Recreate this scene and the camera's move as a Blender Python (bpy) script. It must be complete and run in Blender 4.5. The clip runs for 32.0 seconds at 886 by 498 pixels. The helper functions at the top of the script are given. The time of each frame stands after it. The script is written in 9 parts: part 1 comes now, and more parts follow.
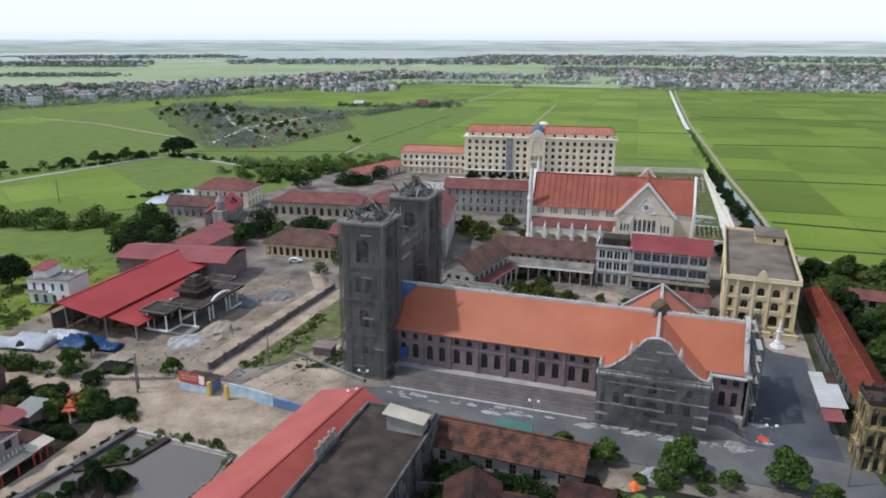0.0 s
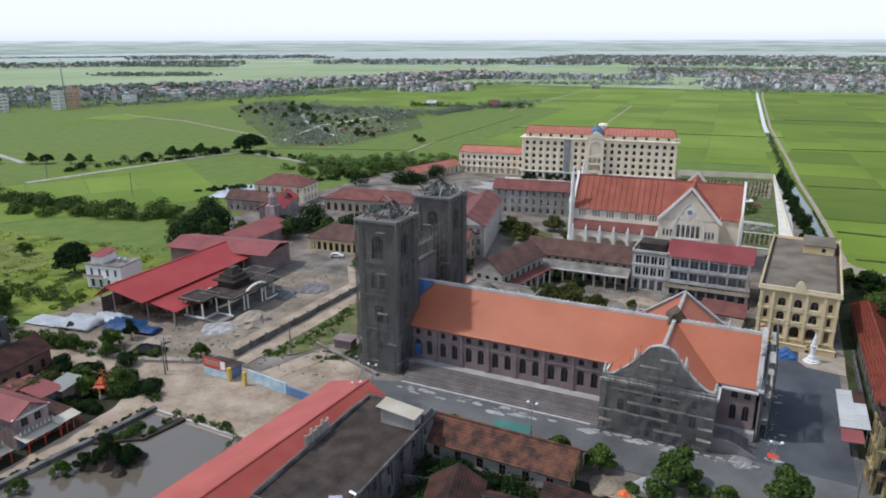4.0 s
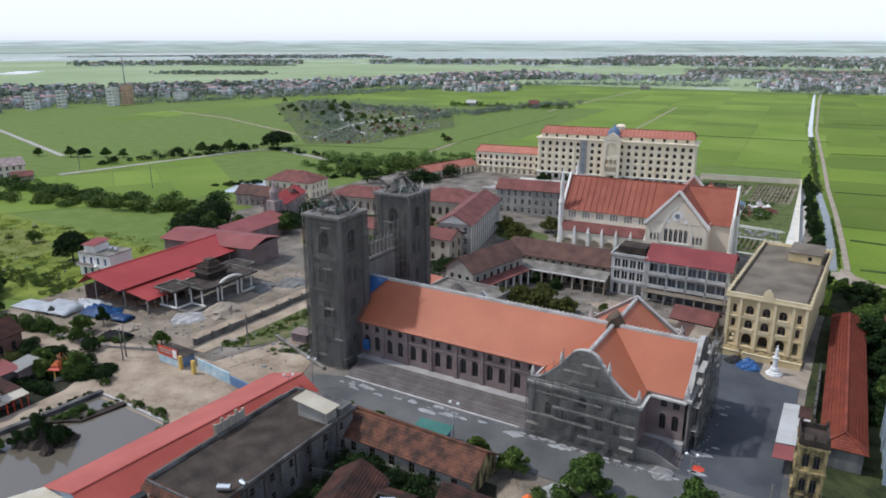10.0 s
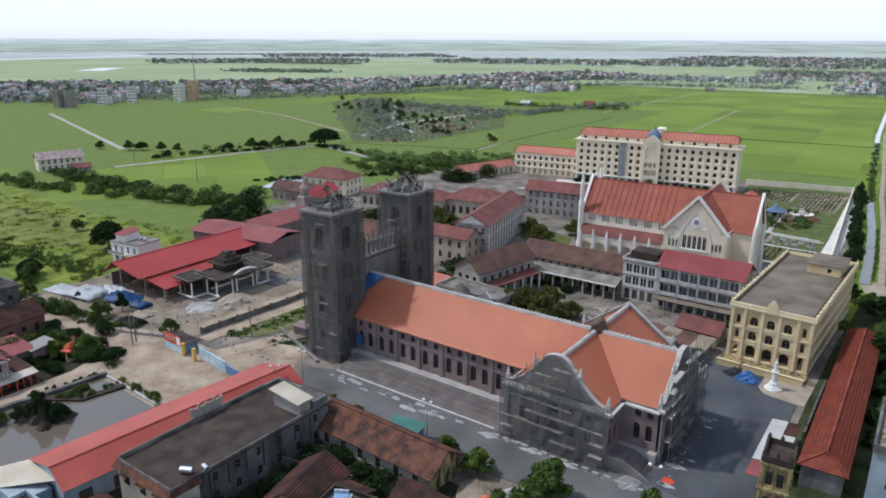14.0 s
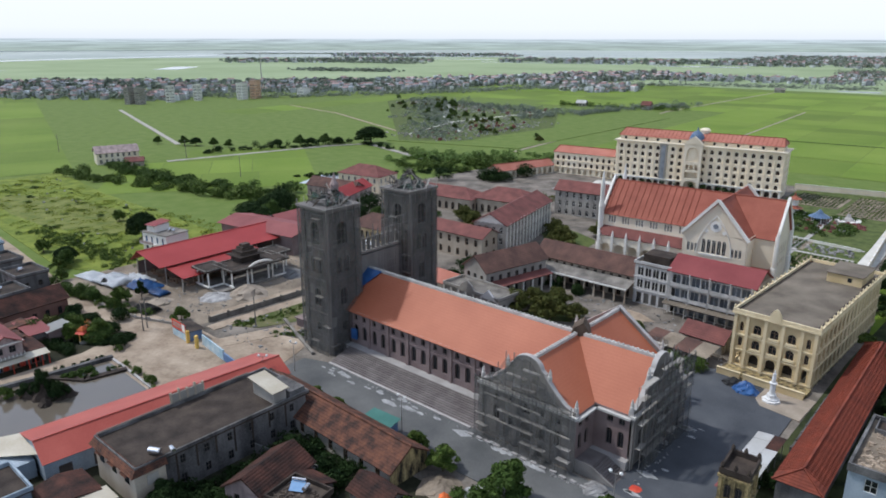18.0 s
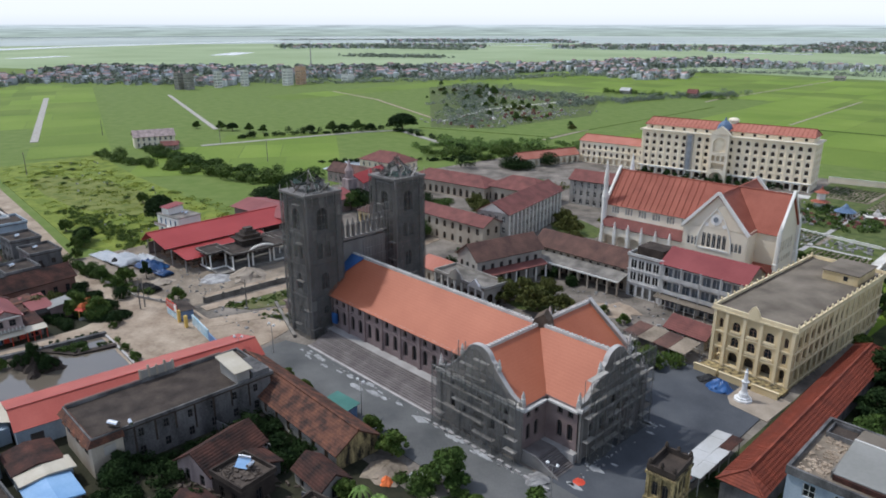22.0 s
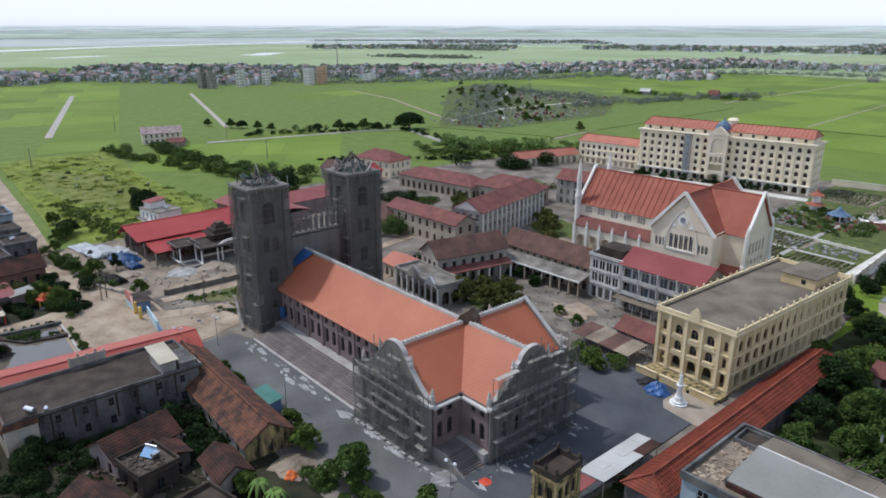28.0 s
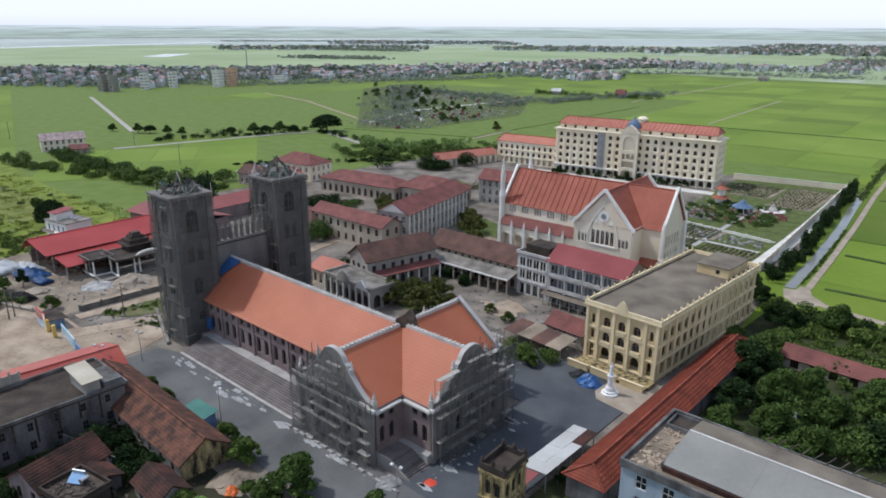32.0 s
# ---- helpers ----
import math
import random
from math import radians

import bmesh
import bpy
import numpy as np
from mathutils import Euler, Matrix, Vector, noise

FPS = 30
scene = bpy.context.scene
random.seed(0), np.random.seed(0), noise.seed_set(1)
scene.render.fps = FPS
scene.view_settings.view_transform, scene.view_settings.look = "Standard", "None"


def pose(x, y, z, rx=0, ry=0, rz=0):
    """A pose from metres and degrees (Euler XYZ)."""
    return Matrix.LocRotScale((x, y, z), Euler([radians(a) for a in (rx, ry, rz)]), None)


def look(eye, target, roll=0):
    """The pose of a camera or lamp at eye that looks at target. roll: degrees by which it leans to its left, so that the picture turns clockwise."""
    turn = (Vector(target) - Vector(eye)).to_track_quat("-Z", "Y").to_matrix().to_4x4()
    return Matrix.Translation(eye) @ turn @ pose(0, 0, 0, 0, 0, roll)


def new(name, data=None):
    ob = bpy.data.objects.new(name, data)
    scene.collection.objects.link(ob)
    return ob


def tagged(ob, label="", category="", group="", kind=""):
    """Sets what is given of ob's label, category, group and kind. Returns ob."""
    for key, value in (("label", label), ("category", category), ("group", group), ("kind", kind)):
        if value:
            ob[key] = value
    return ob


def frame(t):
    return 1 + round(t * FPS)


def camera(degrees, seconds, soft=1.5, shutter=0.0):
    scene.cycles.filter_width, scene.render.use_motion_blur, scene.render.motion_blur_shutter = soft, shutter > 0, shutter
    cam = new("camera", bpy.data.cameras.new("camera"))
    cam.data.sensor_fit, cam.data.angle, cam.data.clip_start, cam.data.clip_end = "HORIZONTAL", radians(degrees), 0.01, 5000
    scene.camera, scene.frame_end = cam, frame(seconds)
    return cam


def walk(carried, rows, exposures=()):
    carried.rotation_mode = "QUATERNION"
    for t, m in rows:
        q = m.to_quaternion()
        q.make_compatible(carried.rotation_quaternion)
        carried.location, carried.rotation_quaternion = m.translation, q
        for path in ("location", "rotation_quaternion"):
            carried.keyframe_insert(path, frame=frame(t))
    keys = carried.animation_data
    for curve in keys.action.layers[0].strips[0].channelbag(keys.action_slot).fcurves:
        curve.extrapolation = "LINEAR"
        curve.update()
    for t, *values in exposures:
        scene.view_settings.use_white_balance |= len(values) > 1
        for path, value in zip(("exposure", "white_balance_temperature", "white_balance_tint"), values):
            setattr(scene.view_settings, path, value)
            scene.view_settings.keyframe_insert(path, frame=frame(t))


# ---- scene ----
cam = camera(65.2, 32.0, soft=1.8)
PATH = [
    (0, (0.831, -134.04, 67.991), (0.218, -132.226, 67.414), 0.1),
    (0.5, (2.361, -132.971, 67.929), (1.72, -131.166, 67.353), 0.0),
    (1, (4.018, -132.463, 67.886), (3.35, -130.668, 67.31), -0.0),
    (1.5, (5.62, -132.112, 67.859), (4.925, -130.327, 67.284), -0.0),
    (2, (7.266, -131.527, 67.947), (6.544, -129.752, 67.371), 0.0),
    (2.5, (9.041, -131.096, 68.01), (8.292, -129.333, 67.434), -0.1),
    (3, (10.811, -130.817, 68.113), (10.034, -129.067, 67.536), -0.1),
    (3.5, (12.358, -130.566, 68.198), (11.555, -128.827, 67.621), -0.1),
    (4, (13.856, -130.334, 68.159), (13.029, -128.606, 67.582), -0.1),
    (4.5, (15.491, -129.45, 68.193), (14.637, -127.736, 67.616), -0.2),
    (6.5, (22.757, -126.598, 68.318), (21.819, -124.929, 67.741), -0.1),
    (7, (24.214, -125.75, 68.245), (23.278, -124.079, 67.668), -0.1),
    (7.5, (25.999, -124.648, 68.067), (25.064, -122.977, 67.49), -0.0),
    (8, (27.799, -123.446, 67.984), (26.865, -121.775, 67.407), -0.1),
    (8.5, (29.383, -122.498, 67.853), (28.448, -120.826, 67.276), -0.1),
    (9, (30.928, -121.647, 67.668), (29.984, -119.98, 67.091), 0.1),
    (9.5, (32.452, -120.435, 67.606), (31.496, -118.776, 67.03), 0.0),
    (10, (34.022, -119.441, 67.542), (33.05, -117.791, 66.966), 0.0),
    (10.5, (35.447, -118.64, 67.474), (34.458, -117.0, 66.898), 0.1),
    (11, (37.0, -117.732, 67.377), (35.994, -116.102, 66.803), 0.2),
    (11.5, (38.477, -116.767, 67.333), (37.452, -115.149, 66.759), 0.1),
    (12, (40.073, -116.0, 67.464), (39.029, -114.394, 66.888), 0.1),
    (12.5, (41.81, -115.224, 67.727), (40.748, -113.631, 67.15), 0.2),
    (13, (43.753, -114.363, 67.858), (42.669, -112.785, 67.28), 0.1),
    (13.5, (45.488, -113.391, 67.884), (44.384, -111.826, 67.306), 0.1),
    (14, (46.999, -112.143, 67.914), (45.875, -110.594, 67.336), 0.2),
    (14.5, (48.341, -111.102, 67.855), (47.199, -109.565, 67.277), 0.1),
    (16.5, (54.209, -106.575, 67.522), (52.993, -105.096, 66.943), 0.1),
    (17, (55.874, -105.399, 67.554), (54.64, -103.936, 66.974), 0.1),
    (17.5, (57.38, -104.063, 67.512), (56.127, -102.616, 66.932), 0.1),
    (18, (59.131, -102.936, 67.582), (57.861, -101.503, 67.002), 0.1),
    (18.5, (60.707, -101.521, 67.458), (59.42, -100.103, 66.879), 0.0),
    (19, (62.646, -99.913, 67.538), (61.338, -98.515, 66.957), 0.1),
    (19.5, (64.238, -98.782, 67.757), (62.918, -97.397, 67.175), 0.1),
    (20, (65.571, -97.582, 67.802), (64.242, -96.213, 67.201), 0.0),
    (20.5, (67.06, -96.293, 67.881), (65.722, -94.939, 67.268), 0.0),
    (21, (68.569, -95.102, 67.988), (67.22, -93.761, 67.372), 0.1),
    (21.5, (70.048, -93.703, 68.047), (68.688, -92.372, 67.432), 0.1),
    (22, (71.438, -92.214, 68.115), (70.066, -90.895, 67.499), -0.0),
    (22.5, (72.924, -90.394, 68.037), (71.54, -89.088, 67.422), 0.1),
    (23, (73.909, -89.156, 67.956), (72.517, -87.858, 67.342), 0.0),
    (23.5, (75.693, -87.575, 67.98), (74.288, -86.291, 67.365), 0.0),
    (24, (77.487, -85.564, 67.854), (76.077, -84.286, 67.24), 0.1),
    (24.5, (78.692, -84.205, 67.727), (77.277, -82.932, 67.114), 0.1),
    (25, (79.922, -82.799, 67.673), (78.501, -81.533, 67.06), 0.1),
    (25.5, (81.631, -80.927, 67.614), (80.2, -79.672, 66.999), 0.2),
    (27.5, (83.869, -77.605, 66.962), (82.428, -76.361, 66.347), 0.1),
    (28, (83.908, -77.415, 66.77), (82.47, -76.167, 66.157), 0.0),
    (28.5, (83.914, -77.635, 66.747), (82.486, -76.376, 66.133), 0.1),
    (29, (83.748, -77.775, 66.733), (82.335, -76.498, 66.12), 0.1),
    (29.5, (83.503, -78.065, 66.738), (82.108, -76.77, 66.125), 0.2),
    (30, (83.256, -78.265, 66.883), (81.879, -76.951, 66.27), 0.2),
    (30.5, (83.08, -78.653, 66.863), (81.724, -77.316, 66.252), 0.2),
    (31, (82.743, -78.935, 66.997), (81.407, -77.578, 66.385), 0.2),
    (31.5, (82.343, -79.315, 67.031), (81.036, -77.929, 66.42), 0.3),
    (32, (82.074, -79.717, 67.252), (80.801, -78.3, 66.641), 0.2),
]
walk(cam, [(t, look(eye, target, roll)) for t, eye, target, roll in PATH], [(0, 0.0, 5920, 10), (32, 0.0, 5920, 10)])

# ---- daylight: a thin bright overcast with a soft sun in the west-south-west ----
SUN_EL, SUN_DIR = 56, Vector((-0.906, -0.42, 1.48)).normalized()
world = bpy.data.worlds.new("sky")
scene.world = world
world.use_nodes = True
wn = world.node_tree
sky = wn.nodes.new("ShaderNodeTexSky")
sky.sky_type, sky.sun_disc = "NISHITA", False
sky.sun_elevation, sky.sun_rotation = radians(SUN_EL), radians(245)
sky.air_density, sky.dust_density, sky.ozone_density = 1.0, 1.0, 1.0
wn.links.new(sky.outputs[0], wn.nodes["Background"].inputs[0])
wn.nodes["Background"].inputs[1].default_value = 0.11
veil, both = wn.nodes.new("ShaderNodeBackground"), wn.nodes.new("ShaderNodeAddShader")
veil.inputs[0].default_value, veil.inputs[1].default_value = (1.0, 0.995, 0.98, 1), 0.32
wn.links.new(wn.nodes["Background"].outputs[0], both.inputs[0])
wn.links.new(veil.outputs[0], both.inputs[1])
wn.links.new(both.outputs[0], wn.nodes["World Output"].inputs[0])
sun = new("sun", bpy.data.lights.new("sun", "SUN"))
sun.data.energy, sun.data.angle, sun.data.color = 2.65, radians(2.0), (1.0, 0.955, 0.88)
sun.matrix_world = look(SUN_DIR * 100, (0, 0, 0))
scene.view_settings.exposure = 0.0

# ---- materials ----
MATS = {}


def mat(name, a, b, rough=0.8, scale=1.0, fine=8.0, bump=0.25, metal=0.0, isl=0.0, spec=0.3, stripes=None, streak=0.0, mid=0.5):
    """A weathered surface: colours a and b mixed by coarse stains and fine grain, with bump; stripes: (axis, per metre, depth)."""
    m = bpy.data.materials.new(name)
    m.use_nodes = True
    t = m.node_tree
    N, Lk = t.nodes.new, t.links.new
    bsdf = t.nodes["Principled BSDF"]
    co = N("ShaderNodeTexCoord")
    n1, n2 = N("ShaderNodeTexNoise"), N("ShaderNodeTexNoise")
    n1.inputs["Scale"].default_value, n1.inputs["Detail"].default_value = scale * 0.35, 6
    n2.inputs["Scale"].default_value, n2.inputs["Detail"].default_value = fine, 4
    src = co.outputs["Object"]
    if streak:
        mp = N("ShaderNodeMapping")
        mp.inputs["Scale"].default_value = (1, 1, streak)
        Lk(src, mp.inputs[0])
        Lk(mp.outputs[0], n1.inputs["Vector"])
    else:
        Lk(src, n1.inputs["Vector"])
    Lk(src, n2.inputs["Vector"])
    mx = N("ShaderNodeMath")
    mx.operation = "MULTIPLY_ADD"
    mx.inputs[1].default_value = 0.35
    Lk(n2.outputs[0], mx.inputs[0])
    Lk(n1.outputs[0], mx.inputs[2])
    ramp = N("ShaderNodeValToRGB")
    ramp.color_ramp.elements[0].position, ramp.color_ramp.elements[1].position = mid - 0.02, mid + 0.38
    ramp.color_ramp.elements[0].color, ramp.color_ramp.elements[1].color = (*a, 1), (*b, 1)
    Lk(mx.outputs[0], ramp.inputs[0])
    col = ramp.outputs[0]
    if isl:
        info, geo = N("ShaderNodeObjectInfo"), N("ShaderNodeNewGeometry")
        add = N("ShaderNodeMath")
        add.operation = "ADD"
        Lk(info.outputs["Random"], add.inputs[0])
        Lk(geo.outputs["Random Per Island"], add.inputs[1])
        fr = N("ShaderNodeMath")
        fr.operation = "FRACT"
        Lk(add.outputs[0], fr.inputs[0])
        mr = N("ShaderNodeMapRange")
        mr.inputs[3].default_value, mr.inputs[4].default_value = 1 - isl, 1 + isl
        Lk(fr.outputs[0], mr.inputs[0])
        hs = N("ShaderNodeHueSaturation")
        Lk(mr.outputs[0], hs.inputs["Value"])
        Lk(col, hs.inputs["Color"])
        col = hs.outputs[0]
    bp = N("ShaderNodeBump")
    bp.inputs["Strength"].default_value, bp.inputs["Distance"].default_value = bump, 0.05
    hgt = n2.outputs[0]
    if stripes:
        axis, per, depth = stripes
        wv = N("ShaderNodeTexWave")
        wv.wave_type, wv.bands_direction = "BANDS", axis
        wv.inputs["Scale"].default_value = per * 0.314
        wv.inputs["Distortion"].default_value = 0.3
        Lk(src, wv.inputs["Vector"])
        ad = N("ShaderNodeMath")
        ad.operation = "MULTIPLY_ADD"
        ad.inputs[1].default_value = depth
        Lk(wv.outputs[1], ad.inputs[0])
        Lk(n2.outputs[0], ad.inputs[2])
        hgt = ad.outputs[0]
    Lk(hgt, bp.inputs["Height"])
    Lk(bp.outputs[0], bsdf.inputs["Normal"])
    Lk(col, bsdf.inputs["Base Color"])
    bsdf.inputs["Roughness"].default_value = rough
    bsdf.inputs["Metallic"].default_value = metal
    bsdf.inputs["Specular IOR Level"].default_value = spec
    MATS[name] = m
    return m


mat("tile_orange", (0.335, 0.0986, 0.0465), (0.419, 0.136, 0.0688), 0.6, 0.25, 3.0, 0.3, spec=0.35, stripes=("Z", 2.6, 0.5))
mat("tile_cream", (0.24, 0.066, 0.04), (0.34, 0.105, 0.066), 0.7, 0.5, 3.0, 0.4, stripes=("Z", 2.4, 0.6))
mat("tile_sem", (0.37, 0.13, 0.085), (0.45, 0.18, 0.13), 0.75, 0.5, 3.0, 0.3, stripes=("Z", 2.4, 0.5))
mat("tile_east", (0.12, 0.03, 0.018), (0.27, 0.064, 0.034), 0.8, 1.2, 2.5, 0.8, stripes=("Z", 3.2, 1.2))
mat("tile_old", (0.016, 0.011, 0.0095), (0.1, 0.04, 0.027), 0.9, 1.0, 3.0, 0.9, stripes=("Z", 3.5, 1.0))
mat("tile_brown", (0.07, 0.04, 0.033), (0.15, 0.08, 0.06), 0.9, 0.8, 3.0, 0.7, stripes=("Z", 3.0, 0.8))
mat("tile_dull", (0.12, 0.046, 0.04), (0.215, 0.08, 0.066), 0.85, 0.8, 3.0, 0.6, stripes=("Z", 3.0, 0.8))
mat("tin_red", (0.26, 0.03, 0.028), (0.34, 0.05, 0.045), 0.55, 0.25, 4.0, 0.12, spec=0.2, stripes=("Y", 3.0, 0.8))
mat("tin_red_x", (0.19, 0.042, 0.042), (0.26, 0.066, 0.064), 0.6, 0.3, 4.0, 0.12, spec=0.2, stripes=("X", 3.0, 0.8))
mat("tin_maroon", (0.19, 0.055, 0.052), (0.27, 0.085, 0.078), 0.6, 0.4, 4.0, 0.12, spec=0.2, stripes=("X", 3.0, 0.8))
mat("tin_white", (0.3898, 0.3771, 0.3457), (0.5029, 0.4966, 0.4777), 0.45, 0.6, 3.0, 0.15, spec=0.5, stripes=("Y", 3.0, 0.8))
mat("tin_tan", (0.4, 0.344, 0.248), (0.528, 0.48, 0.384), 0.5, 0.6, 3.0, 0.2, spec=0.4, stripes=("X", 3.0, 0.8))
mat("tin_grey", (0.2, 0.195, 0.172), (0.27, 0.262, 0.235), 0.5, 0.3, 2.0, 0.2, spec=0.4, stripes=("X", 1.0, 0.6))
mat("tin_green", (0.04, 0.13, 0.11), (0.07, 0.19, 0.155), 0.5, 0.6, 3.0, 0.15, stripes=("X", 3.0, 0.8))
mat("tin_blue", (0.16, 0.3, 0.5), (0.26, 0.42, 0.62), 0.5, 0.6, 3.0, 0.15, stripes=("X", 3.0, 0.8))
mat("tin_salmon", (0.34, 0.055, 0.035), (0.43, 0.09, 0.06), 0.42, 0.5, 4.0, 0.12, spec=0.5, stripes=("Y", 3.0, 0.8))
mat("tile_rust", (0.0369, 0.023, 0.0187), (0.189, 0.0771, 0.0442), 0.9, 1.6, 3.5, 0.9, stripes=("Z", 3.5, 1.0), mid=0.53)
mat("lime_dust", (0.22, 0.22, 0.215), (0.44, 0.44, 0.43), 0.95, 1.5, 4.0, 0.3)
mat("terrace_stone", (0.2952, 0.2788, 0.2624), (0.41, 0.3895, 0.369), 0.85, 0.8, 6.0, 0.3)
mat("scrub_patch", (0.055, 0.085, 0.013), (0.165, 0.15, 0.07), 0.95, 0.8, 0.9, 1.0, mid=0.48)
mat("leaf_olive", (0.051, 0.0638, 0.0153), (0.119, 0.119, 0.034), 0.75, 1.5, 4.0, 0.1, isl=0.4, spec=0.1)
mat("pane_grey", (0.14, 0.16, 0.18), (0.3, 0.32, 0.34), 0.25, 0.6, 3.0, 0.05, spec=0.5)
# Ground under the eastern trees: their shade is put into this dark green.
mat("shaded_weeds", (0.014, 0.022, 0.006), (0.065, 0.075, 0.025), 0.95, 0.7, 2.0, 0.7)
mat("garden_green", (0.045, 0.07, 0.014), (0.12, 0.14, 0.04), 0.95, 0.8, 2.0, 0.6)
# Greyed leaf: haze over the villages and graves is put in this colour.
mat("leaf_village_hazed", (0.137, 0.169, 0.132), (0.247, 0.275, 0.21), 0.8, 0.5, 2.0, 0.1, isl=0.4, spec=0.1)
# Haze of the last miles is mixed into this pale land colour.
mat("far_land_hazed", (0.31, 0.355, 0.32), (0.44, 0.475, 0.45), 0.9, 0.004, 0.02, 0.0)
mat("cream", (0.76, 0.64, 0.45), (0.88, 0.78, 0.6), 0.8, 0.5, 5.0, 0.15, streak=0.3)
mat("cream_white", (0.68, 0.585, 0.44), (0.81, 0.735, 0.59), 0.8, 0.4, 5.0, 0.15, streak=0.3)
mat("white", (0.7, 0.67, 0.6), (0.83, 0.81, 0.76), 0.75, 0.6, 5.0, 0.15, streak=0.3)
mat("school_white", (0.4, 0.39, 0.37), (0.58, 0.565, 0.54), 0.8, 1.2, 5.0, 0.2, streak=0.3)
mat("yellow", (0.505, 0.383, 0.201), (0.67, 0.538, 0.316), 0.8, 0.7, 5.0, 0.2, streak=0.25)
mat("yellow_trim", (0.597, 0.48, 0.284), (0.762, 0.647, 0.421), 0.8, 0.8, 5.0, 0.2, streak=0.25)
mat("pale_concrete", (0.5, 0.48, 0.43), (0.66, 0.64, 0.59), 0.85, 0.6, 4.0, 0.2)
mat("ditch", (0.02, 0.035, 0.008), (0.05, 0.08, 0.015), 0.95, 0.5, 2.0, 0.6)
mat("yellow_old", (0.03, 0.025, 0.018), (0.56, 0.43, 0.2), 0.9, 3.0, 3.0, 0.5, streak=0.3, mid=0.55)
mat("plaster_grey", (0.243, 0.225, 0.198), (0.405, 0.378, 0.333), 0.85, 0.7, 5.0, 0.25, streak=0.3)
mat("plaster_tan", (0.32, 0.26, 0.2), (0.48, 0.42, 0.33), 0.85, 0.7, 5.0, 0.25, streak=0.3)
mat("plaster_blue", (0.204, 0.252, 0.3), (0.432, 0.492, 0.54), 0.85, 0.8, 5.0, 0.25, streak=0.3)
mat("plaster_pink", (0.2, 0.155, 0.15), (0.46, 0.36, 0.33), 0.85, 1.4, 5.0, 0.25, streak=0.3)
mat("plaster_dirty", (0.0453, 0.0434, 0.0427), (0.198, 0.19, 0.183), 0.9, 1.0, 4.0, 0.3, streak=0.3)
mat("grass_blade", (0.16, 0.215, 0.02), (0.28, 0.3, 0.06), 0.9, 0.5, 2.0, 0.1, isl=0.25, spec=0.1)
mat("brick_red", (0.17, 0.085, 0.065), (0.28, 0.15, 0.115), 0.9, 0.8, 6.0, 0.5)
mat("brick", (0.176, 0.1276, 0.1188), (0.264, 0.2024, 0.1892), 0.9, 0.8, 6.0, 0.5)
mat("render_grey", (0.17, 0.155, 0.14), (0.27, 0.25, 0.23), 0.9, 0.7, 6.0, 0.4, streak=0.4)
mat("tower_grey", (0.12, 0.112, 0.103), (0.225, 0.21, 0.195), 0.9, 0.7, 6.0, 0.4, streak=0.4)
mat("ridge_grey", (0.42, 0.4, 0.37), (0.6, 0.58, 0.54), 0.85, 1.0, 6.0, 0.4)
mat("stone", (0.34, 0.32, 0.3), (0.5, 0.47, 0.44), 0.85, 1.2, 6.0, 0.4)
mat("step_stone", (0.118, 0.101, 0.095), (0.185, 0.163, 0.153), 0.85, 1.2, 6.0, 0.4, isl=0.12)
mat("concrete", (0.1, 0.09, 0.078), (0.28, 0.255, 0.22), 0.9, 0.9, 5.0, 0.4)
mat("concrete_dark", (0.026, 0.0194, 0.0151), (0.0763, 0.0581, 0.0454), 0.92, 0.9, 4.0, 0.4)
mat("roof_grey", (0.105, 0.086, 0.064), (0.215, 0.18, 0.138), 0.9, 0.5, 4.0, 0.3)
mat("asphalt", (0.0761, 0.0781, 0.0775), (0.1522, 0.1509, 0.1443), 0.9, 0.3, 5.0, 0.3)
mat("asphalt_new", (0.0479, 0.0522, 0.061), (0.0959, 0.101, 0.109), 0.85, 0.3, 5.0, 0.3)
mat("dirt", (0.22, 0.165, 0.115), (0.43, 0.345, 0.255), 0.95, 0.5, 1.5, 0.6)
mat("dirt_dark", (0.13, 0.103, 0.075), (0.32, 0.262, 0.195), 0.95, 0.4, 2.0, 0.5)
mat("courtyard", (0.085, 0.073, 0.06), (0.26, 0.225, 0.185), 0.95, 0.4, 2.0, 0.4)
mat("lot_scrub", (0.085, 0.115, 0.014), (0.19, 0.2, 0.05), 0.95, 0.6, 0.8, 0.9, mid=0.47)
mat("grass_lot", (0.085, 0.125, 0.011), (0.2, 0.235, 0.034), 0.95, 0.5, 0.6, 1.0, mid=0.47)
# Near-black earth: the shade among houses and trees is in its colour.
mat("weeds", (0.01, 0.013, 0.006), (0.045, 0.042, 0.022), 0.95, 0.5, 1.5, 0.8)
mat("rice", (0.0975, 0.155, 0.00848), (0.144, 0.197, 0.0191), 0.9, 0.06, 0.6, 0.5, isl=0.26)
# Paler copy of rice; haze over the western fields is in it.
mat("rice_hazed", (0.114, 0.178, 0.0138), (0.165, 0.225, 0.0297), 0.9, 0.05, 0.5, 0.5, isl=0.2)
# Plain to the horizon: distance haze lightens this base colour.
mat("rice_far_hazed", (0.22, 0.283, 0.135), (0.319, 0.376, 0.216), 0.9, 0.012, 0.3, 0.3)
mat("bund", (0.1, 0.15, 0.022), (0.14, 0.185, 0.04), 0.95, 0.4, 1.0, 0.5)
mat("leaf_a", (0.028, 0.055, 0.011), (0.085, 0.13, 0.028), 0.7, 1.5, 4.0, 0.1, isl=0.4, spec=0.12)
mat("leaf_b", (0.044, 0.08, 0.0144), (0.112, 0.152, 0.032), 0.7, 1.5, 4.0, 0.1, isl=0.4, spec=0.12)
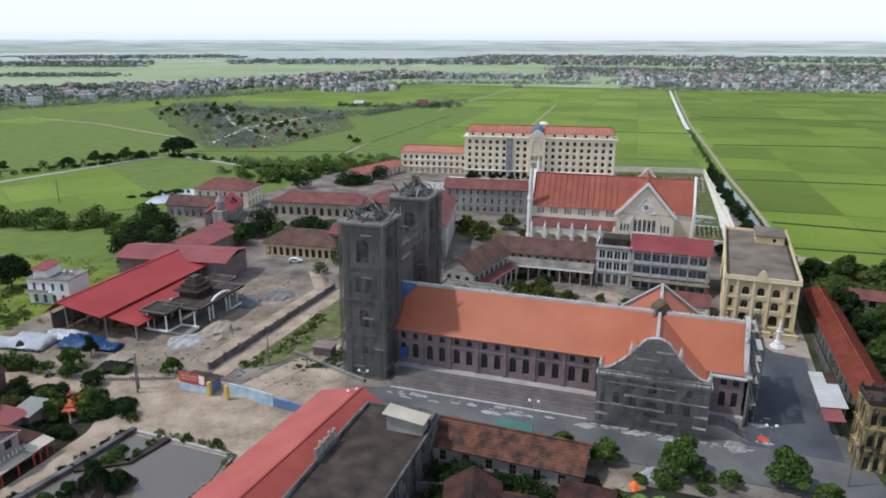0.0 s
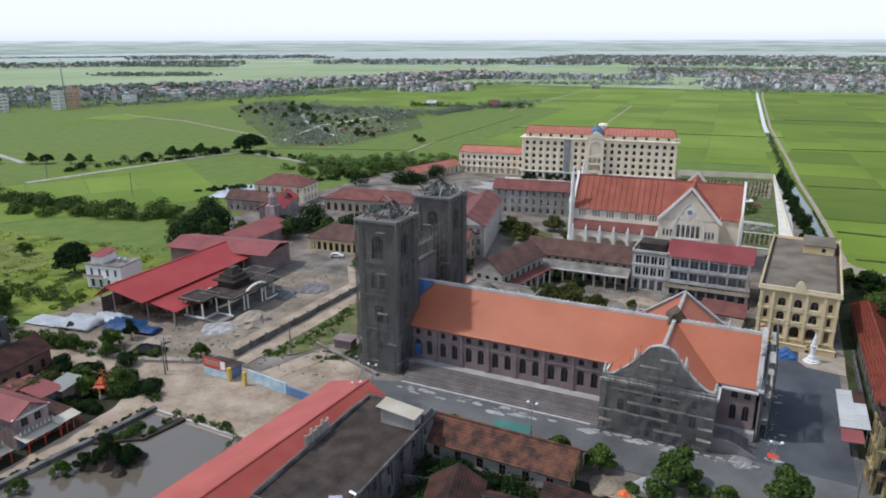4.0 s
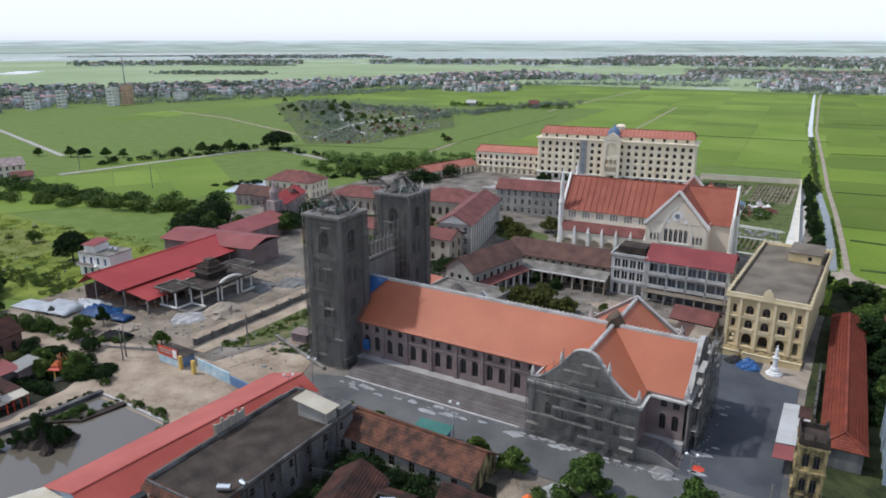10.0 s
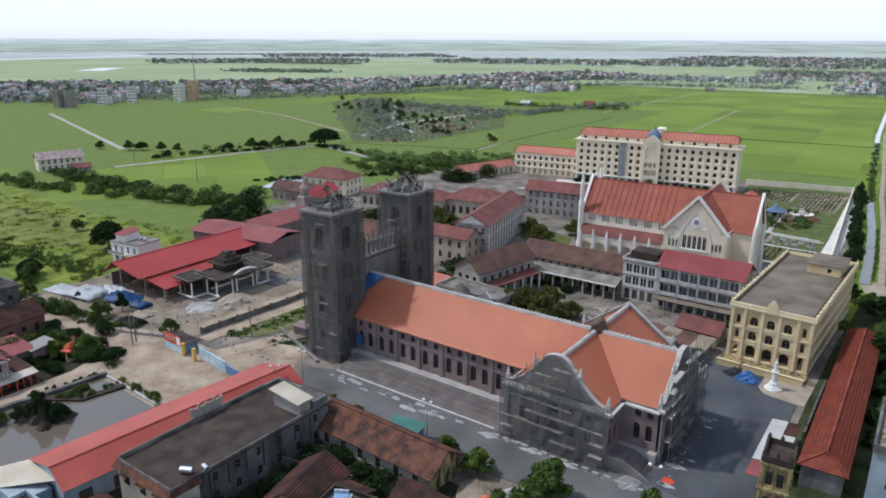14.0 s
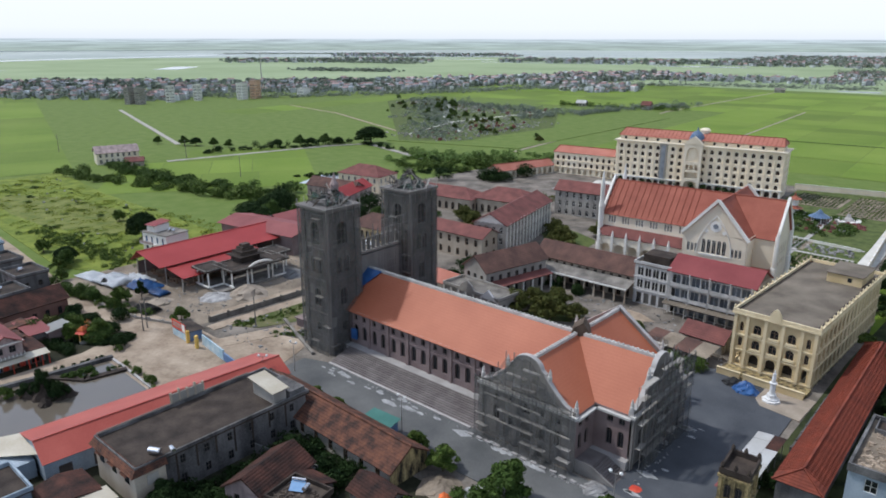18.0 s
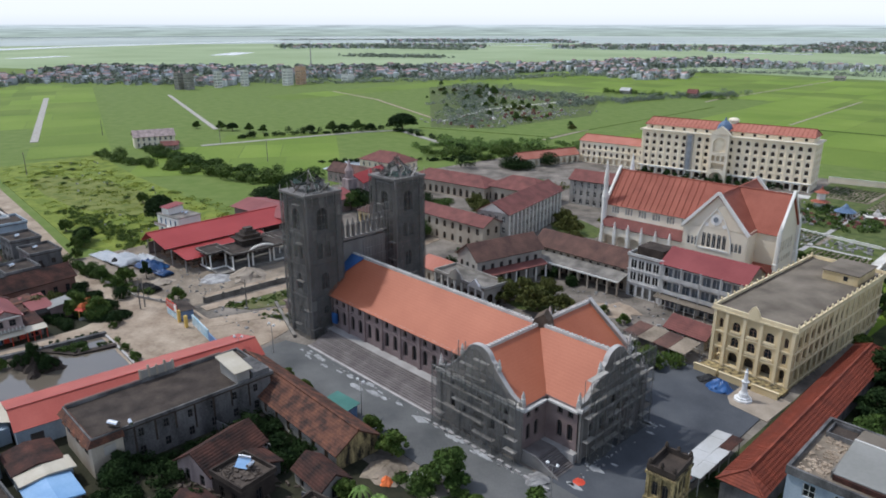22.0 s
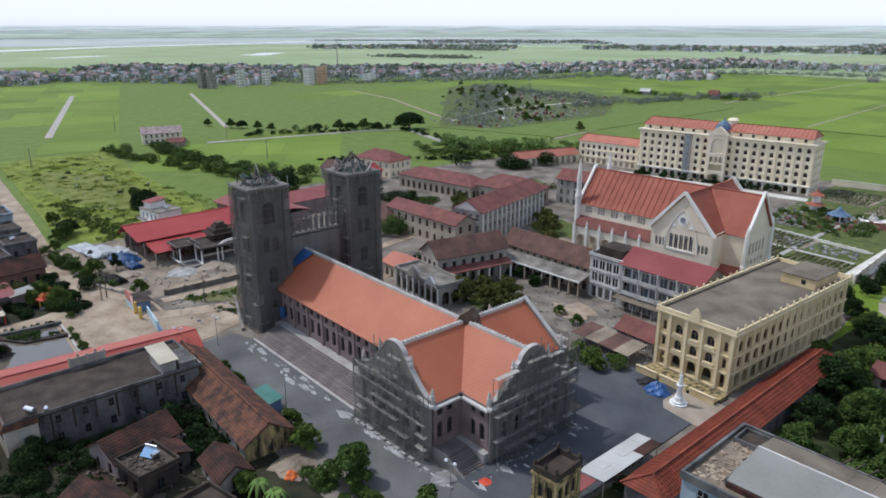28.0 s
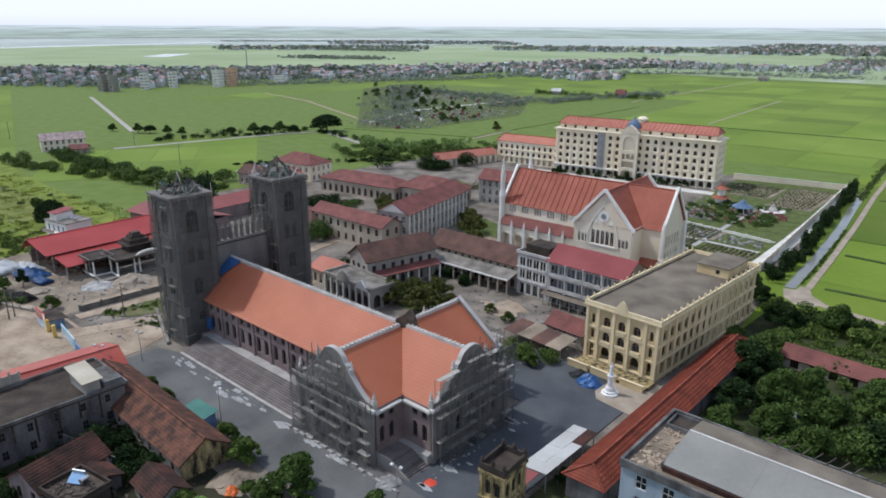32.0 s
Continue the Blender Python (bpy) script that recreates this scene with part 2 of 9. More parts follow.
# Dark foliage, lowered further to carry the shadow inside the gardens.
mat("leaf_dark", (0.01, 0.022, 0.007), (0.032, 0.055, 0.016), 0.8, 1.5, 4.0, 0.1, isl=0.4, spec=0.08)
# Far tree belts, paled by haze in the base colour.
mat("leaf_far_hazed", (0.188, 0.22, 0.168), (0.288, 0.317, 0.24), 0.8, 0.5, 2.0, 0.1, isl=0.35)
mat("leaf_light", (0.09, 0.16, 0.03), (0.18, 0.25, 0.06), 0.7, 1.5, 4.0, 0.1, isl=0.35)
mat("bark", (0.07, 0.05, 0.035), (0.15, 0.11, 0.08), 0.95, 2.0, 8.0, 0.8)
mat("wood", (0.16, 0.1, 0.06), (0.3, 0.2, 0.13), 0.85, 1.5, 8.0, 0.4)
# Timber brown; as inner walls it paints in the dark of unlit rooms.
mat("brown_and_room_shade", (0.05, 0.038, 0.03), (0.11, 0.085, 0.065), 0.8, 1.5, 8.0, 0.3)
mat("peach", (0.55, 0.34, 0.22), (0.66, 0.45, 0.32), 0.85, 0.5, 4.0, 0.1)
mat("scaffold_steel", (0.13, 0.125, 0.12), (0.24, 0.23, 0.22), 0.6, 3.0, 10.0, 0.2, metal=0.3)
mat("plank", (0.27, 0.245, 0.21), (0.45, 0.42, 0.37), 0.85, 1.5, 8.0, 0.3)
mat("pole_metal", (0.3, 0.28, 0.26), (0.5, 0.47, 0.44), 0.5, 3.0, 10.0, 0.2, metal=0.5)
mat("frame_dark", (0.06, 0.05, 0.045), (0.1, 0.085, 0.075), 0.6, 3.0, 10.0, 0.2)
mat("sand", (0.254, 0.209, 0.158), (0.382, 0.32, 0.251), 0.95, 0.8, 3.0, 0.5)
mat("rubble", (0.15, 0.145, 0.14), (0.34, 0.33, 0.315), 0.95, 1.5, 3.0, 0.5, isl=0.4)
mat("tarp_blue", (0.015, 0.06, 0.19), (0.04, 0.13, 0.33), 0.45, 0.8, 2.0, 0.6, spec=0.5)
mat("tarp_white", (0.6, 0.63, 0.66), (0.82, 0.83, 0.84), 0.45, 0.8, 2.0, 0.6, spec=0.5)
mat("orange", (0.6, 0.12, 0.03), (0.75, 0.2, 0.06), 0.7, 1.5, 4.0, 0.2, isl=0.3)
mat("sign_red", (0.5, 0.05, 0.03), (0.62, 0.1, 0.05), 0.5, 1.0, 4.0, 0.1)
mat("mural", (0.25, 0.42, 0.52), (0.6, 0.66, 0.66), 0.6, 1.5, 3.0, 0.1)
mat("wall_blue", (0.09, 0.16, 0.3), (0.2, 0.28, 0.42), 0.7, 1.0, 4.0, 0.2)
mat("gold_paint", (0.6, 0.38, 0.08), (0.72, 0.5, 0.14), 0.6, 1.0, 4.0, 0.2)
mat("statue_white", (0.72, 0.71, 0.68), (0.82, 0.81, 0.79), 0.6, 2.0, 6.0, 0.2)
mat("tank_steel", (0.62, 0.62, 0.62), (0.74, 0.74, 0.74), 0.25, 3.0, 10.0, 0.05, metal=0.9)
mat("dome_blue", (0.07, 0.12, 0.2), (0.14, 0.2, 0.3), 0.5, 1.0, 5.0, 0.2)
mat("pagoda_orange", (0.26, 0.075, 0.045), (0.36, 0.12, 0.07), 0.7, 1.0, 5.0, 0.2)
# Village walls and roofs greyed in colour as seen through haze.
mat("house_wall_hazed", (0.3, 0.31, 0.32), (0.66, 0.67, 0.68), 0.85, 0.3, 1.0, 0.1, isl=0.35)
mat("house_roof_hazed", (0.22, 0.14, 0.13), (0.4, 0.27, 0.24), 0.85, 0.3, 1.0, 0.1, isl=0.45)
mat("car_white", (0.75, 0.75, 0.75), (0.8, 0.8, 0.8), 0.3, 2.0, 8.0, 0.0, spec=0.5)
mat("rubber", (0.02, 0.02, 0.02), (0.035, 0.035, 0.035), 0.8, 2.0, 8.0, 0.2)
mat("soil_grave", (0.135, 0.142, 0.117), (0.365, 0.365, 0.325), 0.9, 0.6, 2.0, 0.3, isl=0.3)


def glassy(name, col, rough, spec=0.5):
    m = mat(name, col, tuple(c * 1.12 for c in col), rough, 0.3, 3.0, 0.03, spec=spec)
    return m


glassy("pane_dark", (0.018, 0.02, 0.022), 0.12)
glassy("water", (0.125, 0.105, 0.08), 0.03, 0.8)
glassy("water_canal", (0.17, 0.17, 0.145), 0.1)
# Far water: the reflected bright sky is put into this pale base colour.
glassy("water_sky_pale", (0.45, 0.48, 0.5), 0.15)


def net(name, col, cover):
    """Debris netting: a dusty mesh that lets part of the view through."""
    m = bpy.data.materials.new(name)
    m.use_nodes = True
    t = m.node_tree
    N, Lk = t.nodes.new, t.links.new
    out = t.nodes["Material Output"]
    bsdf = t.nodes["Principled BSDF"]
    bsdf.inputs["Roughness"].default_value = 0.95
    bsdf.inputs["Specular IOR Level"].default_value = 0.05
    co, n1, n2 = N("ShaderNodeTexCoord"), N("ShaderNodeTexNoise"), N("ShaderNodeTexNoise")
    n1.inputs["Scale"].default_value, n2.inputs["Scale"].default_value = 0.25, 2.2
    n1.inputs["Detail"].default_value = 6
    Lk(co.outputs["Object"], n1.inputs["Vector"])
    Lk(co.outputs["Object"], n2.inputs["Vector"])
    ramp = N("ShaderNodeValToRGB")
    ramp.color_ramp.elements[0].color = (*[c * 0.7 for c in col], 1)
    ramp.color_ramp.elements[1].color = (*[c * 1.35 for c in col], 1)
    Lk(n1.outputs[0], ramp.inputs[0])
    Lk(ramp.outputs[0], bsdf.inputs["Base Color"])
    ad = N("ShaderNodeMath")
    ad.operation = "MULTIPLY_ADD"
    ad.inputs[1].default_value = 0.5
    Lk(n2.outputs[0], ad.inputs[0])
    Lk(n1.outputs[0], ad.inputs[2])
    mr = N("ShaderNodeMapRange")
    mr.inputs[1].default_value, mr.inputs[2].default_value = 0.5, 1.0
    mr.inputs[3].default_value, mr.inputs[4].default_value = cover - 0.22, cover + 0.22
    Lk(ad.outputs[0], mr.inputs[0])
    tr, mx = N("ShaderNodeBsdfTransparent"), N("ShaderNodeMixShader")
    Lk(mr.outputs[0], mx.inputs[0])
    Lk(tr.outputs[0], mx.inputs[1])
    Lk(bsdf.outputs[0], mx.inputs[2])
    Lk(mx.outputs[0], out.inputs[0])
    MATS[name] = m


net("net_dark", (0.106, 0.104, 0.096), 0.44)
net("net_light", (0.126, 0.122, 0.113), 0.42)
net("net_green", (0.07, 0.1, 0.085), 0.6)

# ---- building helpers ----


def bm_box(bm, x0, y0, z0, x1, y1, z1):
    v = [bm.verts.new(p) for p in ((x0, y0, z0), (x1, y0, z0), (x1, y1, z0), (x0, y1, z0), (x0, y0, z1), (x1, y0, z1), (x1, y1, z1), (x0, y1, z1))]
    for f in ((3, 2, 1, 0), (4, 5, 6, 7), (0, 1, 5, 4), (1, 2, 6, 5), (2, 3, 7, 6), (3, 0, 4, 7)):
        bm.faces.new([v[i] for i in f])
    return bm


def box(x0, y0, z0, x1, y1, z1):
    return bm_box(bmesh.new(), x0, y0, z0, x1, y1, z1)


def extr(bm, pts, vec):
    """A polygon pushed along vec into a solid."""
    vec = Vector(vec)
    a = [bm.verts.new(p) for p in pts]
    b = [bm.verts.new(Vector(p) + vec) for p in pts]
    bm.faces.new(a[::-1])
    bm.faces.new(b)
    n = len(a)
    for i in range(n):
        bm.faces.new((a[i], a[(i + 1) % n], b[(i + 1) % n], b[i]))
    return bm


def lathe(bm, prof, n=16, cx=0, cy=0):
    rings = []
    for r, z in prof:
        rings.append([bm.verts.new((cx + r * math.cos(2 * math.pi * k / n), cy + r * math.sin(2 * math.pi * k / n), z)) for k in range(n)])
    for a, b in zip(rings, rings[1:]):
        for k in range(n):
            bm.faces.new((a[k], a[(k + 1) % n], b[(k + 1) % n], b[k]))
    bm.faces.new(rings[0][::-1])
    bm.faces.new(rings[-1])
    return bm


def beam(bm, p, q, w):
    """A square bar from p to q."""
    p, q = Vector(p), Vector(q)
    d = (q - p).normalized()
    s = d.cross(Vector((0, 0, 1)) if abs(d.z) < 0.95 else Vector((1, 0, 0))).normalized() * w / 2
    u = d.cross(s).normalized() * w / 2
    return extr(bm, [p - s - u, p + s - u, p + s + u, p - s + u], q - p)


def part(name, bm, material, parent, label="", m=None):
    if isinstance(bm, bpy.types.Mesh):
        me = bm
    else:
        me = bpy.data.meshes.new(name)
        bmesh.ops.recalc_face_normals(bm, faces=bm.faces)
        bm.to_mesh(me)
        bm.free()
        me.materials.append(MATS[material])
    ob = new(name, me)
    ob.parent = parent
    if m is not None:
        ob.matrix_basis = m
    if label:
        ob["label"] = label
    return ob


def thing(name, m, label, category, group="", kind=""):
    ob = new(name)
    ob.matrix_basis = m
    return tagged(ob, label, category, group, kind)


def solid(name, bm, material, m, label, category, group="", kind=""):
    ob = part(name, bm, material, None, "", m)
    return tagged(ob, label, category, group, kind)


def sides(L, W):
    """Frames of the four sides of a box: u along the wall, v into it, z up."""
    out = {}
    for key, o, u, v in (("S", (0, 0), (1, 0), (0, 1)), ("E", (L, 0), (0, 1), (-1, 0)), ("N", (L, W), (-1, 0), (0, -1)), ("W", (0, W), (0, -1), (1, 0))):
        out[key] = Matrix(((u[0], v[0], 0, o[0]), (u[1], v[1], 0, o[1]), (0, 0, 1, 0), (0, 0, 0, 1)))
    return out


def wall_mesh(M, L, H, ops, d, z0=0.0):
    """A wall with real openings (u0, u1, z0, z1, arched) and reveals d deep."""
    bm = bmesh.new()

    def P(u, v, z):
        return bm.verts.new(M @ Vector((u, v, z)))

    def r(x):
        return round(x, 3)

    us = sorted({0.0, r(L)} | {r(o[0]) for o in ops} | {r(o[1]) for o in ops})
    zs = sorted({r(z0), r(H)} | {r(o[2]) for o in ops} | {r(o[3]) for o in ops})
    for a, b in zip(us, us[1:]):
        run = None
        for c, e in zip(zs, zs[1:]):
            mu, mz = (a + b) / 2, (c + e) / 2
            hole = any(o[0] < mu < o[1] and o[2] < mz < o[3] for o in ops)
            if not hole:
                run = (run[0], e) if run else (c, e)
            if run and (hole or e == zs[-1]):
                bm.faces.new([P(a, 0, run[0]), P(b, 0, run[0]), P(b, 0, run[1]), P(a, 0, run[1])])
                run = None
    for u0, u1, a, b, arch in [(*o[:5],) for o in ops]:
        if arch:
            rad, mid = (u1 - u0) / 2, (u0 + u1) / 2
            rise = min(rad, (b - a) * 0.5)
            arc = [(mid - rad * math.cos(math.pi * k / 8), b - rise + rise * math.sin(math.pi * k / 8)) for k in range(9)]
            for half, corner in ((arc[:5], (u0, b)), (arc[4:], (u1, b))):
                bm.faces.new([P(corner[0], 0, corner[1])] + [P(u, 0, z) for u, z in half])
            ring = [(u0, a), *arc, (u1, a)]
        else:
            ring = [(u0, a), (u0, b), (u1, b), (u1, a)]
        n = len(ring)
        for k in range(n):
            (p, q), (s, t) = ring[k], ring[(k + 1) % n]
            bm.faces.new([P(p, 0, q), P(s, 0, t), P(s, d, t), P(p, d, q)])
    bmesh.ops.remove_doubles(bm, verts=bm.verts, dist=0.0005)
    return bm


WIN = {}


def window_mesh(w, h, arch, mullions, transoms):
    key = (round(w, 2), round(h, 2), arch, mullions, transoms)
    if key in WIN:
        return WIN[key]
    rise = min(w / 2, h / 2) if arch else 0
    top = [(w / 2 * math.cos(math.pi * k / 8), h - rise + rise * math.sin(math.pi * k / 8)) for k in range(9)] if arch else [(w / 2, h), (-w / 2, h)]
    ring = [(-w / 2, 0), (w / 2, 0), *top]
    pane = bmesh.new()
    extr(pane, [(u, 0, z) for u, z in ring], (0, 0.03, 0))
    fr = bmesh.new()
    t = 0.08
    bm_box(fr, -w / 2, -0.05, 0, -w / 2 + t, 0, h - rise)
    bm_box(fr, w / 2 - t, -0.05, 0, w / 2, 0, h - rise)
    bm_box(fr, -w / 2 + t, -0.05, 0, w / 2 - t, 0, t)
    for k in range(1, mullions + 1):
        u = -w / 2 + w * k / (mullions + 1)
        bm_box(fr, u - t / 2, -0.045, t, u + t / 2, 0, h - t - rise * 0.1)
    for k in range(1, transoms + 1):
        z = (h - rise) * k / transoms if arch else h * k / (transoms + 1)
        bm_box(fr, -w / 2 + t, -0.04, z - t / 2, w / 2 - t, 0, z + t / 2)
    out = []
    for bm in (fr, pane):
        bmesh.ops.recalc_face_normals(bm, faces=bm.faces)
        me = bpy.data.meshes.new("window")
        bm.to_mesh(me)
        bm.free()
        out.append(me)
    out[1].materials.append(MATS["pane_dark"])
    WIN[key] = out
    return out


def window(parent, M, op, d, frame_mat="white", mullions=1, transoms=1):
    u0, u1, a, b, arch = op[:5]
    fm, pm = window_mesh(u1 - u0, b - a, arch, mullions, transoms)
    key = (fm.name, frame_mat)
    if key not in WIN:
        me = fm.copy()
        me.materials.append(MATS[frame_mat])
        WIN[key] = me
    w = part("window", WIN[key], None, parent, "", M @ Matrix.Translation(((u0 + u1) / 2, d, a)))
    part("pane", pm, None, w)
    return w


def rows(L, n, levels, margin=1.0, skip=()):
    """Openings in n even bays: levels of (z, height, width, arched, glazed)."""
    out = []
    bay = (L - 2 * margin) / n
    for k in range(n):
        if k in skip:
            continue
        mid = margin + bay * (k + 0.5)
        for z, h, w, arch, glazed in levels:
            out.append((mid - w / 2, mid + w / 2, z, z + h, arch, glazed))
    return out


def walls(parent, L, W, H, mats, ops, d=0.3, z0=0.0, frame_mat="white", keys="SENW", mullions=1, transoms=1):
    F = sides(L, W)
    for k in keys:
        ln = L if k in "SN" else W
        o = ops.get(k, [])
        part("wall", wall_mesh(F[k], ln, H, o, d, z0), mats, parent)
        for op in o:
            if op[5]:
                window(parent, F[k], op, d - 0.08, frame_mat, mullions, transoms)


def slope(bm, a, b, c, e, t=0.25):
    """A roof slab under the quad a b c e."""
    a, b, c, e = (Vector(p) for p in (a, b, c, e))
    n = (b - a).cross(e - a).normalized()
    if n.z < 0:
        n = -n
    extr(bm, [a, b, c, e], -n * t)
    return bm


def gable_roof(parent, x0, x1, y0, y1, ze, zr, material, axis="X", over=0.5, ridge=None, ends=None, t=0.25):
    """Two roof slopes with the ridge along an axis, a ridge cap and gable walls of the given material."""
    k = (zr - ze) / ((y1 - y0) / 2 if axis == "X" else (x1 - x0) / 2)
    for s in (0, 1):
        bm = bmesh.new()
        if axis == "X":
            ym, ye = (y0 + y1) / 2, (y0 - over if s == 0 else y1 + over)
            slope(bm, (x0 - over, ye, ze - k * over), (x1 + over, ye, ze - k * over), (x1 + over, ym, zr), (x0 - over, ym, zr), t)
        else:
            xm, xe = (x0 + x1) / 2, (x0 - over if s == 0 else x1 + over)
            slope(bm, (xe, y0 - over, ze - k * over), (xe, y1 + over, ze - k * over), (xm, y1 + over, zr), (xm, y0 - over, zr), t)
        part("roof_slope", bm, material, parent)
    if ridge:
        if axis == "X":
            part("ridge_cap", box(x0 - over, (y0 + y1) / 2 - 0.2, zr - 0.1, x1 + over, (y0 + y1) / 2 + 0.2, zr + 0.18), ridge, parent)
        else:
            part("ridge_cap", box((x0 + x1) / 2 - 0.2, y0 - over, zr - 0.1, (x0 + x1) / 2 + 0.2, y1 + over, zr + 0.18), ridge, parent)
    if ends:
        for s in (0, 1):
            if axis == "X":
                x = x0 if s == 0 else x1 - 0.25
                bm = extr(bmesh.new(), [(x, y0, ze - 0.25), (x, y1, ze - 0.25), (x, (y0 + y1) / 2, zr - 0.28)], (0.25, 0, 0))
            else:
                y = y0 if s == 0 else y1 - 0.25
                bm = extr(bmesh.new(), [(x0, y, ze - 0.25), (x1, y, ze - 0.25), ((x0 + x1) / 2, y, zr - 0.28)], (0, 0.25, 0))
            part("gable", bm, ends, parent)


def hip_roof(parent, x0, x1, y0, y1, ze, zr, material, over=0.5, ridge=None, inset=None):
    """A hipped roof with its ridge along the longer side, one mesh a slope."""
    x0, x1, y0, y1 = x0 - over, x1 + over, y0 - over, y1 + over
    along = (x1 - x0) >= (y1 - y0)
    i = inset if inset is not None else min(x1 - x0, y1 - y0) / 2
    ym, xm = (y0 + y1) / 2, (x0 + x1) / 2
    r0, r1 = ((x0 + i, ym, zr), (x1 - i, ym, zr)) if along else ((xm, y0 + i, zr), (xm, y1 - i, zr))
    A, B, C, D = (x0, y0, ze), (x1, y0, ze), (x1, y1, ze), (x0, y1, ze)
    quads = [(A, B, r1, r0), (C, D, r0, r1), (B, C, r1), (D, A, r0)] if along else [(B, C, r1, r0), (D, A, r0, r1), (A, B, r0), (C, D, r1)]
    for q in quads:
        q = [Vector(p) for p in q]
        n = (q[1] - q[0]).cross(q[-1] - q[0]).normalized()
        n = n if n.z > 0 else -n
        part("roof_slope", extr(bmesh.new(), q, -n * 0.2), material, parent)
    if ridge:
        bm = bmesh.new()
        beam(bm, r0, r1, 0.35)
        for c, r in ((A, r0), (B, r1 if along else r0), (C, r1), (D, r0 if along else r1)):
            beam(bm, c, r, 0.3)
        part("ridge_cap", bm, ridge, parent)


def patch(name, pts, z, material, label, kind="structure", category="", thick=0.5):
    bm = extr(bmesh.new(), [(x, y, z - thick) for x, y in pts], (0, 0, thick))
    return solid(name, bm, material, Matrix(), label, category or name.replace("_", " "), kind=kind)


def strip(name, pts, w, z, material, label, category=""):
    """A ribbon of land of width w along a line."""
    bm = bmesh.new()
    side = []
    for i, p in enumerate(pts):
        a, b = Vector(pts[max(i - 1, 0)]), Vector(pts[min(i + 1, len(pts) - 1)])
        d = (b - a).normalized()
        n = Vector((-d.y, d.x)) * w / 2
        side.append((Vector(p) + n, Vector(p) - n))
    top = [[bm.verts.new((*q, z)) for q in s] for s in side]
    low = [[bm.verts.new((*q, z - 0.5)) for q in s] for s in side]
    for i in range(len(pts) - 1):
        bm.faces.new((top[i][0], top[i][1], top[i + 1][1], top[i + 1][0]))
        bm.faces.new((top[i][0], top[i + 1][0], low[i + 1][0], low[i][0]))
        bm.faces.new((top[i][1], low[i][1], low[i + 1][1], top[i + 1][1]))
    bm.faces.new((top[0][0], low[0][0], low[0][1], top[0][1]))
    bm.faces.new((top[-1][1], low[-1][1], low[-1][0], top[-1][0]))
    return solid(name, bm, material, Matrix(), label, category or name.replace("_", " "), kind="structure")


# ---- foliage ----


def leaf_mesh(name, blobs, n, size, rng, material):
    """Many small leaf sprays on the shells of lumpy blobs (x, y, z, r, rz)."""
    n, size = int(n * 3.2), size * 0.6
    w = np.array([b[3] ** 2 for b in blobs])
    pick = rng.choice(len(blobs), n, p=w / w.sum())
    B = np.array(blobs)[pick]
    d = rng.normal(size=(n, 3))
    d /= np.linalg.norm(d, axis=1)[:, None]
    d[:, 2] = np.where(d[:, 2] < -0.45, -d[:, 2], d[:, 2])
    rad = (0.5 + 0.75 * rng.random(n))[:, None]
    c = B[:, :3] + d * rad * np.stack([B[:, 3], B[:, 3], B[:, 4]], 1)
    nrm = d + rng.normal(size=(n, 3)) * 0.55
    nrm /= np.linalg.norm(nrm, axis=1)[:, None]
    t = np.cross(nrm, rng.normal(size=(n, 3)))
    t /= np.linalg.norm(t, axis=1)[:, None]
    b = np.cross(nrm, t)
    s = (size * (0.6 + 0.8 * rng.random(n)))[:, None]
    k = 0.55 + 0.3 * rng.random(n)[:, None]
    quad = np.stack([c - t * s, c - b * s * k + nrm * s * 0.2, c + t * s, c + b * s * k + nrm * s * 0.2], 1)
    v = quad.reshape(-1, 3)
    me = bpy.data.meshes.new(name)
    me.from_pydata(v.tolist(), [], np.arange(4 * n).reshape(n, 4).tolist())
    me.materials.append(MATS[material])
    return me


def trunk_mesh(h, r, rng, limbs=5):
    bm = bmesh.new()
    lathe(bm, [(r * 1.4, 0), (r, h * 0.12), (r * 0.8, h * 0.5), (r * 0.45, h * 0.8)], 7)
    for k in range(limbs):
        a = 2 * math.pi * (k + rng.random()) / limbs
        z = h * (0.4 + 0.3 * rng.random())
        beam(bm, (0, 0, z), (math.cos(a) * h * 0.28, math.sin(a) * h * 0.28, z + h * 0.3), r * 0.5)
    return bm


TREES = []
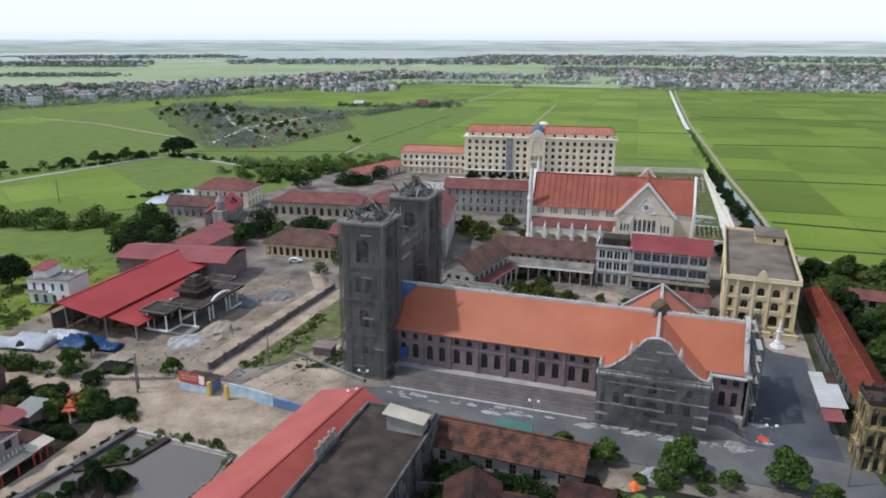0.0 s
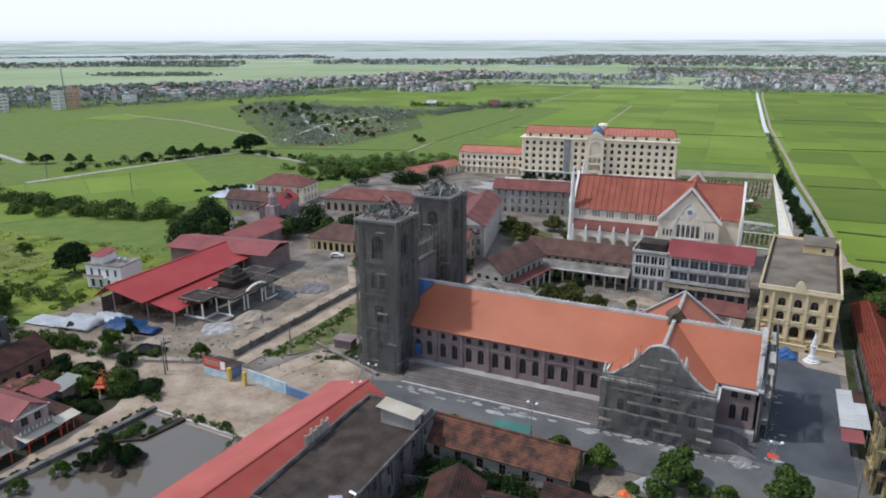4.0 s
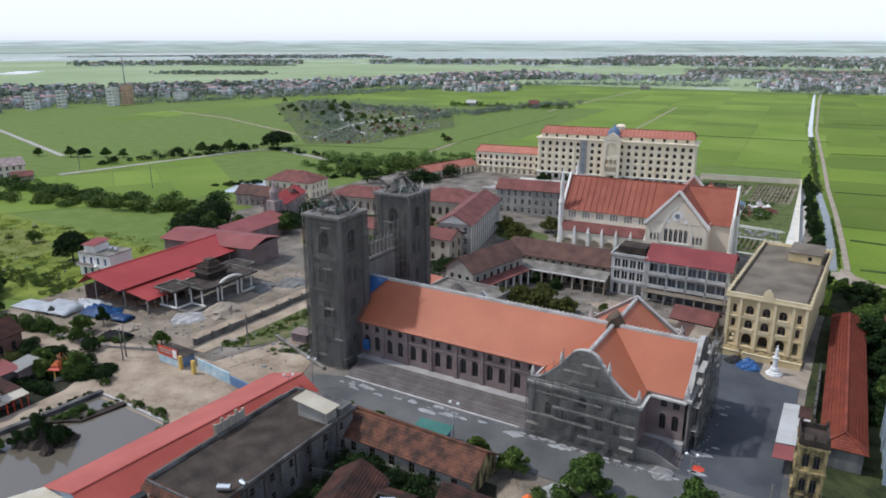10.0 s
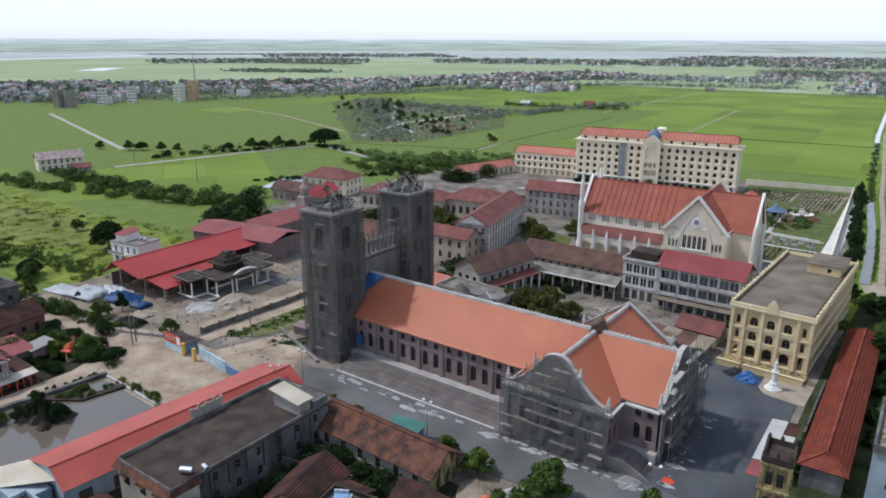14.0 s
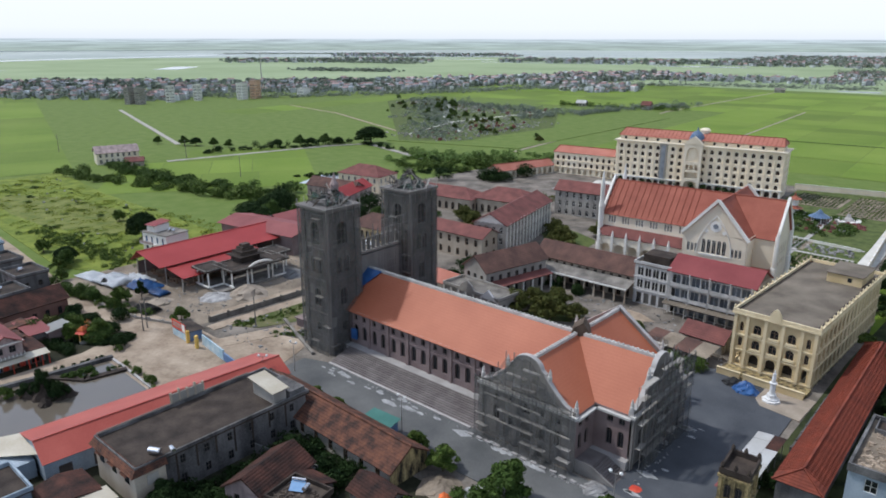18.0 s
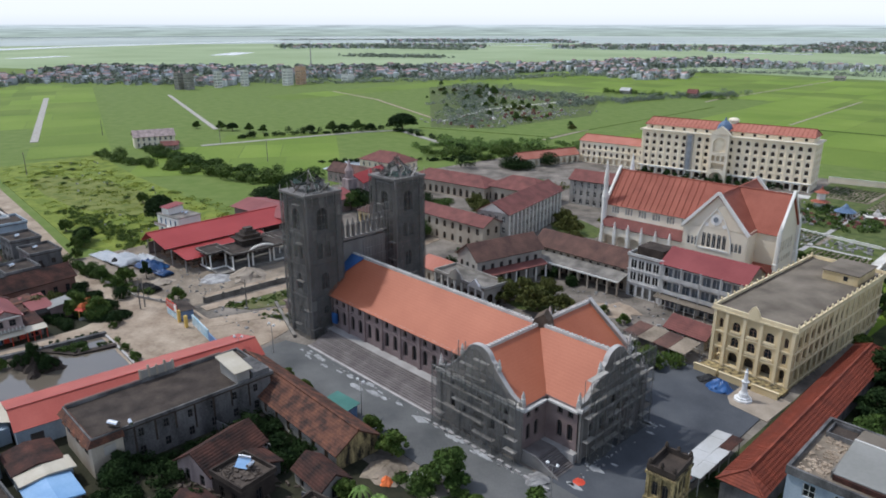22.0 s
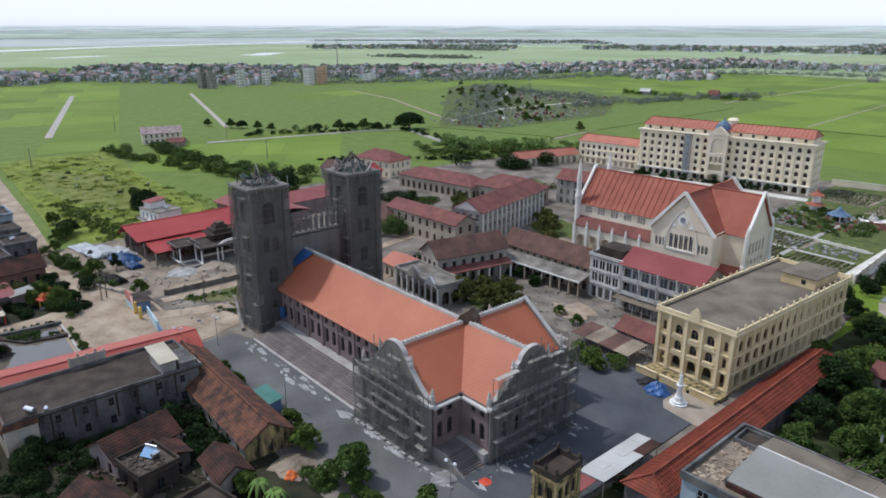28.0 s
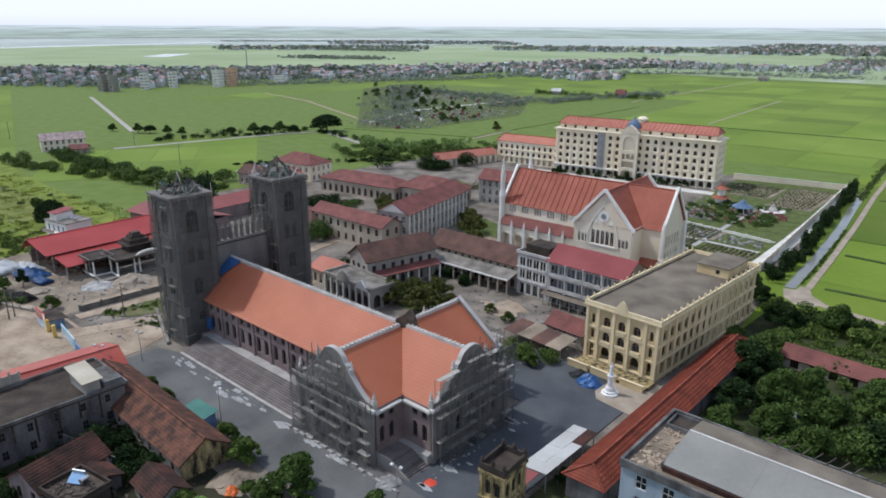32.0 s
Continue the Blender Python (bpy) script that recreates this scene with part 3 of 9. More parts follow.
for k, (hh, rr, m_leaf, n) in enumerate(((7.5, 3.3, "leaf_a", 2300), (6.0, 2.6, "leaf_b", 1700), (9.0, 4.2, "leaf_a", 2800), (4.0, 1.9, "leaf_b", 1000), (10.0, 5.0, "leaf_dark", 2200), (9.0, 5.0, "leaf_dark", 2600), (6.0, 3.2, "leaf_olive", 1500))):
    rng = np.random.default_rng(20 + k)
    blobs = [(0, 0, hh * 0.58, rr * 0.5, hh * 0.24)]
    for q in range(30):
        a = 2 * math.pi * q / 11 + rng.random()
        e = rr * (0.25 + 0.75 * rng.random())
        blobs.append((e * math.cos(a), e * math.sin(a), hh * (0.28 + 0.62 * rng.random() * (1.2 - e / rr)), rr * (0.14 + 0.2 * rng.random()), hh * (0.05 + 0.09 * rng.random())))
    if k == 5:
        blobs = [(0, 0, 4.6, 3.4, 3.2)]
        for q in range(34):
            a, e = q * 2.4, math.sqrt((q + 0.5) / 34)
            blobs.append((rr * 0.86 * e * math.cos(a), rr * 0.86 * e * math.sin(a), 1.6 + 6.0 * math.sqrt(max(0.0, 1 - e * e)) + 0.5 * rng.random(), 0.9 + 0.6 * rng.random(), 0.9 + 0.5 * rng.random()))
    TREES.append((leaf_mesh("crown", blobs, n, 0.2 + rr * 0.055, rng, m_leaf), trunk_mesh(hh * 0.75, rr * 0.07, rng), m_leaf))
    me = bpy.data.meshes.new("trunk")
    bmt = TREES[-1][1]
    bmesh.ops.recalc_face_normals(bmt, faces=bmt.faces)
    bmt.to_mesh(me)
    bmt.free()
    me.materials.append(MATS["bark"])
    TREES[-1] = (TREES[-1][0], me, m_leaf)


def tree(x, y, k=0, s=1.0, turn=0.0, label="broad leafy green tree with a rounded crown", z=0.0, group=""):
    if len(label.split()) < 4:
        label += " among the gardens"
    sxy, sz = s if isinstance(s, tuple) else (s, s)
    t = thing("tree", pose(x, y, z, 0, 0, turn) @ Matrix.Diagonal((sxy, sxy, sz, 1)), label, "tree", group)
    part("trunk", TREES[k][1], None, t)
    part("crown", TREES[k][0], None, t)
    return t


def belt(name, pts, w, h, n, size, seed, material, label, z=0.0):
    """A hedge or wood of uncountable bushes along a line, as leaf sprays."""
    rng = np.random.default_rng(seed)
    P = np.array(pts, float)
    seg = np.linalg.norm(np.diff(P, axis=0), axis=1)
    total = seg.sum()
    rb = min(w * 0.4, h * 0.7)
    nb = int(min(max(6, total * w / (rb * rb * 3.2)), 2600))
    s = np.sort(rng.random(nb)) * total
    cum = np.r_[0, np.cumsum(seg)]
    blobs = []
    for q in s:
        i = min(np.searchsorted(cum, q, side="right") - 1, len(seg) - 1)
        p = P[i] + (P[i + 1] - P[i]) * (q - cum[i]) / seg[i]
        hh = h * (0.35 + 0.95 * rng.random() ** 1.5)
        p = p + rng.normal(size=2) * w * 0.3
        blobs.append((p[0], p[1], z + hh * 0.45, rb * (0.55 + 0.7 * rng.random()), hh * 0.55))
    me = leaf_mesh(name, blobs, n, size, rng, material)
    return tagged(new(name, me), label, name.replace("_", " "), kind="stuff")

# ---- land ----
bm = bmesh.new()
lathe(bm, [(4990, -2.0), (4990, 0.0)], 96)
solid("ground", bm, "rice_far_hazed", Matrix(), "wide flat plain of green rice land reaching the horizon", "ground", kind="structure")

# rice parcels near the compound, each a sheet of its own colour
rng = np.random.default_rng(3)


def parcels(name, ox, oy, ang, nx, ny, dx, dy, z, seed, keep=lambda x, y: True):
    rg = np.random.default_rng(seed)
    ca, sa = math.cos(radians(ang)), math.sin(radians(ang))
    v, f = [], []
    for i in range(nx):
        j = 0.0
        while j < ny * dy:
            h = dy * (0.55 + 0.9 * rg.random())
            x0, x1, y0, y1 = i * dx + 0.25, (i + 1) * dx - 0.25, j + 0.25, min(j + h, ny * dy) - 0.25
            j += h
            cx, cy = ox + ca * (x0 + x1) / 2 - sa * (y0 + y1) / 2, oy + sa * (x0 + x1) / 2 + ca * (y0 + y1) / 2
            if not keep(cx, cy):
                continue
            k = len(v)
            zz = z + 0.12 * rg.random()
            for a, b in ((x0, y0), (x1, y0), (x1, y1), (x0, y1)):
                v.append((ox + ca * a - sa * b, oy + sa * a + ca * b, zz))
            f.append((k, k + 1, k + 2, k + 3))
    me = bpy.data.meshes.new(name)
    me.from_pydata(v, [], f)
    me.materials.append(MATS["rice" if seed == 5 else "rice_hazed"])
    return tagged(new(name, me), "bright green rice paddies divided by thin bunds", "rice field", kind="stuff")


patch("field_margin", [(-1300, -300), (700, -300), (700, 950), (-560, 950), (-760, 420), (-1300, 200)], 0.03, "bund", "grassy bunds and margins between the rice paddies", category="field margin")
parcels("rice_field", 42, -200, 3.4, 14, 26, 48, 44, 0.1, 5, lambda x, y: y > 70 or x > 120)
parcels("rice_field", -560, 262, 3.4, 12, 15, 49, 44, 0.1, 6, lambda x, y: y > 262 and y < 900 and (y > 560 or x > -190 or x < -520) and not (-290 < x < -190 and y < 300))
parcels("rice_field", -330, 40, 163, 12, 12, 44, 38, 0.1, 7, lambda x, y: x < -335 and y > 15 and y < 560)
parcels("rice_field", -205, 105, 146, 5, 3, 42, 34, 0.1, 8, lambda x, y: x > -330 and y < 245)
parcels("rice_field", -330, -300, -17, 4, 7, 60, 40, 0.1, 9, lambda x, y: x < -250 and y < -60)

patch("compound_ground", [(-92, -30), (-60, -34), (34, -34), (36, 60), (16, 262), (-170, 236), (-182, 60), (-150, 25), (-92, 32)], 0.16, "courtyard", "dusty trodden earth and paving inside the compound", category="courtyard")
for q, (x, y, r, mt) in enumerate(((-66, 104, 16, "garden_green"), (-50, 92, 9, "dirt"), (-100, 98, 10, "garden_green"), (-30, 38, 9, "garden_green"), (-46, 116, 8, "dirt"), (-14, 50, 8, "dirt"), (-120, 150, 14, "garden_green"), (-60, 150, 16, "dirt"), (-100, 180, 22, "terrace_stone"), (-50, 186, 16, "garden_green"), (-128, 92, 6, "dirt"))):
    patch("courtyard_patch", [(x + r * (0.75 + 0.25 * math.sin(3 * k + q)) * math.cos(k * 0.63), y + 0.7 * r * (0.75 + 0.25 * math.sin(5 * k + q)) * math.sin(k * 0.63)) for k in range(10)], 0.2 + 0.004 * q, mt, "worn patch of ground in the courtyard", category="courtyard")
patch("construction_yard", [(-150, -42), (-90, -42), (-90, 36), (-150, 26)], 0.2, "dirt_dark", "rutted building yard of earth and gravel", category="yard")
patch("grass_lot", [(-330, -20), (-332, 33), (-260, 26), (-150, 24), (-150, -24), (-165, -30)], 0.2, "grass_lot", "rough bright green grass lot", category="grass")
patch("scrub", [(-290, -4), (-262, 12), (-226, 16), (-196, 10), (-188, -2), (-214, -14), (-250, -16), (-280, -14)], 0.225, "lot_scrub", "dull olive scrub in the middle of the lot", category="scrub")
patch("forecourt", [(-108, -44), (-92, -47), (-60, -46), (-56, -34), (-58, -22), (-62, -12), (-70, -14), (-76, -26), (-92, -26), (-108, -30)], 0.24, "dirt", "pale bare earth forecourt in front of the gate", category="forecourt")
strip("dirt_road", [(-98, -38), (-126, -39), (-160, -37), (-200, -34), (-330, -27)], 6, 0.27, "dirt", "pale dirt lane along the houses", "road")
strip("dirt_road", [(-97, -40), (-92.6, -50), (-92.2, -70), (-92, -100)], 5, 0.28, "dirt", "pale dirt lane beside the pond", "road")
strip("dirt_path", [(-78, -30), (-74, -18), (-70, -6), (-66, 4), (-64, 18), (-66, 40)], 5, 0.3, "dirt", "pale curving earth track beside the towers", "path")
strip("dirt_path", [(-93.4, -20), (-92.2, 4), (-91.4, 30), (-101, 44)], 3.4, 0.32, "dirt", "pale strip of trodden earth inside the boundary wall", "path")
strip("dirt_path", [(-86.4, -24), (-85.4, 0), (-84.4, 30), (-90, 60)], 3.6, 0.3, "dirt", "pale earth track along the boundary wall", "path")
patch("road", [(-56, -30), (-50, -29), (34, -28), (34, -40), (40, -60), (44, -60), (36, -16), (34, -8), (18, -16.5), (-50, -16.8), (-56, -19)], 0.3, "asphalt", "worn grey concrete road in front of the church", category="road")
patch("plaza", [(15.8, -16.4), (32.5, -17), (32, 36), (2, 36), (2, 16), (15.8, 16)], 0.33, "asphalt_new", "dark smooth asphalt yard beside the church", category="plaza")
strip("field_road", [(-322, 88), (-300, 190), (-288, 213), (-214, 192)], 4, 0.3, "plaster_grey", "narrow pale concrete field road", "road")
strip("field_road", [(-380, 126), (-640, 205)], 3.4, 0.3, "plank", "pale straight canal road across the fields", "road")
strip("field_road", [(-404, 20), (-690, 105)], 4.4, 0.3, "plank", "pale straight canal road across the fields", "road")
strip("field_road", [(-300, 265), (-460, 330), (-560, 350)], 2.5, 0.3, "dirt", "thin field path", "path")
strip("field_road", [(-195, 250), (-233, 560), (-236, 890)], 2.2, 0.3, "sand", "thin straight field path", "path")
strip("field_road", [(-115, 430), (-130, 640)], 1.6, 0.3, "sand", "thin straight field path", "path")
strip("canal", [(34.6, 113.5), (32.8, 146), (30.0, 184), (25.6, 224), (23.0, 250)], 2.8, 0.33, "water_canal", "straight irrigation canal behind the garden", "canal")
strip("canal", [(23.0, 250), (22.0, 268), (14.0, 372)], 1.8, 0.33, "water", "narrow muddy irrigation ditch", "canal")
strip("canal", [(14.0, 372), (9.0, 436), (4.5, 498), (-12, 820), (-17, 930)], 3.0, 0.33, "water_sky_pale", "straight irrigation canal", "canal")
strip("field_road", [(38.6, 116), (36.6, 146), (33.0, 192), (27.2, 253), (26.4, 266), (21.8, 330), (8.8, 498), (-6.5, 820), (-10, 935)], 1.8, 0.34, "sand", "straight earth track beside the canal", "road")
strip("path", [(40, 107.6), (47, 105.0), (59.5, 103.4), (110, 96)], 2.4, 0.34, "sand", "pale gravel path", "path")
patch("gravel_corner", [(34.6, 108.5), (35.6, 105.4), (39.4, 101.8), (43.6, 103.6), (45, 107.4), (41, 111), (38.6, 117), (36.6, 116.6), (36.4, 112.8), (33.4, 112)], 0.36, "sand", "pale gravel corner beside the canal", category="gravel")
patch("east_ground", [(33, -30), (60, -42), (120, -42), (120, 106), (60, 113), (44, 110), (36, 102), (34, 60)], 0.2, "shaded_weeds", "overgrown ground beside the sheds, tree shade in its colour", category="ground")
patch("cemetery_soil", [(-520, 455), (-528, 500), (-430, 506), (-316, 494), (-244, 372), (-250, 262), (-284, 238)], 0.37, "garden_green", "grey-green weedy soil between the graves", category="ground")
patch("cemetery_ground", [(-520, 470), (-420, 480), (-250, 560), (-205, 500), (-200, 262), (-290, 232), (-340, 300)], 0.34, "bund", "weedy ground of a field cemetery", category="ground")

for pts in ([(30.5, 244), (90, 252), (420, 272)], [(38.5, 155.3), (110, 152), (420, 160)], [(42, 119), (110, 124), (400, 136)], [(24, 372), (110, 392), (420, 410)], [(20, 430), (-180, 408)], [(18, 560), (420, 585)]):
    strip("field_ditch", pts, 1.5, 0.36, "ditch", "dark weedy ditch between rice paddies", "ditch")
patch("fish_pond", [(-214, 99), (-223, 120), (-213, 137), (-203, 130), (-200, 110)], 0.32, "water_sky_pale", "pond beside the convent coloured pale as reflected sky", category="pond")
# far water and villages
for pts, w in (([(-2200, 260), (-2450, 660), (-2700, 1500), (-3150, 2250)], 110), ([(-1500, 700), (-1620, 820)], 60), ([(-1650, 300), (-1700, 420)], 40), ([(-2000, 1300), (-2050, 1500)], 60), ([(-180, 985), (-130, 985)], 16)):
    strip("river", pts, w, 0.4, "water_sky_pale", "pale distant water across the plain", "water")


def settlement(spots, n, seed, hmin=3.5, hmax=10, label="crowded distant village houses with pale walls and red roofs"):
    """Houses and garden trees crowded round spots (x, y, half length, half width, turn)."""
    rg = np.random.default_rng(seed)
    v, f, v2, f2, blobs = [], [], [], [], []
    area = np.array([sp[2] * sp[3] for sp in spots])
    for k in range(n):
        cx, cy, ax, ay, turn = spots[rg.choice(len(spots), p=area / area.sum())]
        u, w0 = rg.uniform(-1, 1), rg.uniform(-1, 1)
        ct, st = math.cos(radians(turn)), math.sin(radians(turn))
        x, y = cx + ct * u * ax - st * w0 * ay, cy + st * u * ax + ct * w0 * ay
        big = 1.0 + 0.5 * (math.hypot(x, y) > 1400)
        w, d, h = (3.5 + 3 * rg.random()) * big, (5 + 6 * rg.random()) * big, hmin + (hmax - hmin) * rg.random() ** 2.2
        a = radians(turn + rg.choice([0, 90, 12, -10]))
        ca, sa = math.cos(a), math.sin(a)
        q = [(x + ca * i * w / 2 - sa * j * d / 2, y + sa * i * w / 2 + ca * j * d / 2) for i, j in ((-1, -1), (1, -1), (1, 1), (-1, 1))]
        b = len(v)
        v += [(*p, 0) for p in q] + [(*p, h) for p in q]
        f += [(b, b + 1, b + 5, b + 4), (b + 1, b + 2, b + 6, b + 5), (b + 2, b + 3, b + 7, b + 6), (b + 3, b, b + 4, b + 7), (b + 4, b + 5, b + 6, b + 7)]
        if rg.random() < 0.6:
            m0, m1 = ((q[0][0] + q[1][0]) / 2, (q[0][1] + q[1][1]) / 2), ((q[2][0] + q[3][0]) / 2, (q[2][1] + q[3][1]) / 2)
            b = len(v2)
            v2 += [(*p, h) for p in q] + [(*m0, h + w * 0.3), (*m1, h + w * 0.3)]
            f2 += [(b, b + 4, b + 5, b + 3), (b + 1, b + 2, b + 5, b + 4), (b, b + 1, b + 4), (b + 2, b + 3, b + 5)]
        for r in range(3):
            rb = (1.6 + 2.6 * rg.random()) * big
            blobs.append((x + 11 * big * rg.normal(), y + 11 * big * rg.normal(), rb * 0.9, rb, rb))
    for nm, vv, ff, mt in (("village_houses", v, f, "house_wall_hazed"), ("village_roofs", v2, f2, "house_roof_hazed")):
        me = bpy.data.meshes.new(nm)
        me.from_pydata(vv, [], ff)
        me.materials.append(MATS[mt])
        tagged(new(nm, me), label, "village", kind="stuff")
    tagged(new("village_trees", leaf_mesh("village_trees", blobs, n * 17, 1.9 if seed < 34 else 3.6, rg, "leaf_village_hazed")), "garden trees among the distant village houses", "trees", kind="stuff")


settlement([(-745, 470, 120, 40, 48), (-850, 255, 150, 55, 35), (-640, 610, 40, 80, -20), (-990, 70, 120, 80, 40)], 700, 31)
settlement([(-790, 600, 130, 70, 52), (-640, 860, 190, 75, 68), (-1010, 360, 170, 70, 40), (-560, 1130, 120, 90, 70)], 1100, 35)
settlement([(-470, 800, 60, 80, 60), (-330, 1170, 150, 70, 15), (-90, 1400, 180, 110, 10)], 620, 32)
settlement([(130, 1065, 230, 50, 4), (500, 1130, 210, 90, 12), (60, 1000, 120, 16, 4), (240, 1250, 330, 110, 6)], 1300, 33)
settlement([(-900, 1900, 420, 160, 15), (-250, 2100, 420, 220, 5), (500, 1750, 420, 260, 10), (1100, 2000, 480, 360, 15), (-1700, 1350, 330, 120, 50), (-2000, 2100, 380, 160, 40), (100, 2700, 900, 300, 5)], 2600, 34, 5, 12)
belt("far_trees", [(-1150, 60), (-900, 230), (-660, 400), (-560, 600), (-500, 800), (-400, 960), (-150, 1040)], 40, 5, 5000, 1.7, 41, "leaf_far_hazed", "far belts of trees between village houses")
belt("far_trees", [(-80, 950), (100, 945), (330, 975), (700, 1070)], 22, 4.5, 2600, 1.6, 42, "leaf_far_hazed", "far belts of trees between village houses")
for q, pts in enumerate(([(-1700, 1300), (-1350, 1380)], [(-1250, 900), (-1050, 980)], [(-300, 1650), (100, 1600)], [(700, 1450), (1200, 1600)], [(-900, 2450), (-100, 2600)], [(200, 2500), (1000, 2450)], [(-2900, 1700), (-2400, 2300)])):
    belt("far_trees", pts, 60, 6, 1300, 3.0, 430 + q, "leaf_far_hazed", "far belts of trees on the plain")
for q in range(18):
    rg = np.random.default_rng(700 + q)
    x, y, L = -3400 + 4900 * rg.random(), 1500 + 2500 * rg.random(), 60 + 260 * rg.random()
    strip("river", [(x - L, y - 0.2 * L), (x + L, y + 0.2 * L)], 22 + 26 * rg.random(), 0.4, "water_sky_pale", "pale distant fish pond on the plain", "water")
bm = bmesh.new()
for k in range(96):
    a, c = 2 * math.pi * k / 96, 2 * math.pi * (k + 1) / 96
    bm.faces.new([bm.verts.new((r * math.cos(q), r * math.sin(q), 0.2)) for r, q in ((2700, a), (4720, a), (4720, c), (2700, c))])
solid("far_plain", bm, "far_land_hazed", Matrix(), "flat farmland far off, coloured pale as through haze", "plain", kind="structure")


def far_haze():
    """A glowing backdrop: the last miles of plain up to the horizon in thin pale streaks, haze painted in, and the
    white haze of the sky above it.
    """
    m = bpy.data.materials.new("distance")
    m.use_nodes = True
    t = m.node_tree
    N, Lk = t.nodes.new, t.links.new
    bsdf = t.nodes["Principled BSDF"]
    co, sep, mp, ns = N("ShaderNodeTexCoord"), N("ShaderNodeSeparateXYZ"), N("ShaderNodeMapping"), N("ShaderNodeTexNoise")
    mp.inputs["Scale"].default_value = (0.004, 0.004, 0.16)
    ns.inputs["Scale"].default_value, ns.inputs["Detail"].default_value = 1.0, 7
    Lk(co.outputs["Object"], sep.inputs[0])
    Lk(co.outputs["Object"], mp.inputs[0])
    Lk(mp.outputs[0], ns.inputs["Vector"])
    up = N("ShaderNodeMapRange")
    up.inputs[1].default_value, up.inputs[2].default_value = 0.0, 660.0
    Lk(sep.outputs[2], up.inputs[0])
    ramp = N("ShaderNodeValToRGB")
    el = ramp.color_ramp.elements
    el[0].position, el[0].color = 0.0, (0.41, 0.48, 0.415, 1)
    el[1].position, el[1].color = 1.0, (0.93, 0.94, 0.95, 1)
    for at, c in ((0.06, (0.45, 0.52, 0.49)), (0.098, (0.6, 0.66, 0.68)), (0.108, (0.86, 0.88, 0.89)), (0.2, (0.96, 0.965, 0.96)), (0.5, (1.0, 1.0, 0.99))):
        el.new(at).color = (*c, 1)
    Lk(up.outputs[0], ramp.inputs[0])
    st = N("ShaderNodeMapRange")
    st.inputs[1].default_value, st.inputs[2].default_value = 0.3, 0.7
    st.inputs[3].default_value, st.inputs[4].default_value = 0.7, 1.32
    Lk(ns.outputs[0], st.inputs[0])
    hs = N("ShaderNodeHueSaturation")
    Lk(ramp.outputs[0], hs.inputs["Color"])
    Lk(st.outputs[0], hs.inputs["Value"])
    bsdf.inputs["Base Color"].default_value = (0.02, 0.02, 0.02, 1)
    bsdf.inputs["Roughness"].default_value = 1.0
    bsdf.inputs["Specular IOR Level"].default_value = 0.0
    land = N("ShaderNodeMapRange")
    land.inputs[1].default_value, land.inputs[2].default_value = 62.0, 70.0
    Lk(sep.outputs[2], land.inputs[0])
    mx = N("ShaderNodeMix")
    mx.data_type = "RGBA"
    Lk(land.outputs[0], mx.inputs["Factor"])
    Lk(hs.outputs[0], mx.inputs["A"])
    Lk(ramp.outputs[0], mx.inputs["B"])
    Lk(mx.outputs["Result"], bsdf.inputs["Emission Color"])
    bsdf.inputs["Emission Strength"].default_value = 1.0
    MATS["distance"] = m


far_haze()
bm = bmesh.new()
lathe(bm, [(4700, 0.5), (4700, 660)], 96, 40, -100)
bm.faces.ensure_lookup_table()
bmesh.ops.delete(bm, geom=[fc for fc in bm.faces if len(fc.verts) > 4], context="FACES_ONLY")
solid("backdrop", bm, "distance", Matrix(), "glowing backdrop painted with hazy plain and white sky", "backdrop", kind="structure")

# ---- the brick church under repair ----
church = thing("church", pose(0, 0, 0), "large brick church under repair with bright orange tiled roofs", "church")
FL, EAVE, RIDGE, HW = 2.0, 10.0, 16.7, 8.6
CX, ARM, EAST = 0.7, 15.9, 16.9
part("plinth", box(-54, -10.6, 0, EAST - 0.1, 10.6, FL), "terrace_stone", church)
nave_ops = []
for k in range(7):
    for s in (-1, 1):
        c = 2.97 + 5.94 * k + s * 1.35
        nave_ops.append((c - 0.68, c + 0.68, FL + 1.3, FL + 4.6, True, True))
        nave_ops.append((c - 0.55, c + 0.55, FL + 5.6, FL + 7.0, True, True))
for s, key in ((-1, "S"), (1, "N")):
    M = Matrix.Translation((-52, -HW, 0)) if s < 0 else Matrix(((-1, 0, 0, -8.7), (0, -1, 0, HW), (0, 0, 1, 0), (0, 0, 0, 1)))
    part("nave_wall", wall_mesh(M, 43.3, EAVE, nave_ops, 0.5, FL), "brick", church)
    for op in nave_ops:
        window(church, M, op, 0.4, "frame_dark")
    for k in range(8):
        ob = part("pilaster", box(-0.35, -0.3, FL, 0.35, 0, EAVE - 0.4) if k == 0 else PIL, "brick", church, "", M @ Matrix.Translation((5.94 * k, 0, 0)))
        PIL = ob.data
    part("cornice", box(-52.3, s * HW - 0.45 if s < 0 else HW - 0.1, EAVE - 0.45, -9.5, s * HW + 0.1 if s < 0 else HW + 0.45, EAVE - 0.05), "ridge_grey", church)
    part("string_course", box(-52, s * HW - 0.2 if s < 0 else HW, FL + 4.95, -10.5, s * HW if s < 0 else HW + 0.2, FL + 5.25), "brick", church)
kk = (RIDGE - EAVE) / HW
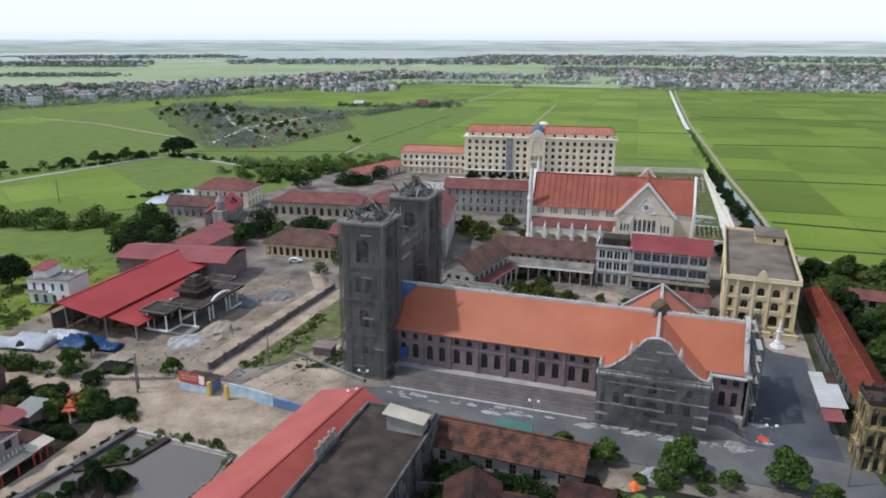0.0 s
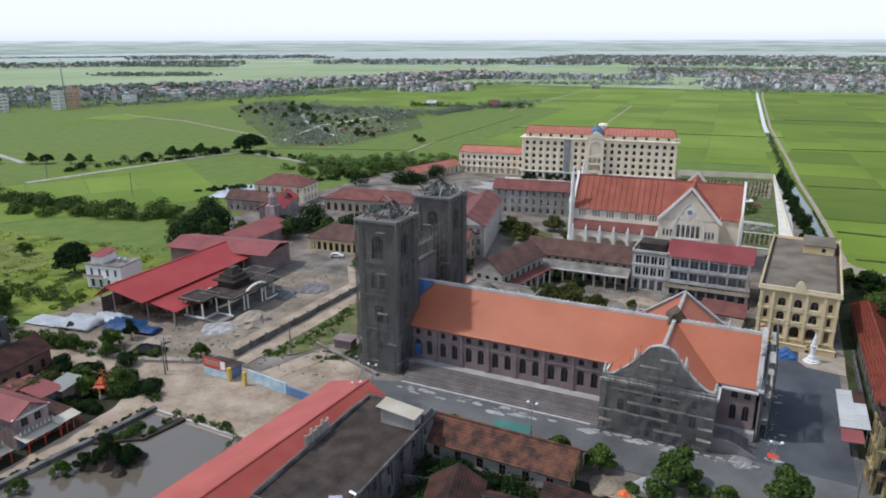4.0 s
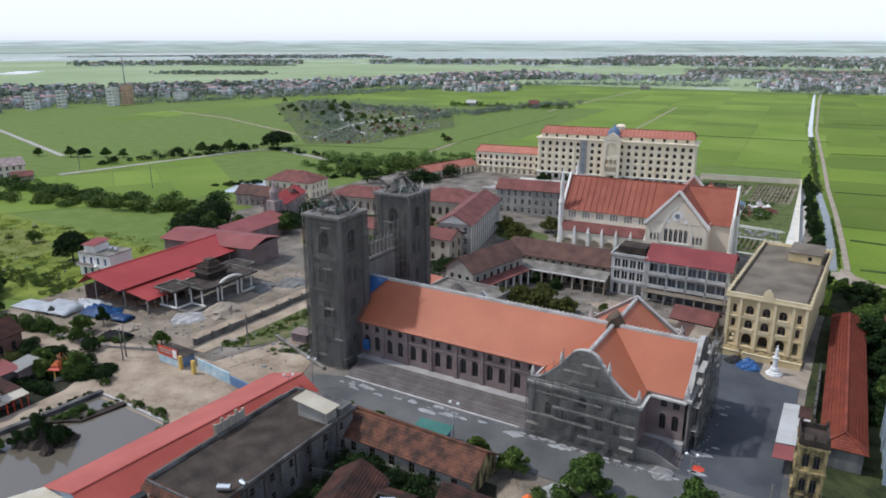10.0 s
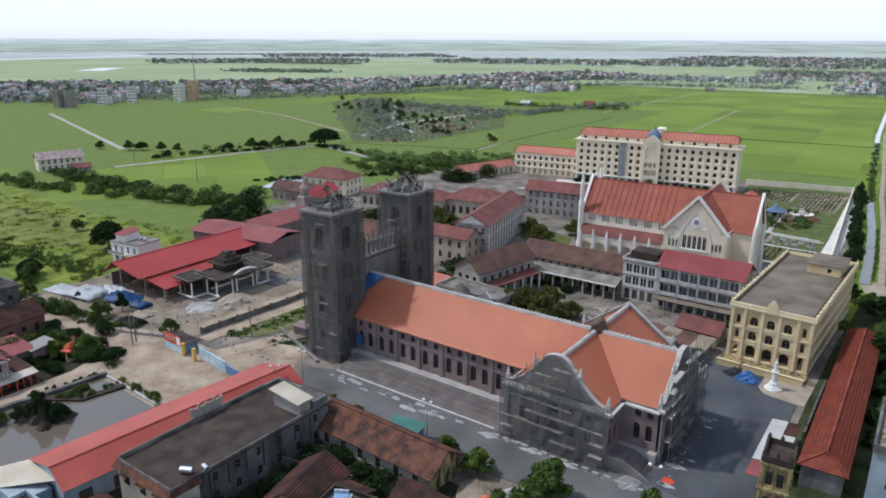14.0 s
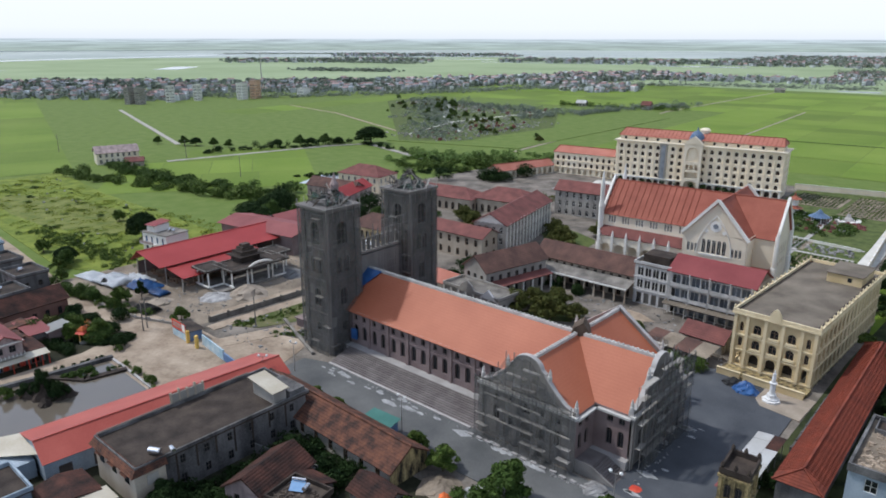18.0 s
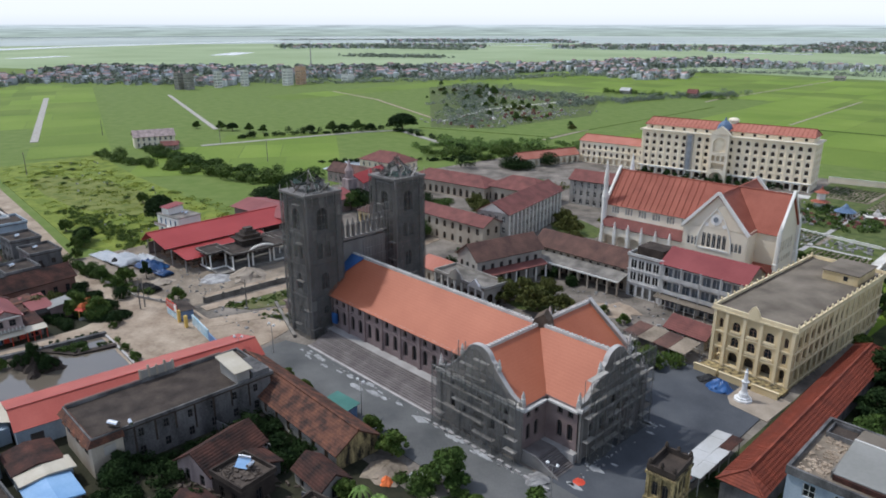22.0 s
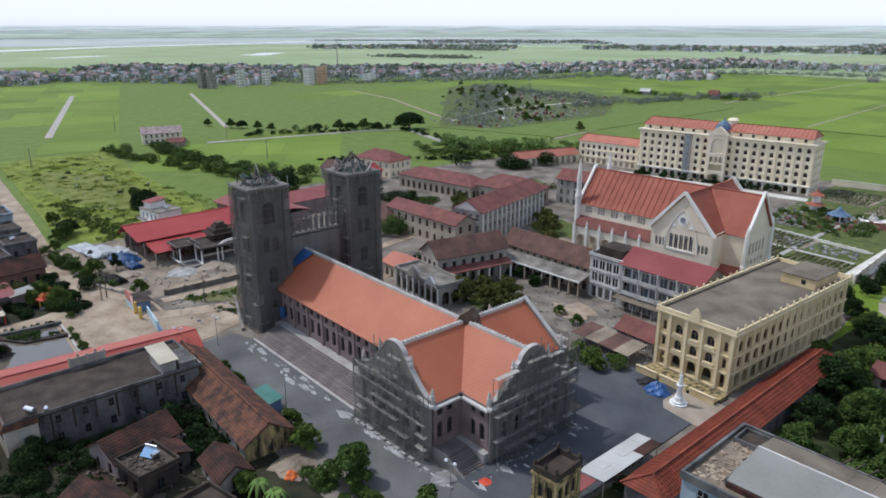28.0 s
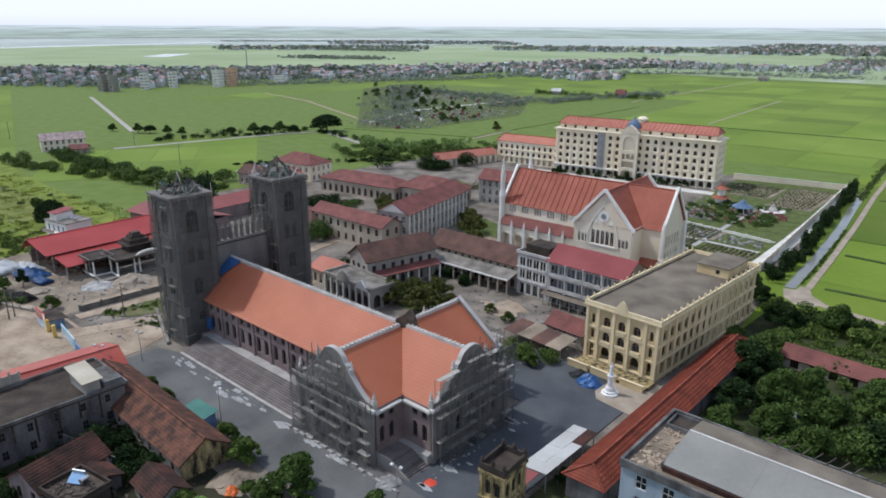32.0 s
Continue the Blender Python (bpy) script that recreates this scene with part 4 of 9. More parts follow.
for s in (-1, 1):
    part("roof_slope", slope(bmesh.new(), (-55, s * (HW + 0.8), EAVE - 0.8 * kk + 0.3), (EAST - 0.4, s * (HW + 0.8), EAVE - 0.8 * kk + 0.3), (EAST - 0.4, 0, RIDGE), (-55, 0, RIDGE)), "tile_orange", church)
    part("roof_slope", slope(bmesh.new(), (CX + s * (HW + 0.8), 0.4 - ARM, EAVE - 0.8 * kk + 0.3), (CX + s * (HW + 0.8), ARM - 0.4, EAVE - 0.8 * kk + 0.3), (CX, ARM - 0.4, RIDGE + 0.01), (CX, 0.4 - ARM, RIDGE + 0.01)), "tile_orange", church)
for a, b in (((-55, 0), (EAST - 0.5, 0)), ((CX, 0.5 - ARM), (CX, ARM - 0.5))):
    bm = bmesh.new()
    beam(bm, (*a, RIDGE + 0.1), (*b, RIDGE + 0.1), 0.55)
    n = int((Vector(b) - Vector(a)).length / 0.9)
    for k in range(n):
        p = Vector(a).lerp(Vector(b), (k + 0.5) / n)
        bm_box(bm, p.x - 0.16, p.y - 0.16, RIDGE + 0.35, p.x + 0.16, p.y + 0.16, RIDGE + 0.6)
    part("ridge_crest", bm, "ridge_grey", church)


def scroll_gable():
    """The curved outline of an arm's gable, half its width after the other."""
    half = [(9.6, EAVE - 0.2), (9.6, EAVE + 0.9), (8.6, EAVE + 0.9)]
    for k in range(7):
        a = k / 6
        half.append((8.4 - 4.9 * a, EAVE + 0.9 + 4.3 * a ** 1.35))
    half += [(3.5, EAVE + 5.5)]
    for k in range(1, 9):
        a = math.pi / 2 * k / 8
        half.append((2.9 * math.cos(a), EAVE + 5.5 + 2.3 * math.sin(a)))
    return half + [(-x, z) for x, z in half[::-1][1:]]


for turn, dist in ((0, ARM), (90, EAST), (180, ARM)):
    R = pose(0 if turn == 90 else CX, 0, 0, 0, 0, turn) @ Matrix.Translation((-9.4, -dist, 0))
    ops = []
    for c in (3.2, 6.2, 12.6, 15.6):
        ops += [(c - 0.6, c + 0.6, FL + 1.4, FL + 4.4, True, True), (c - 0.5, c + 0.5, FL + 5.4, FL + 6.8, True, True)]
    ops += [(8.2, 10.6, FL, FL + 3.4, True, False), (8.6, 10.2, FL + 5.0, FL + 7.0, True, True)]
    part("arm_wall", wall_mesh(R, 18.8, EAVE, ops, 0.5, 0), "render_grey", church)
    for op in ops:
        if op[5]:
            window(church, R, op, 0.4, "frame_dark")
    for v in (0.1, 4.7, 7.4, 11.4, 14.1, 18.7):
        part("pilaster", box(v - 0.45, -0.35, 0, v + 0.45, 0, EAVE - 0.3), "render_grey", church, "", R)
    part("cornice", box(-0.6, -0.6, EAVE - 0.3, 19.4, 0.3, EAVE + 0.15), "ridge_grey", church, "", R)
    outline = scroll_gable() if turn < 180 else [(9.6, EAVE - 0.2), (9.6, EAVE + 0.5), (0, RIDGE + 0.75), (-9.6, EAVE + 0.5), (-9.6, EAVE - 0.2)]
    part("gable", extr(bmesh.new(), [(9.4 + x, 0.0, z) for x, z in outline], (0, 0.7, 0)), "render_grey", church, "grey curved scroll gable", R)
    bm, ring = bmesh.new(), None
    out = outline
    for n, (x, z) in enumerate(out):
        ax, az = out[max(n - 1, 0)]
        cx, cz = out[min(n + 1, len(out) - 1)]
        e = math.hypot(cx - ax, cz - az) or 1
        nx, nz = (cz - az) / e, -(cx - ax) / e
        new_ring = [bm.verts.new((9.4 + x + nx * w, y, z + nz * w)) for w, y in ((-0.1, -0.08), (0.07, -0.08), (0.07, 0.78), (-0.1, 0.78))]
        if ring:
            for q in range(4):
                bm.faces.new((ring[q], ring[(q + 1) % 4], new_ring[(q + 1) % 4], new_ring[q]))
        ring = new_ring
    part("gable_coping", bm, "stone", church, "pale moulded coping of the gable", R)
    for v in (0.0, 5.2, 13.6, 18.8) if turn < 180 else (0.0, 18.8):
        zz = EAVE + (0.9 if v in (0.0, 18.8) else 4.6)
        part("pinnacle", lathe(bmesh.new(), [(0.38, zz), (0.38, zz + 0.7), (0.22, zz + 0.8), (0.3, zz + 1.1), (0.06, zz + 2.0)], 8, v, 0.35), "ridge_grey", church, "", R)
    part("rose_panel", lathe(bmesh.new(), [(1.3, -0.12), (1.3, 0.02)], 20), "render_grey", church, "", R @ Matrix.Translation((9.4, -0.05, EAVE + 4.4)) @ pose(0, 0, 0, 90, 0, 0))
    for q, sg in ((0, -1), (18.8, 1)):
        S = R @ Matrix.Translation((q, 0, 0))
        dep = dist - 9.85 if turn == 90 else dist - 9.15
        SM = S @ (Matrix(((0, -1, 0, 0), (1, 0, 0, 0.5), (0, 0, 1, 0), (0, 0, 0, 1))) if sg > 0 else Matrix(((0, 1, 0, 0), (1, 0, 0, 0.5), (0, 0, 1, 0), (0, 0, 0, 1))))
        ro = [(c - 0.55, c + 0.55, z, z + h, True, True) for c in (1.4, 3.5) for z, h in ((FL + 1.4, 3.0), (FL + 5.6, 1.4))]
        part("return_wall", wall_mesh(SM, dep, EAVE, ro, 0.4, 0), "brick", church)
        for op in ro:
            window(church, SM, op, 0.3, "frame_dark")
        part("eave_cornice", box(-0.3, -0.65, EAVE - 0.75, dep, 0.05, EAVE - 0.4), "ridge_grey", church, "", SM)
# crossing: a dark cloth-wrapped stub of an unfinished roof turret
bm = extr(bmesh.new(), [(-2.0, -1.5, RIDGE - 1.2), (2.0, -1.5, RIDGE - 1.2), (1.5, -1.5, RIDGE + 0.9), (0.5, -1.5, RIDGE + 2.3), (-1.2, -1.5, RIDGE + 1.1)], (0, 3.0, 0))
part("turret_stub", bm, "bark", church, "dark unfinished roof turret", pose(CX, 0.8, 0, 0, 0, 25))

# flight of steps along the nave and the corner steps
steps = thing("steps", pose(0, 0, 0), "long flight of worn stone steps up to the church", "steps")
for k in range(12):
    y = -16.4 + 0.5 * k
    part("step", box(-50.5, y, 0.1, -9.0, y + 0.5 if k < 11 else -10.6, FL / 12 * (k + 1)), "step_stone", steps)
csteps = thing("steps", pose(0, 0, 0), "stone steps at the corner between two church arms", "steps")
part("landing", box(9.5, -15.37, 0, 13.2, -10.62, FL + 0.03), "step_stone", csteps)
for k in range(11):
    part("step", box(17.2 - 0.4 * k, -15.37, 0.1, 17.6 - 0.4 * k, -10.62, FL / 11 * (k + 0.9)), "step_stone", csteps)
for y in (-15.7,):
    part("side_wall", extr(bmesh.new(), [(9.6, y, 0), (17.6, y, 0), (17.6, y, 0.4), (13.2, y, FL + 0.45), (9.6, y, FL + 0.45)], (0, 0.32, 0)), "render_grey", csteps)
# towers
TOWERS = ((-61.0, -13.7), (-60.6, 11.0))
TH = 33.0
for tx, ty in TOWERS:
    tw = thing("bell_tower", pose(tx, ty, 0), "tall grey brick bell tower wrapped in dark netting", "tower", "church towers")
    ops = {}
    for k in "SENW":
        o = [(3.4, 4.8, 5, 7.0, True, True), (3.1, 5.1, 11, 15, True, True)]
        o += [(2.3, 3.8, 18.5, 22.2, True, True), (4.4, 5.9, 18.5, 22.2, True, True), (2.7, 5.5, 25.0, 30.0, True, True)]
        ops[k] = o
    walls(tw, 8.2, 8.2, TH, "tower_grey", ops, 0.6, 0, "frame_dark")
    for z in (9.2, 16.8, 24.0, 31.6):
        part("string_course", box(-0.3, -0.3, z, 8.5, 8.5, z + 0.4), "tower_grey", tw)
    part("roof_slab", box(-0.9, -0.9, TH, 9.1, 9.1, TH + 0.5), "tower_grey", tw)
    rt = np.random.default_rng(int(abs(ty) * 10))
    part("drum", lathe(bmesh.new(), [(3.5, TH + 0.5), (3.3, TH + 1.1)], 8, 4.1, 4.1), "tower_grey", tw)
    arcs = []
    for k in range(14):
        a = math.pi * k / 7 + 0.25 * rt.normal()
        whole = k % 3 == 0 or ty > 0
        stop = 5 if whole else 2 + int(3 * rt.random())
        lean = 0.5 * rt.normal()
        pts = []
        for q in range(stop + 1):
            e = q / 5
            r = 3.7 * (1 - e ** (1.15 if ty > 0 else 1.5)) + 0.25 * rt.normal()
            pts.append(Vector((4.1 + lean * e + r * math.cos(a), 4.1 + r * math.sin(a), TH + 0.8 + (3.9 if whole else 3.0) * e + 0.2 * rt.normal())))
        bm = bmesh.new()
        for p, q in zip(pts, pts[1:]):
            beam(bm, p, q, 0.1 + 0.05 * rt.random())
        part("dome_rib", bm, "plank" if k % 7 == 0 else "frame_dark", tw)
        arcs.append(pts)
    for k in range(14):
        p, q = arcs[k], arcs[(k + 1) % 14]
        for n in range(min(len(p), len(q), 5) - 1):
            if rt.random() < (0.8 if n < 2 else 0.45):
                sag = Vector((0.4 * rt.normal(), 0.4 * rt.normal(), -0.5 * rt.random()))
                bm = bmesh.new()
                extr(bm, [p[n], q[n] + sag, q[n + 1], p[n + 1] + sag], (0.02, 0.02, 0.03))
                part("torn_sheet", bm, ("net_dark", "net_green", "tower_grey", "net_green", "frame_dark")[(k + n) % 5], tw, "torn dark sheet of netting")
    for k in range(26):
        a = 2 * math.pi * rt.random()
        r = 3.4 + 1.6 * rt.random()
        bm = bmesh.new()
        beam(bm, (4.1 + r * math.cos(a), 4.1 + r * math.sin(a), TH + 0.4), (4.1 + (r + rt.normal()) * math.cos(a + 0.5), 4.1 + (r + rt.normal()) * math.sin(a + 0.5), TH + 0.9 + 1.9 * rt.random()), 0.1 + 0.16 * rt.random())
        part("loose_pole", bm, ("plank", "scaffold_steel", "brown_and_room_shade")[k % 3], tw)
    for k in range(12):
        x, y = (-0.7, 8.9)[k % 2], -0.6 + 9.4 * (k // 2) / 5
        part("pole", box(x - 0.05, y - 0.05, TH - 2, x + 0.05, y + 0.05, TH + 1.0 + 1.6 * rt.random()), "pole_metal", tw)
    # corner posts
    for i, j in ((0, 0), (1, 0), (0, 1), (1, 1)):
        part("corner_pier", box(-0.25 + i * 7.7, -0.25 + j * 7.7, 0, 1.0 + i * 7.7 , 1.0 + j * 7.7, TH - 0.02), "tower_grey", tw)

# west front between the towers
west = part("west_front", wall_mesh(Matrix(((0, 1, 0, -57), (1, 0, 0, -5.6), (0, 0, 1, 0), (0, 0, 0, 1))), 16.6, 20.5, [(7.1, 9.5, 2, 7, True, True), (7.3, 9.3, 10, 13, True, True)], 0.6, 0), "tower_grey", church)
part("west_back", box(-56.4, -5.6, 0, -55.2, 11.0, 20.0), "tower_grey", church)
for k in range(11):
    part("finial", lathe(bmesh.new(), [(0.45, 20.3), (0.45, 23.4), (0.6, 23.6), (0.3, 24.0), (0.05, 25.2 + (1.4 if k == 5 else 0))], 8, -56.2, -4.9 + 1.5 * k), "tower_grey", church)
part("parapet", box(-56.8, -5.5, 20.3, -55.4, 10.9, 20.8), "render_grey", church)
bm = bmesh.new()
for s in (-1, 1):
    slope(bm, (-55.3, s * 8.4, EAVE + 0.62), (-51.6, s * 2.2, EAVE + 5.45), (-50.2, 0, RIDGE + 0.42), (-55.3, 0, RIDGE + 0.42), 0.06)
solid("tarpaulin", bm, "tarp_blue", Matrix(), "blue tarpaulin over the west end of the roof", "tarpaulin")


def scaffold(m, L, H, label, sheet="net_dark", bay=2.4, lift=2.2, seed=0, drape=True):
    """Poles, ledgers and planks in front of a wall, hung with netting; u along, v outwards negative."""
    rg = np.random.default_rng(seed)
    t = thing("scaffold", m, label, "scaffold", "church scaffolds")
    nb, nl = max(2, round(L / bay)), int(H / lift)
    pm = qm = None
    for i in range(nb + 1):
        for v in (-0.25, -1.35):
            if pm is None:
                pm = part("pole", box(-0.04, -0.04, 0, 0.04, 0.04, H), "scaffold_steel", t, "", Matrix.Translation((L * i / nb, v, 0))).data
            else:
                part("pole", pm, None, t, "", Matrix.Translation((L * i / nb, v, 0)))
    for j in range(1, nl + 1):
        if qm is None:
            qm = part("ledger", box(0, -0.035, -0.035, L, 0.035, 0.035), "scaffold_steel", t, "", Matrix.Translation((0, -1.36, j * lift))).data
        else:
            part("ledger", qm, None, t, "", Matrix.Translation((0, -1.36, j * lift)))
        for i in range(nb):
            if rg.random() < (0.05 if H > 20 else 0.4):
                part("plank", box(0, -0.5, 0, L / nb, 0.4, 0.06), "plank", t, "", Matrix.Translation((L * i / nb, -0.8, j * lift + 0.05)))
    if H < 20:
        for j, (a, c) in zip((2, 3, 4, 5), ((0.0, 0.55), (0.3, 1.0), (0.1, 0.7), (0.0, 1.0))):
            part("plank", box(L * a, -1.3, j * lift + 0.1, L * c, -0.95, j * lift + 0.17), "plank", t)
    if drape:
        bm = bmesh.new()
        nu, nz = nb * 2, nl
        g = [[bm.verts.new((L * i / nu, -1.45 - 0.4 * rg.random() ** 2, H * j / nz)) for j in range(nz + 1)] for i in range(nu + 1)]
        for i in range(nu):
            for j in range(nz):
                if rg.random() > 0.04:
                    bm.faces.new((g[i][j], g[i + 1][j], g[i + 1][j + 1], g[i][j + 1]))
        part("netting", bm, sheet, t, "dusty grey debris netting")
    return t


for n, (tx, ty) in enumerate(TOWERS):
    for turn, (ox, oy) in ((0, (0, 0)), (90, (8.2, 0)), (180, (8.2, 8.2)), (270, (0, 8.2))):
        scaffold(pose(tx + ox, ty + oy, 0.1, 0, 0, turn) @ Matrix.Translation((-0.4, 0.45, 0)), 9.0, TH - 0.4, "tower scaffold of steel poles hung with dark netting", "net_dark", 2.2, 2.2, 60 + n * 4 + turn)
scaffold(pose(CX - 9.6, -ARM - 0.4, 0.1), 19.2, 12, "scaffold of steel poles and planks hung with grey netting", "net_light", seed=71)
scaffold(pose(EAST + 0.4, -9.6, 0.1, 0, 0, 90), 19.2, 15.4, "scaffold of steel poles and planks hung with grey netting", "net_dark", seed=72)
for tx, ty, turn, L in ((-54.4, 2.4, 90, 9.0),):
    scaffold(pose(tx, ty, 0.1, 0, 0, turn), L, 28, "open tower scaffold of thin grey poles and planks", "net_dark", 1.8, 2.0, int(700 + L + turn + tx), False)
solid("tarpaulin", bm_box(box(0, 0, 0, 1.5, 0.5, 2.4), 0.2, -0.08, 0.3, 1.2, 0, 1.8), "tarp_blue", pose(-50.6, -9.9, FL + 1.6, 0, 0, 4), "blue tarpaulin hung on the nave wall", "tarpaulin")


def gable_net(m, seed, sheet, z0, lift):
    """Netting that climbs over a scroll gable, with the poles that carry it."""
    rg = np.random.default_rng(seed)
    t = thing("scaffold", m, "netting and poles over a curved church gable", "scaffold", "church scaffolds")
    prof = sorted((x, z) for x, z in scroll_gable())
    us = [-9.6 + 19.2 * i / 24 for i in range(25)]
    tops = []
    for u in us:
        zs = [z for x, z in prof if abs(x - u) < 1.0] or [EAVE + 1]
        tops.append(max(zs) + lift + 0.35 * rg.normal())
    bm = bmesh.new()
    g = [[bm.verts.new((u, -1.35 - 0.3 * rg.random(), z0 + (tp - z0) * j / 4)) for j in range(5)] for u, tp in zip(us, tops)]
    for i in range(24):
        for j in range(4):
            if rg.random() > 0.05:
                bm.faces.new((g[i][j], g[i + 1][j], g[i + 1][j + 1], g[i][j + 1]))
    part("netting", bm, sheet, t, "dusty grey debris netting")
    for i in range(0, 25, 2):
        part("pole", box(us[i] - 0.05, -1.3, z0 - 2, us[i] + 0.05, -1.2, tops[i] + 0.5 + 0.9 * rg.random()), "scaffold_steel", t)
    for j in range(4):
        z = z0 + 1.7 * j + 0.6
        w = [u for u, tp in zip(us, tops) if tp > z + 0.5]
        if len(w) > 3:
            part("ledger", box(w[0], -1.34, z, w[-1], -1.27, z + 0.07), "scaffold_steel", t)
            k = int(rg.integers(0, len(w) - 4)) if len(w) > 5 else 0
            part("plank", box(w[k], -1.2, z + 0.08, w[min(k + 5, len(w) - 1)], -0.5, z + 0.15), "plank", t)


gable_net(pose(CX, -ARM - 0.4, 0.1), 171, "net_light", 11.6, 0.1)
gable_net(pose(EAST + 0.4, 0, 0.1, 0, 0, 90), 172, "net_dark", 15.2, 0.4)
scaffold(pose(CX + 9.6, ARM + 0.4, 0.1, 0, 0, 180), 19.2, 12, "scaffold of steel poles and planks hung with grey netting", "net_light", seed=73)

# ---- yellow school hall ----
yb = thing("school_building", pose(15.2, 40.0, 0, 0, 0, -2.6), "three-storey ochre yellow building with arched galleries and flat roof", "building")
YL, YW, YH = 16.2, 47.6, 12.5
lev = [(1.4, 2.9, 2.0, True, False), (5.2, 2.4, 1.5, True, True), (8.5, 2.4, 1.5, True, True)]
fr = []
for c, w in ((1.5, 1.0), (4.7, 2.0), (8.1, 2.0), (11.5, 2.0), (14.7, 1.0)):
    fr += [(c - w / 2, c + w / 2, 1.3, 4.1, True, False), (c - w * 0.42, c + w * 0.42, 5.3, 7.4, True, True), (c - w * 0.42, c + w * 0.42, 8.7, 10.8, True, True)]
sd = rows(YW, 15, [(1.4, 2.6, 1.8, True, False), (5.2, 2.3, 1.5, True, True), (8.5, 2.3, 1.5, True, True)], 1.2)
walls(yb, YL, YW, YH, "yellow", {"S": fr, "E": sd, "W": sd, "N": fr}, 0.45, 0, "wood")
# Inner wall coloured dark to stand for unlit rooms.
part("inner_wall", box(2.2, 2.2, 0, YL - 2.2, YW - 2.2, YH - 0.5), "brown_and_room_shade", yb)
for z in (0.9, 4.5, 7.9):
    part("floor_slab", box(0.3, 0.3, z - 0.25, YL - 0.3, YW - 0.3, z), "plaster_tan", yb)
    part("string_course", box(-0.25, -0.25, z - 0.1, YL + 0.25, YW + 0.25, z + 0.2), "yellow_trim", yb)
part("cornice", box(-0.6, -0.6, YH, YL + 0.6, YW + 0.6, YH + 0.35), "yellow_trim", yb)
part("roof", box(0.4, 0.4, YH + 0.35, YL - 0.4, YW - 0.4, YH + 0.5), "roof_grey", yb)
for k, (a, b, c, e) in enumerate(((-0.5, -0.5, YL + 0.5, -0.1), (YL + 0.1, -0.1, YL + 0.5, YW + 0.1), (-0.5, YW + 0.1, YL + 0.5, YW + 0.5), (-0.5, -0.1, -0.1, YW + 0.1))):
    part("parapet", box(a, b, YH + 0.35, c, e, YH + 1.1), "yellow_trim", yb)
PM = None
for k in range(19):
    for u in (-0.3, YL + 0.3):
        ob = part("finial", lathe(bmesh.new(), [(0.22, YH + 1.1), (0.16, YH + 1.3), (0.25, YH + 1.55), (0.05, YH + 1.9)], 6) if PM is None else PM, "yellow_trim", yb, "", Matrix.Translation((u, YW * k / 18, 0)))
        PM = ob.data
# Dark strips along the roof edges paint in the shade of the parapet.
for a in ((0.0, 0.0, 0.7, YW), (YL - 0.7, 0.0, YL, YW), (0.7, 0.0, YL - 0.7, 0.6)):
    part("roof_edge_shade", box(a[0], a[1], YH + 0.5, a[2], a[3], YH + 0.53), "concrete_dark", yb, "dark strip painted as parapet shade")
part("roof_hut", box(7.6, YW - 14.0, YH + 0.5, 15.0, YW - 3.4, YH + 2.7), "yellow", yb)
part("roof_hut_window", box(12.0, YW - 14.04, YH + 1.2, 12.9, YW - 13.99, YH + 2.2), "pane_dark", yb)
part("roof_hut_slab", box(7.3, YW - 14.3, YH + 2.7, 15.3, YW - 3.1, YH + 2.92), "roof_grey", yb)
part("crest", extr(bmesh.new(), [(YL / 2 - 1.3, -0.6, YH + 0.35), (YL / 2 + 1.3, -0.6, YH + 0.35), (YL / 2 + 1.0, -0.6, YH + 1.8), (YL / 2 + 0.5, -0.6, YH + 2.6), (YL / 2, -0.6, YH + 3.0), (YL / 2 - 0.5, -0.6, YH + 2.6), (YL / 2 - 1.0, -0.6, YH + 1.8)], (0, 0.5, 0)), "yellow_trim", yb, "small cream roof crest")
for c in (0.2, 2.75, 6.4, 9.8, 13.45, 16.0):
    part("pilaster", box(c - 0.32, -0.4, 0, c + 0.32, 0, YH), "yellow_trim", yb)
for z in (4.9, 8.3):
    for c in (4.7, 8.1, 11.5):
        part("balcony_rail", box(c - 1.1, -0.3, z, c + 1.1, -0.05, z + 0.55), "yellow_trim", yb)
for k in range(17):
    for u in (-0.08, YL + 0.08):
        ob = part("pilaster", box(-0.1, -0.22, 0, 0.1, 0.22, YH) if k == 0 and u < 0 else PM, "yellow_trim", yb, "", Matrix.Translation((u, 1.2 + (YW - 2.4) * k / 16, 0)))
        PM = ob.data
terr = thing("terrace", pose(15.2, 40.0, 0, 0, 0, -2.6), "low yellow terrace wall with openings", "terrace")
part("terrace_floor", box(-0.5, -5.2, 0, YL + 0.5, -0.6, 0.85), "yellow_old", terr)
for a, b in ((-0.5, 4.2), (5.0, 10.8), (11.6, YL + 0.5)):
    part("terrace_wall", box(a, -5.5, 0, b, -5.2, 1.7), "yellow", terr)
    part("coping", box(a - 0.1, -5.6, 1.7, b + 0.1, -5.1, 1.85), "yellow_trim", terr)

stat = thing("monument", pose(27.0, 29.5, 0.3) @ Matrix.Diagonal((1.0, 1.0, 1.12, 1)), "white statue on a tall stepped pedestal", "monument")
part("plinth", lathe(bmesh.new(), [(1.7, 0), (1.7, 0.35), (1.3, 0.36), (1.3, 0.7), (0.95, 0.72), (0.85, 1.4)], 8), "statue_white", stat)
part("pedestal", lathe(bmesh.new(), [(0.7, 1.4), (0.55, 1.7), (0.5, 3.2), (0.75, 3.4), (0.75, 3.6)], 8), "statue_white", stat)
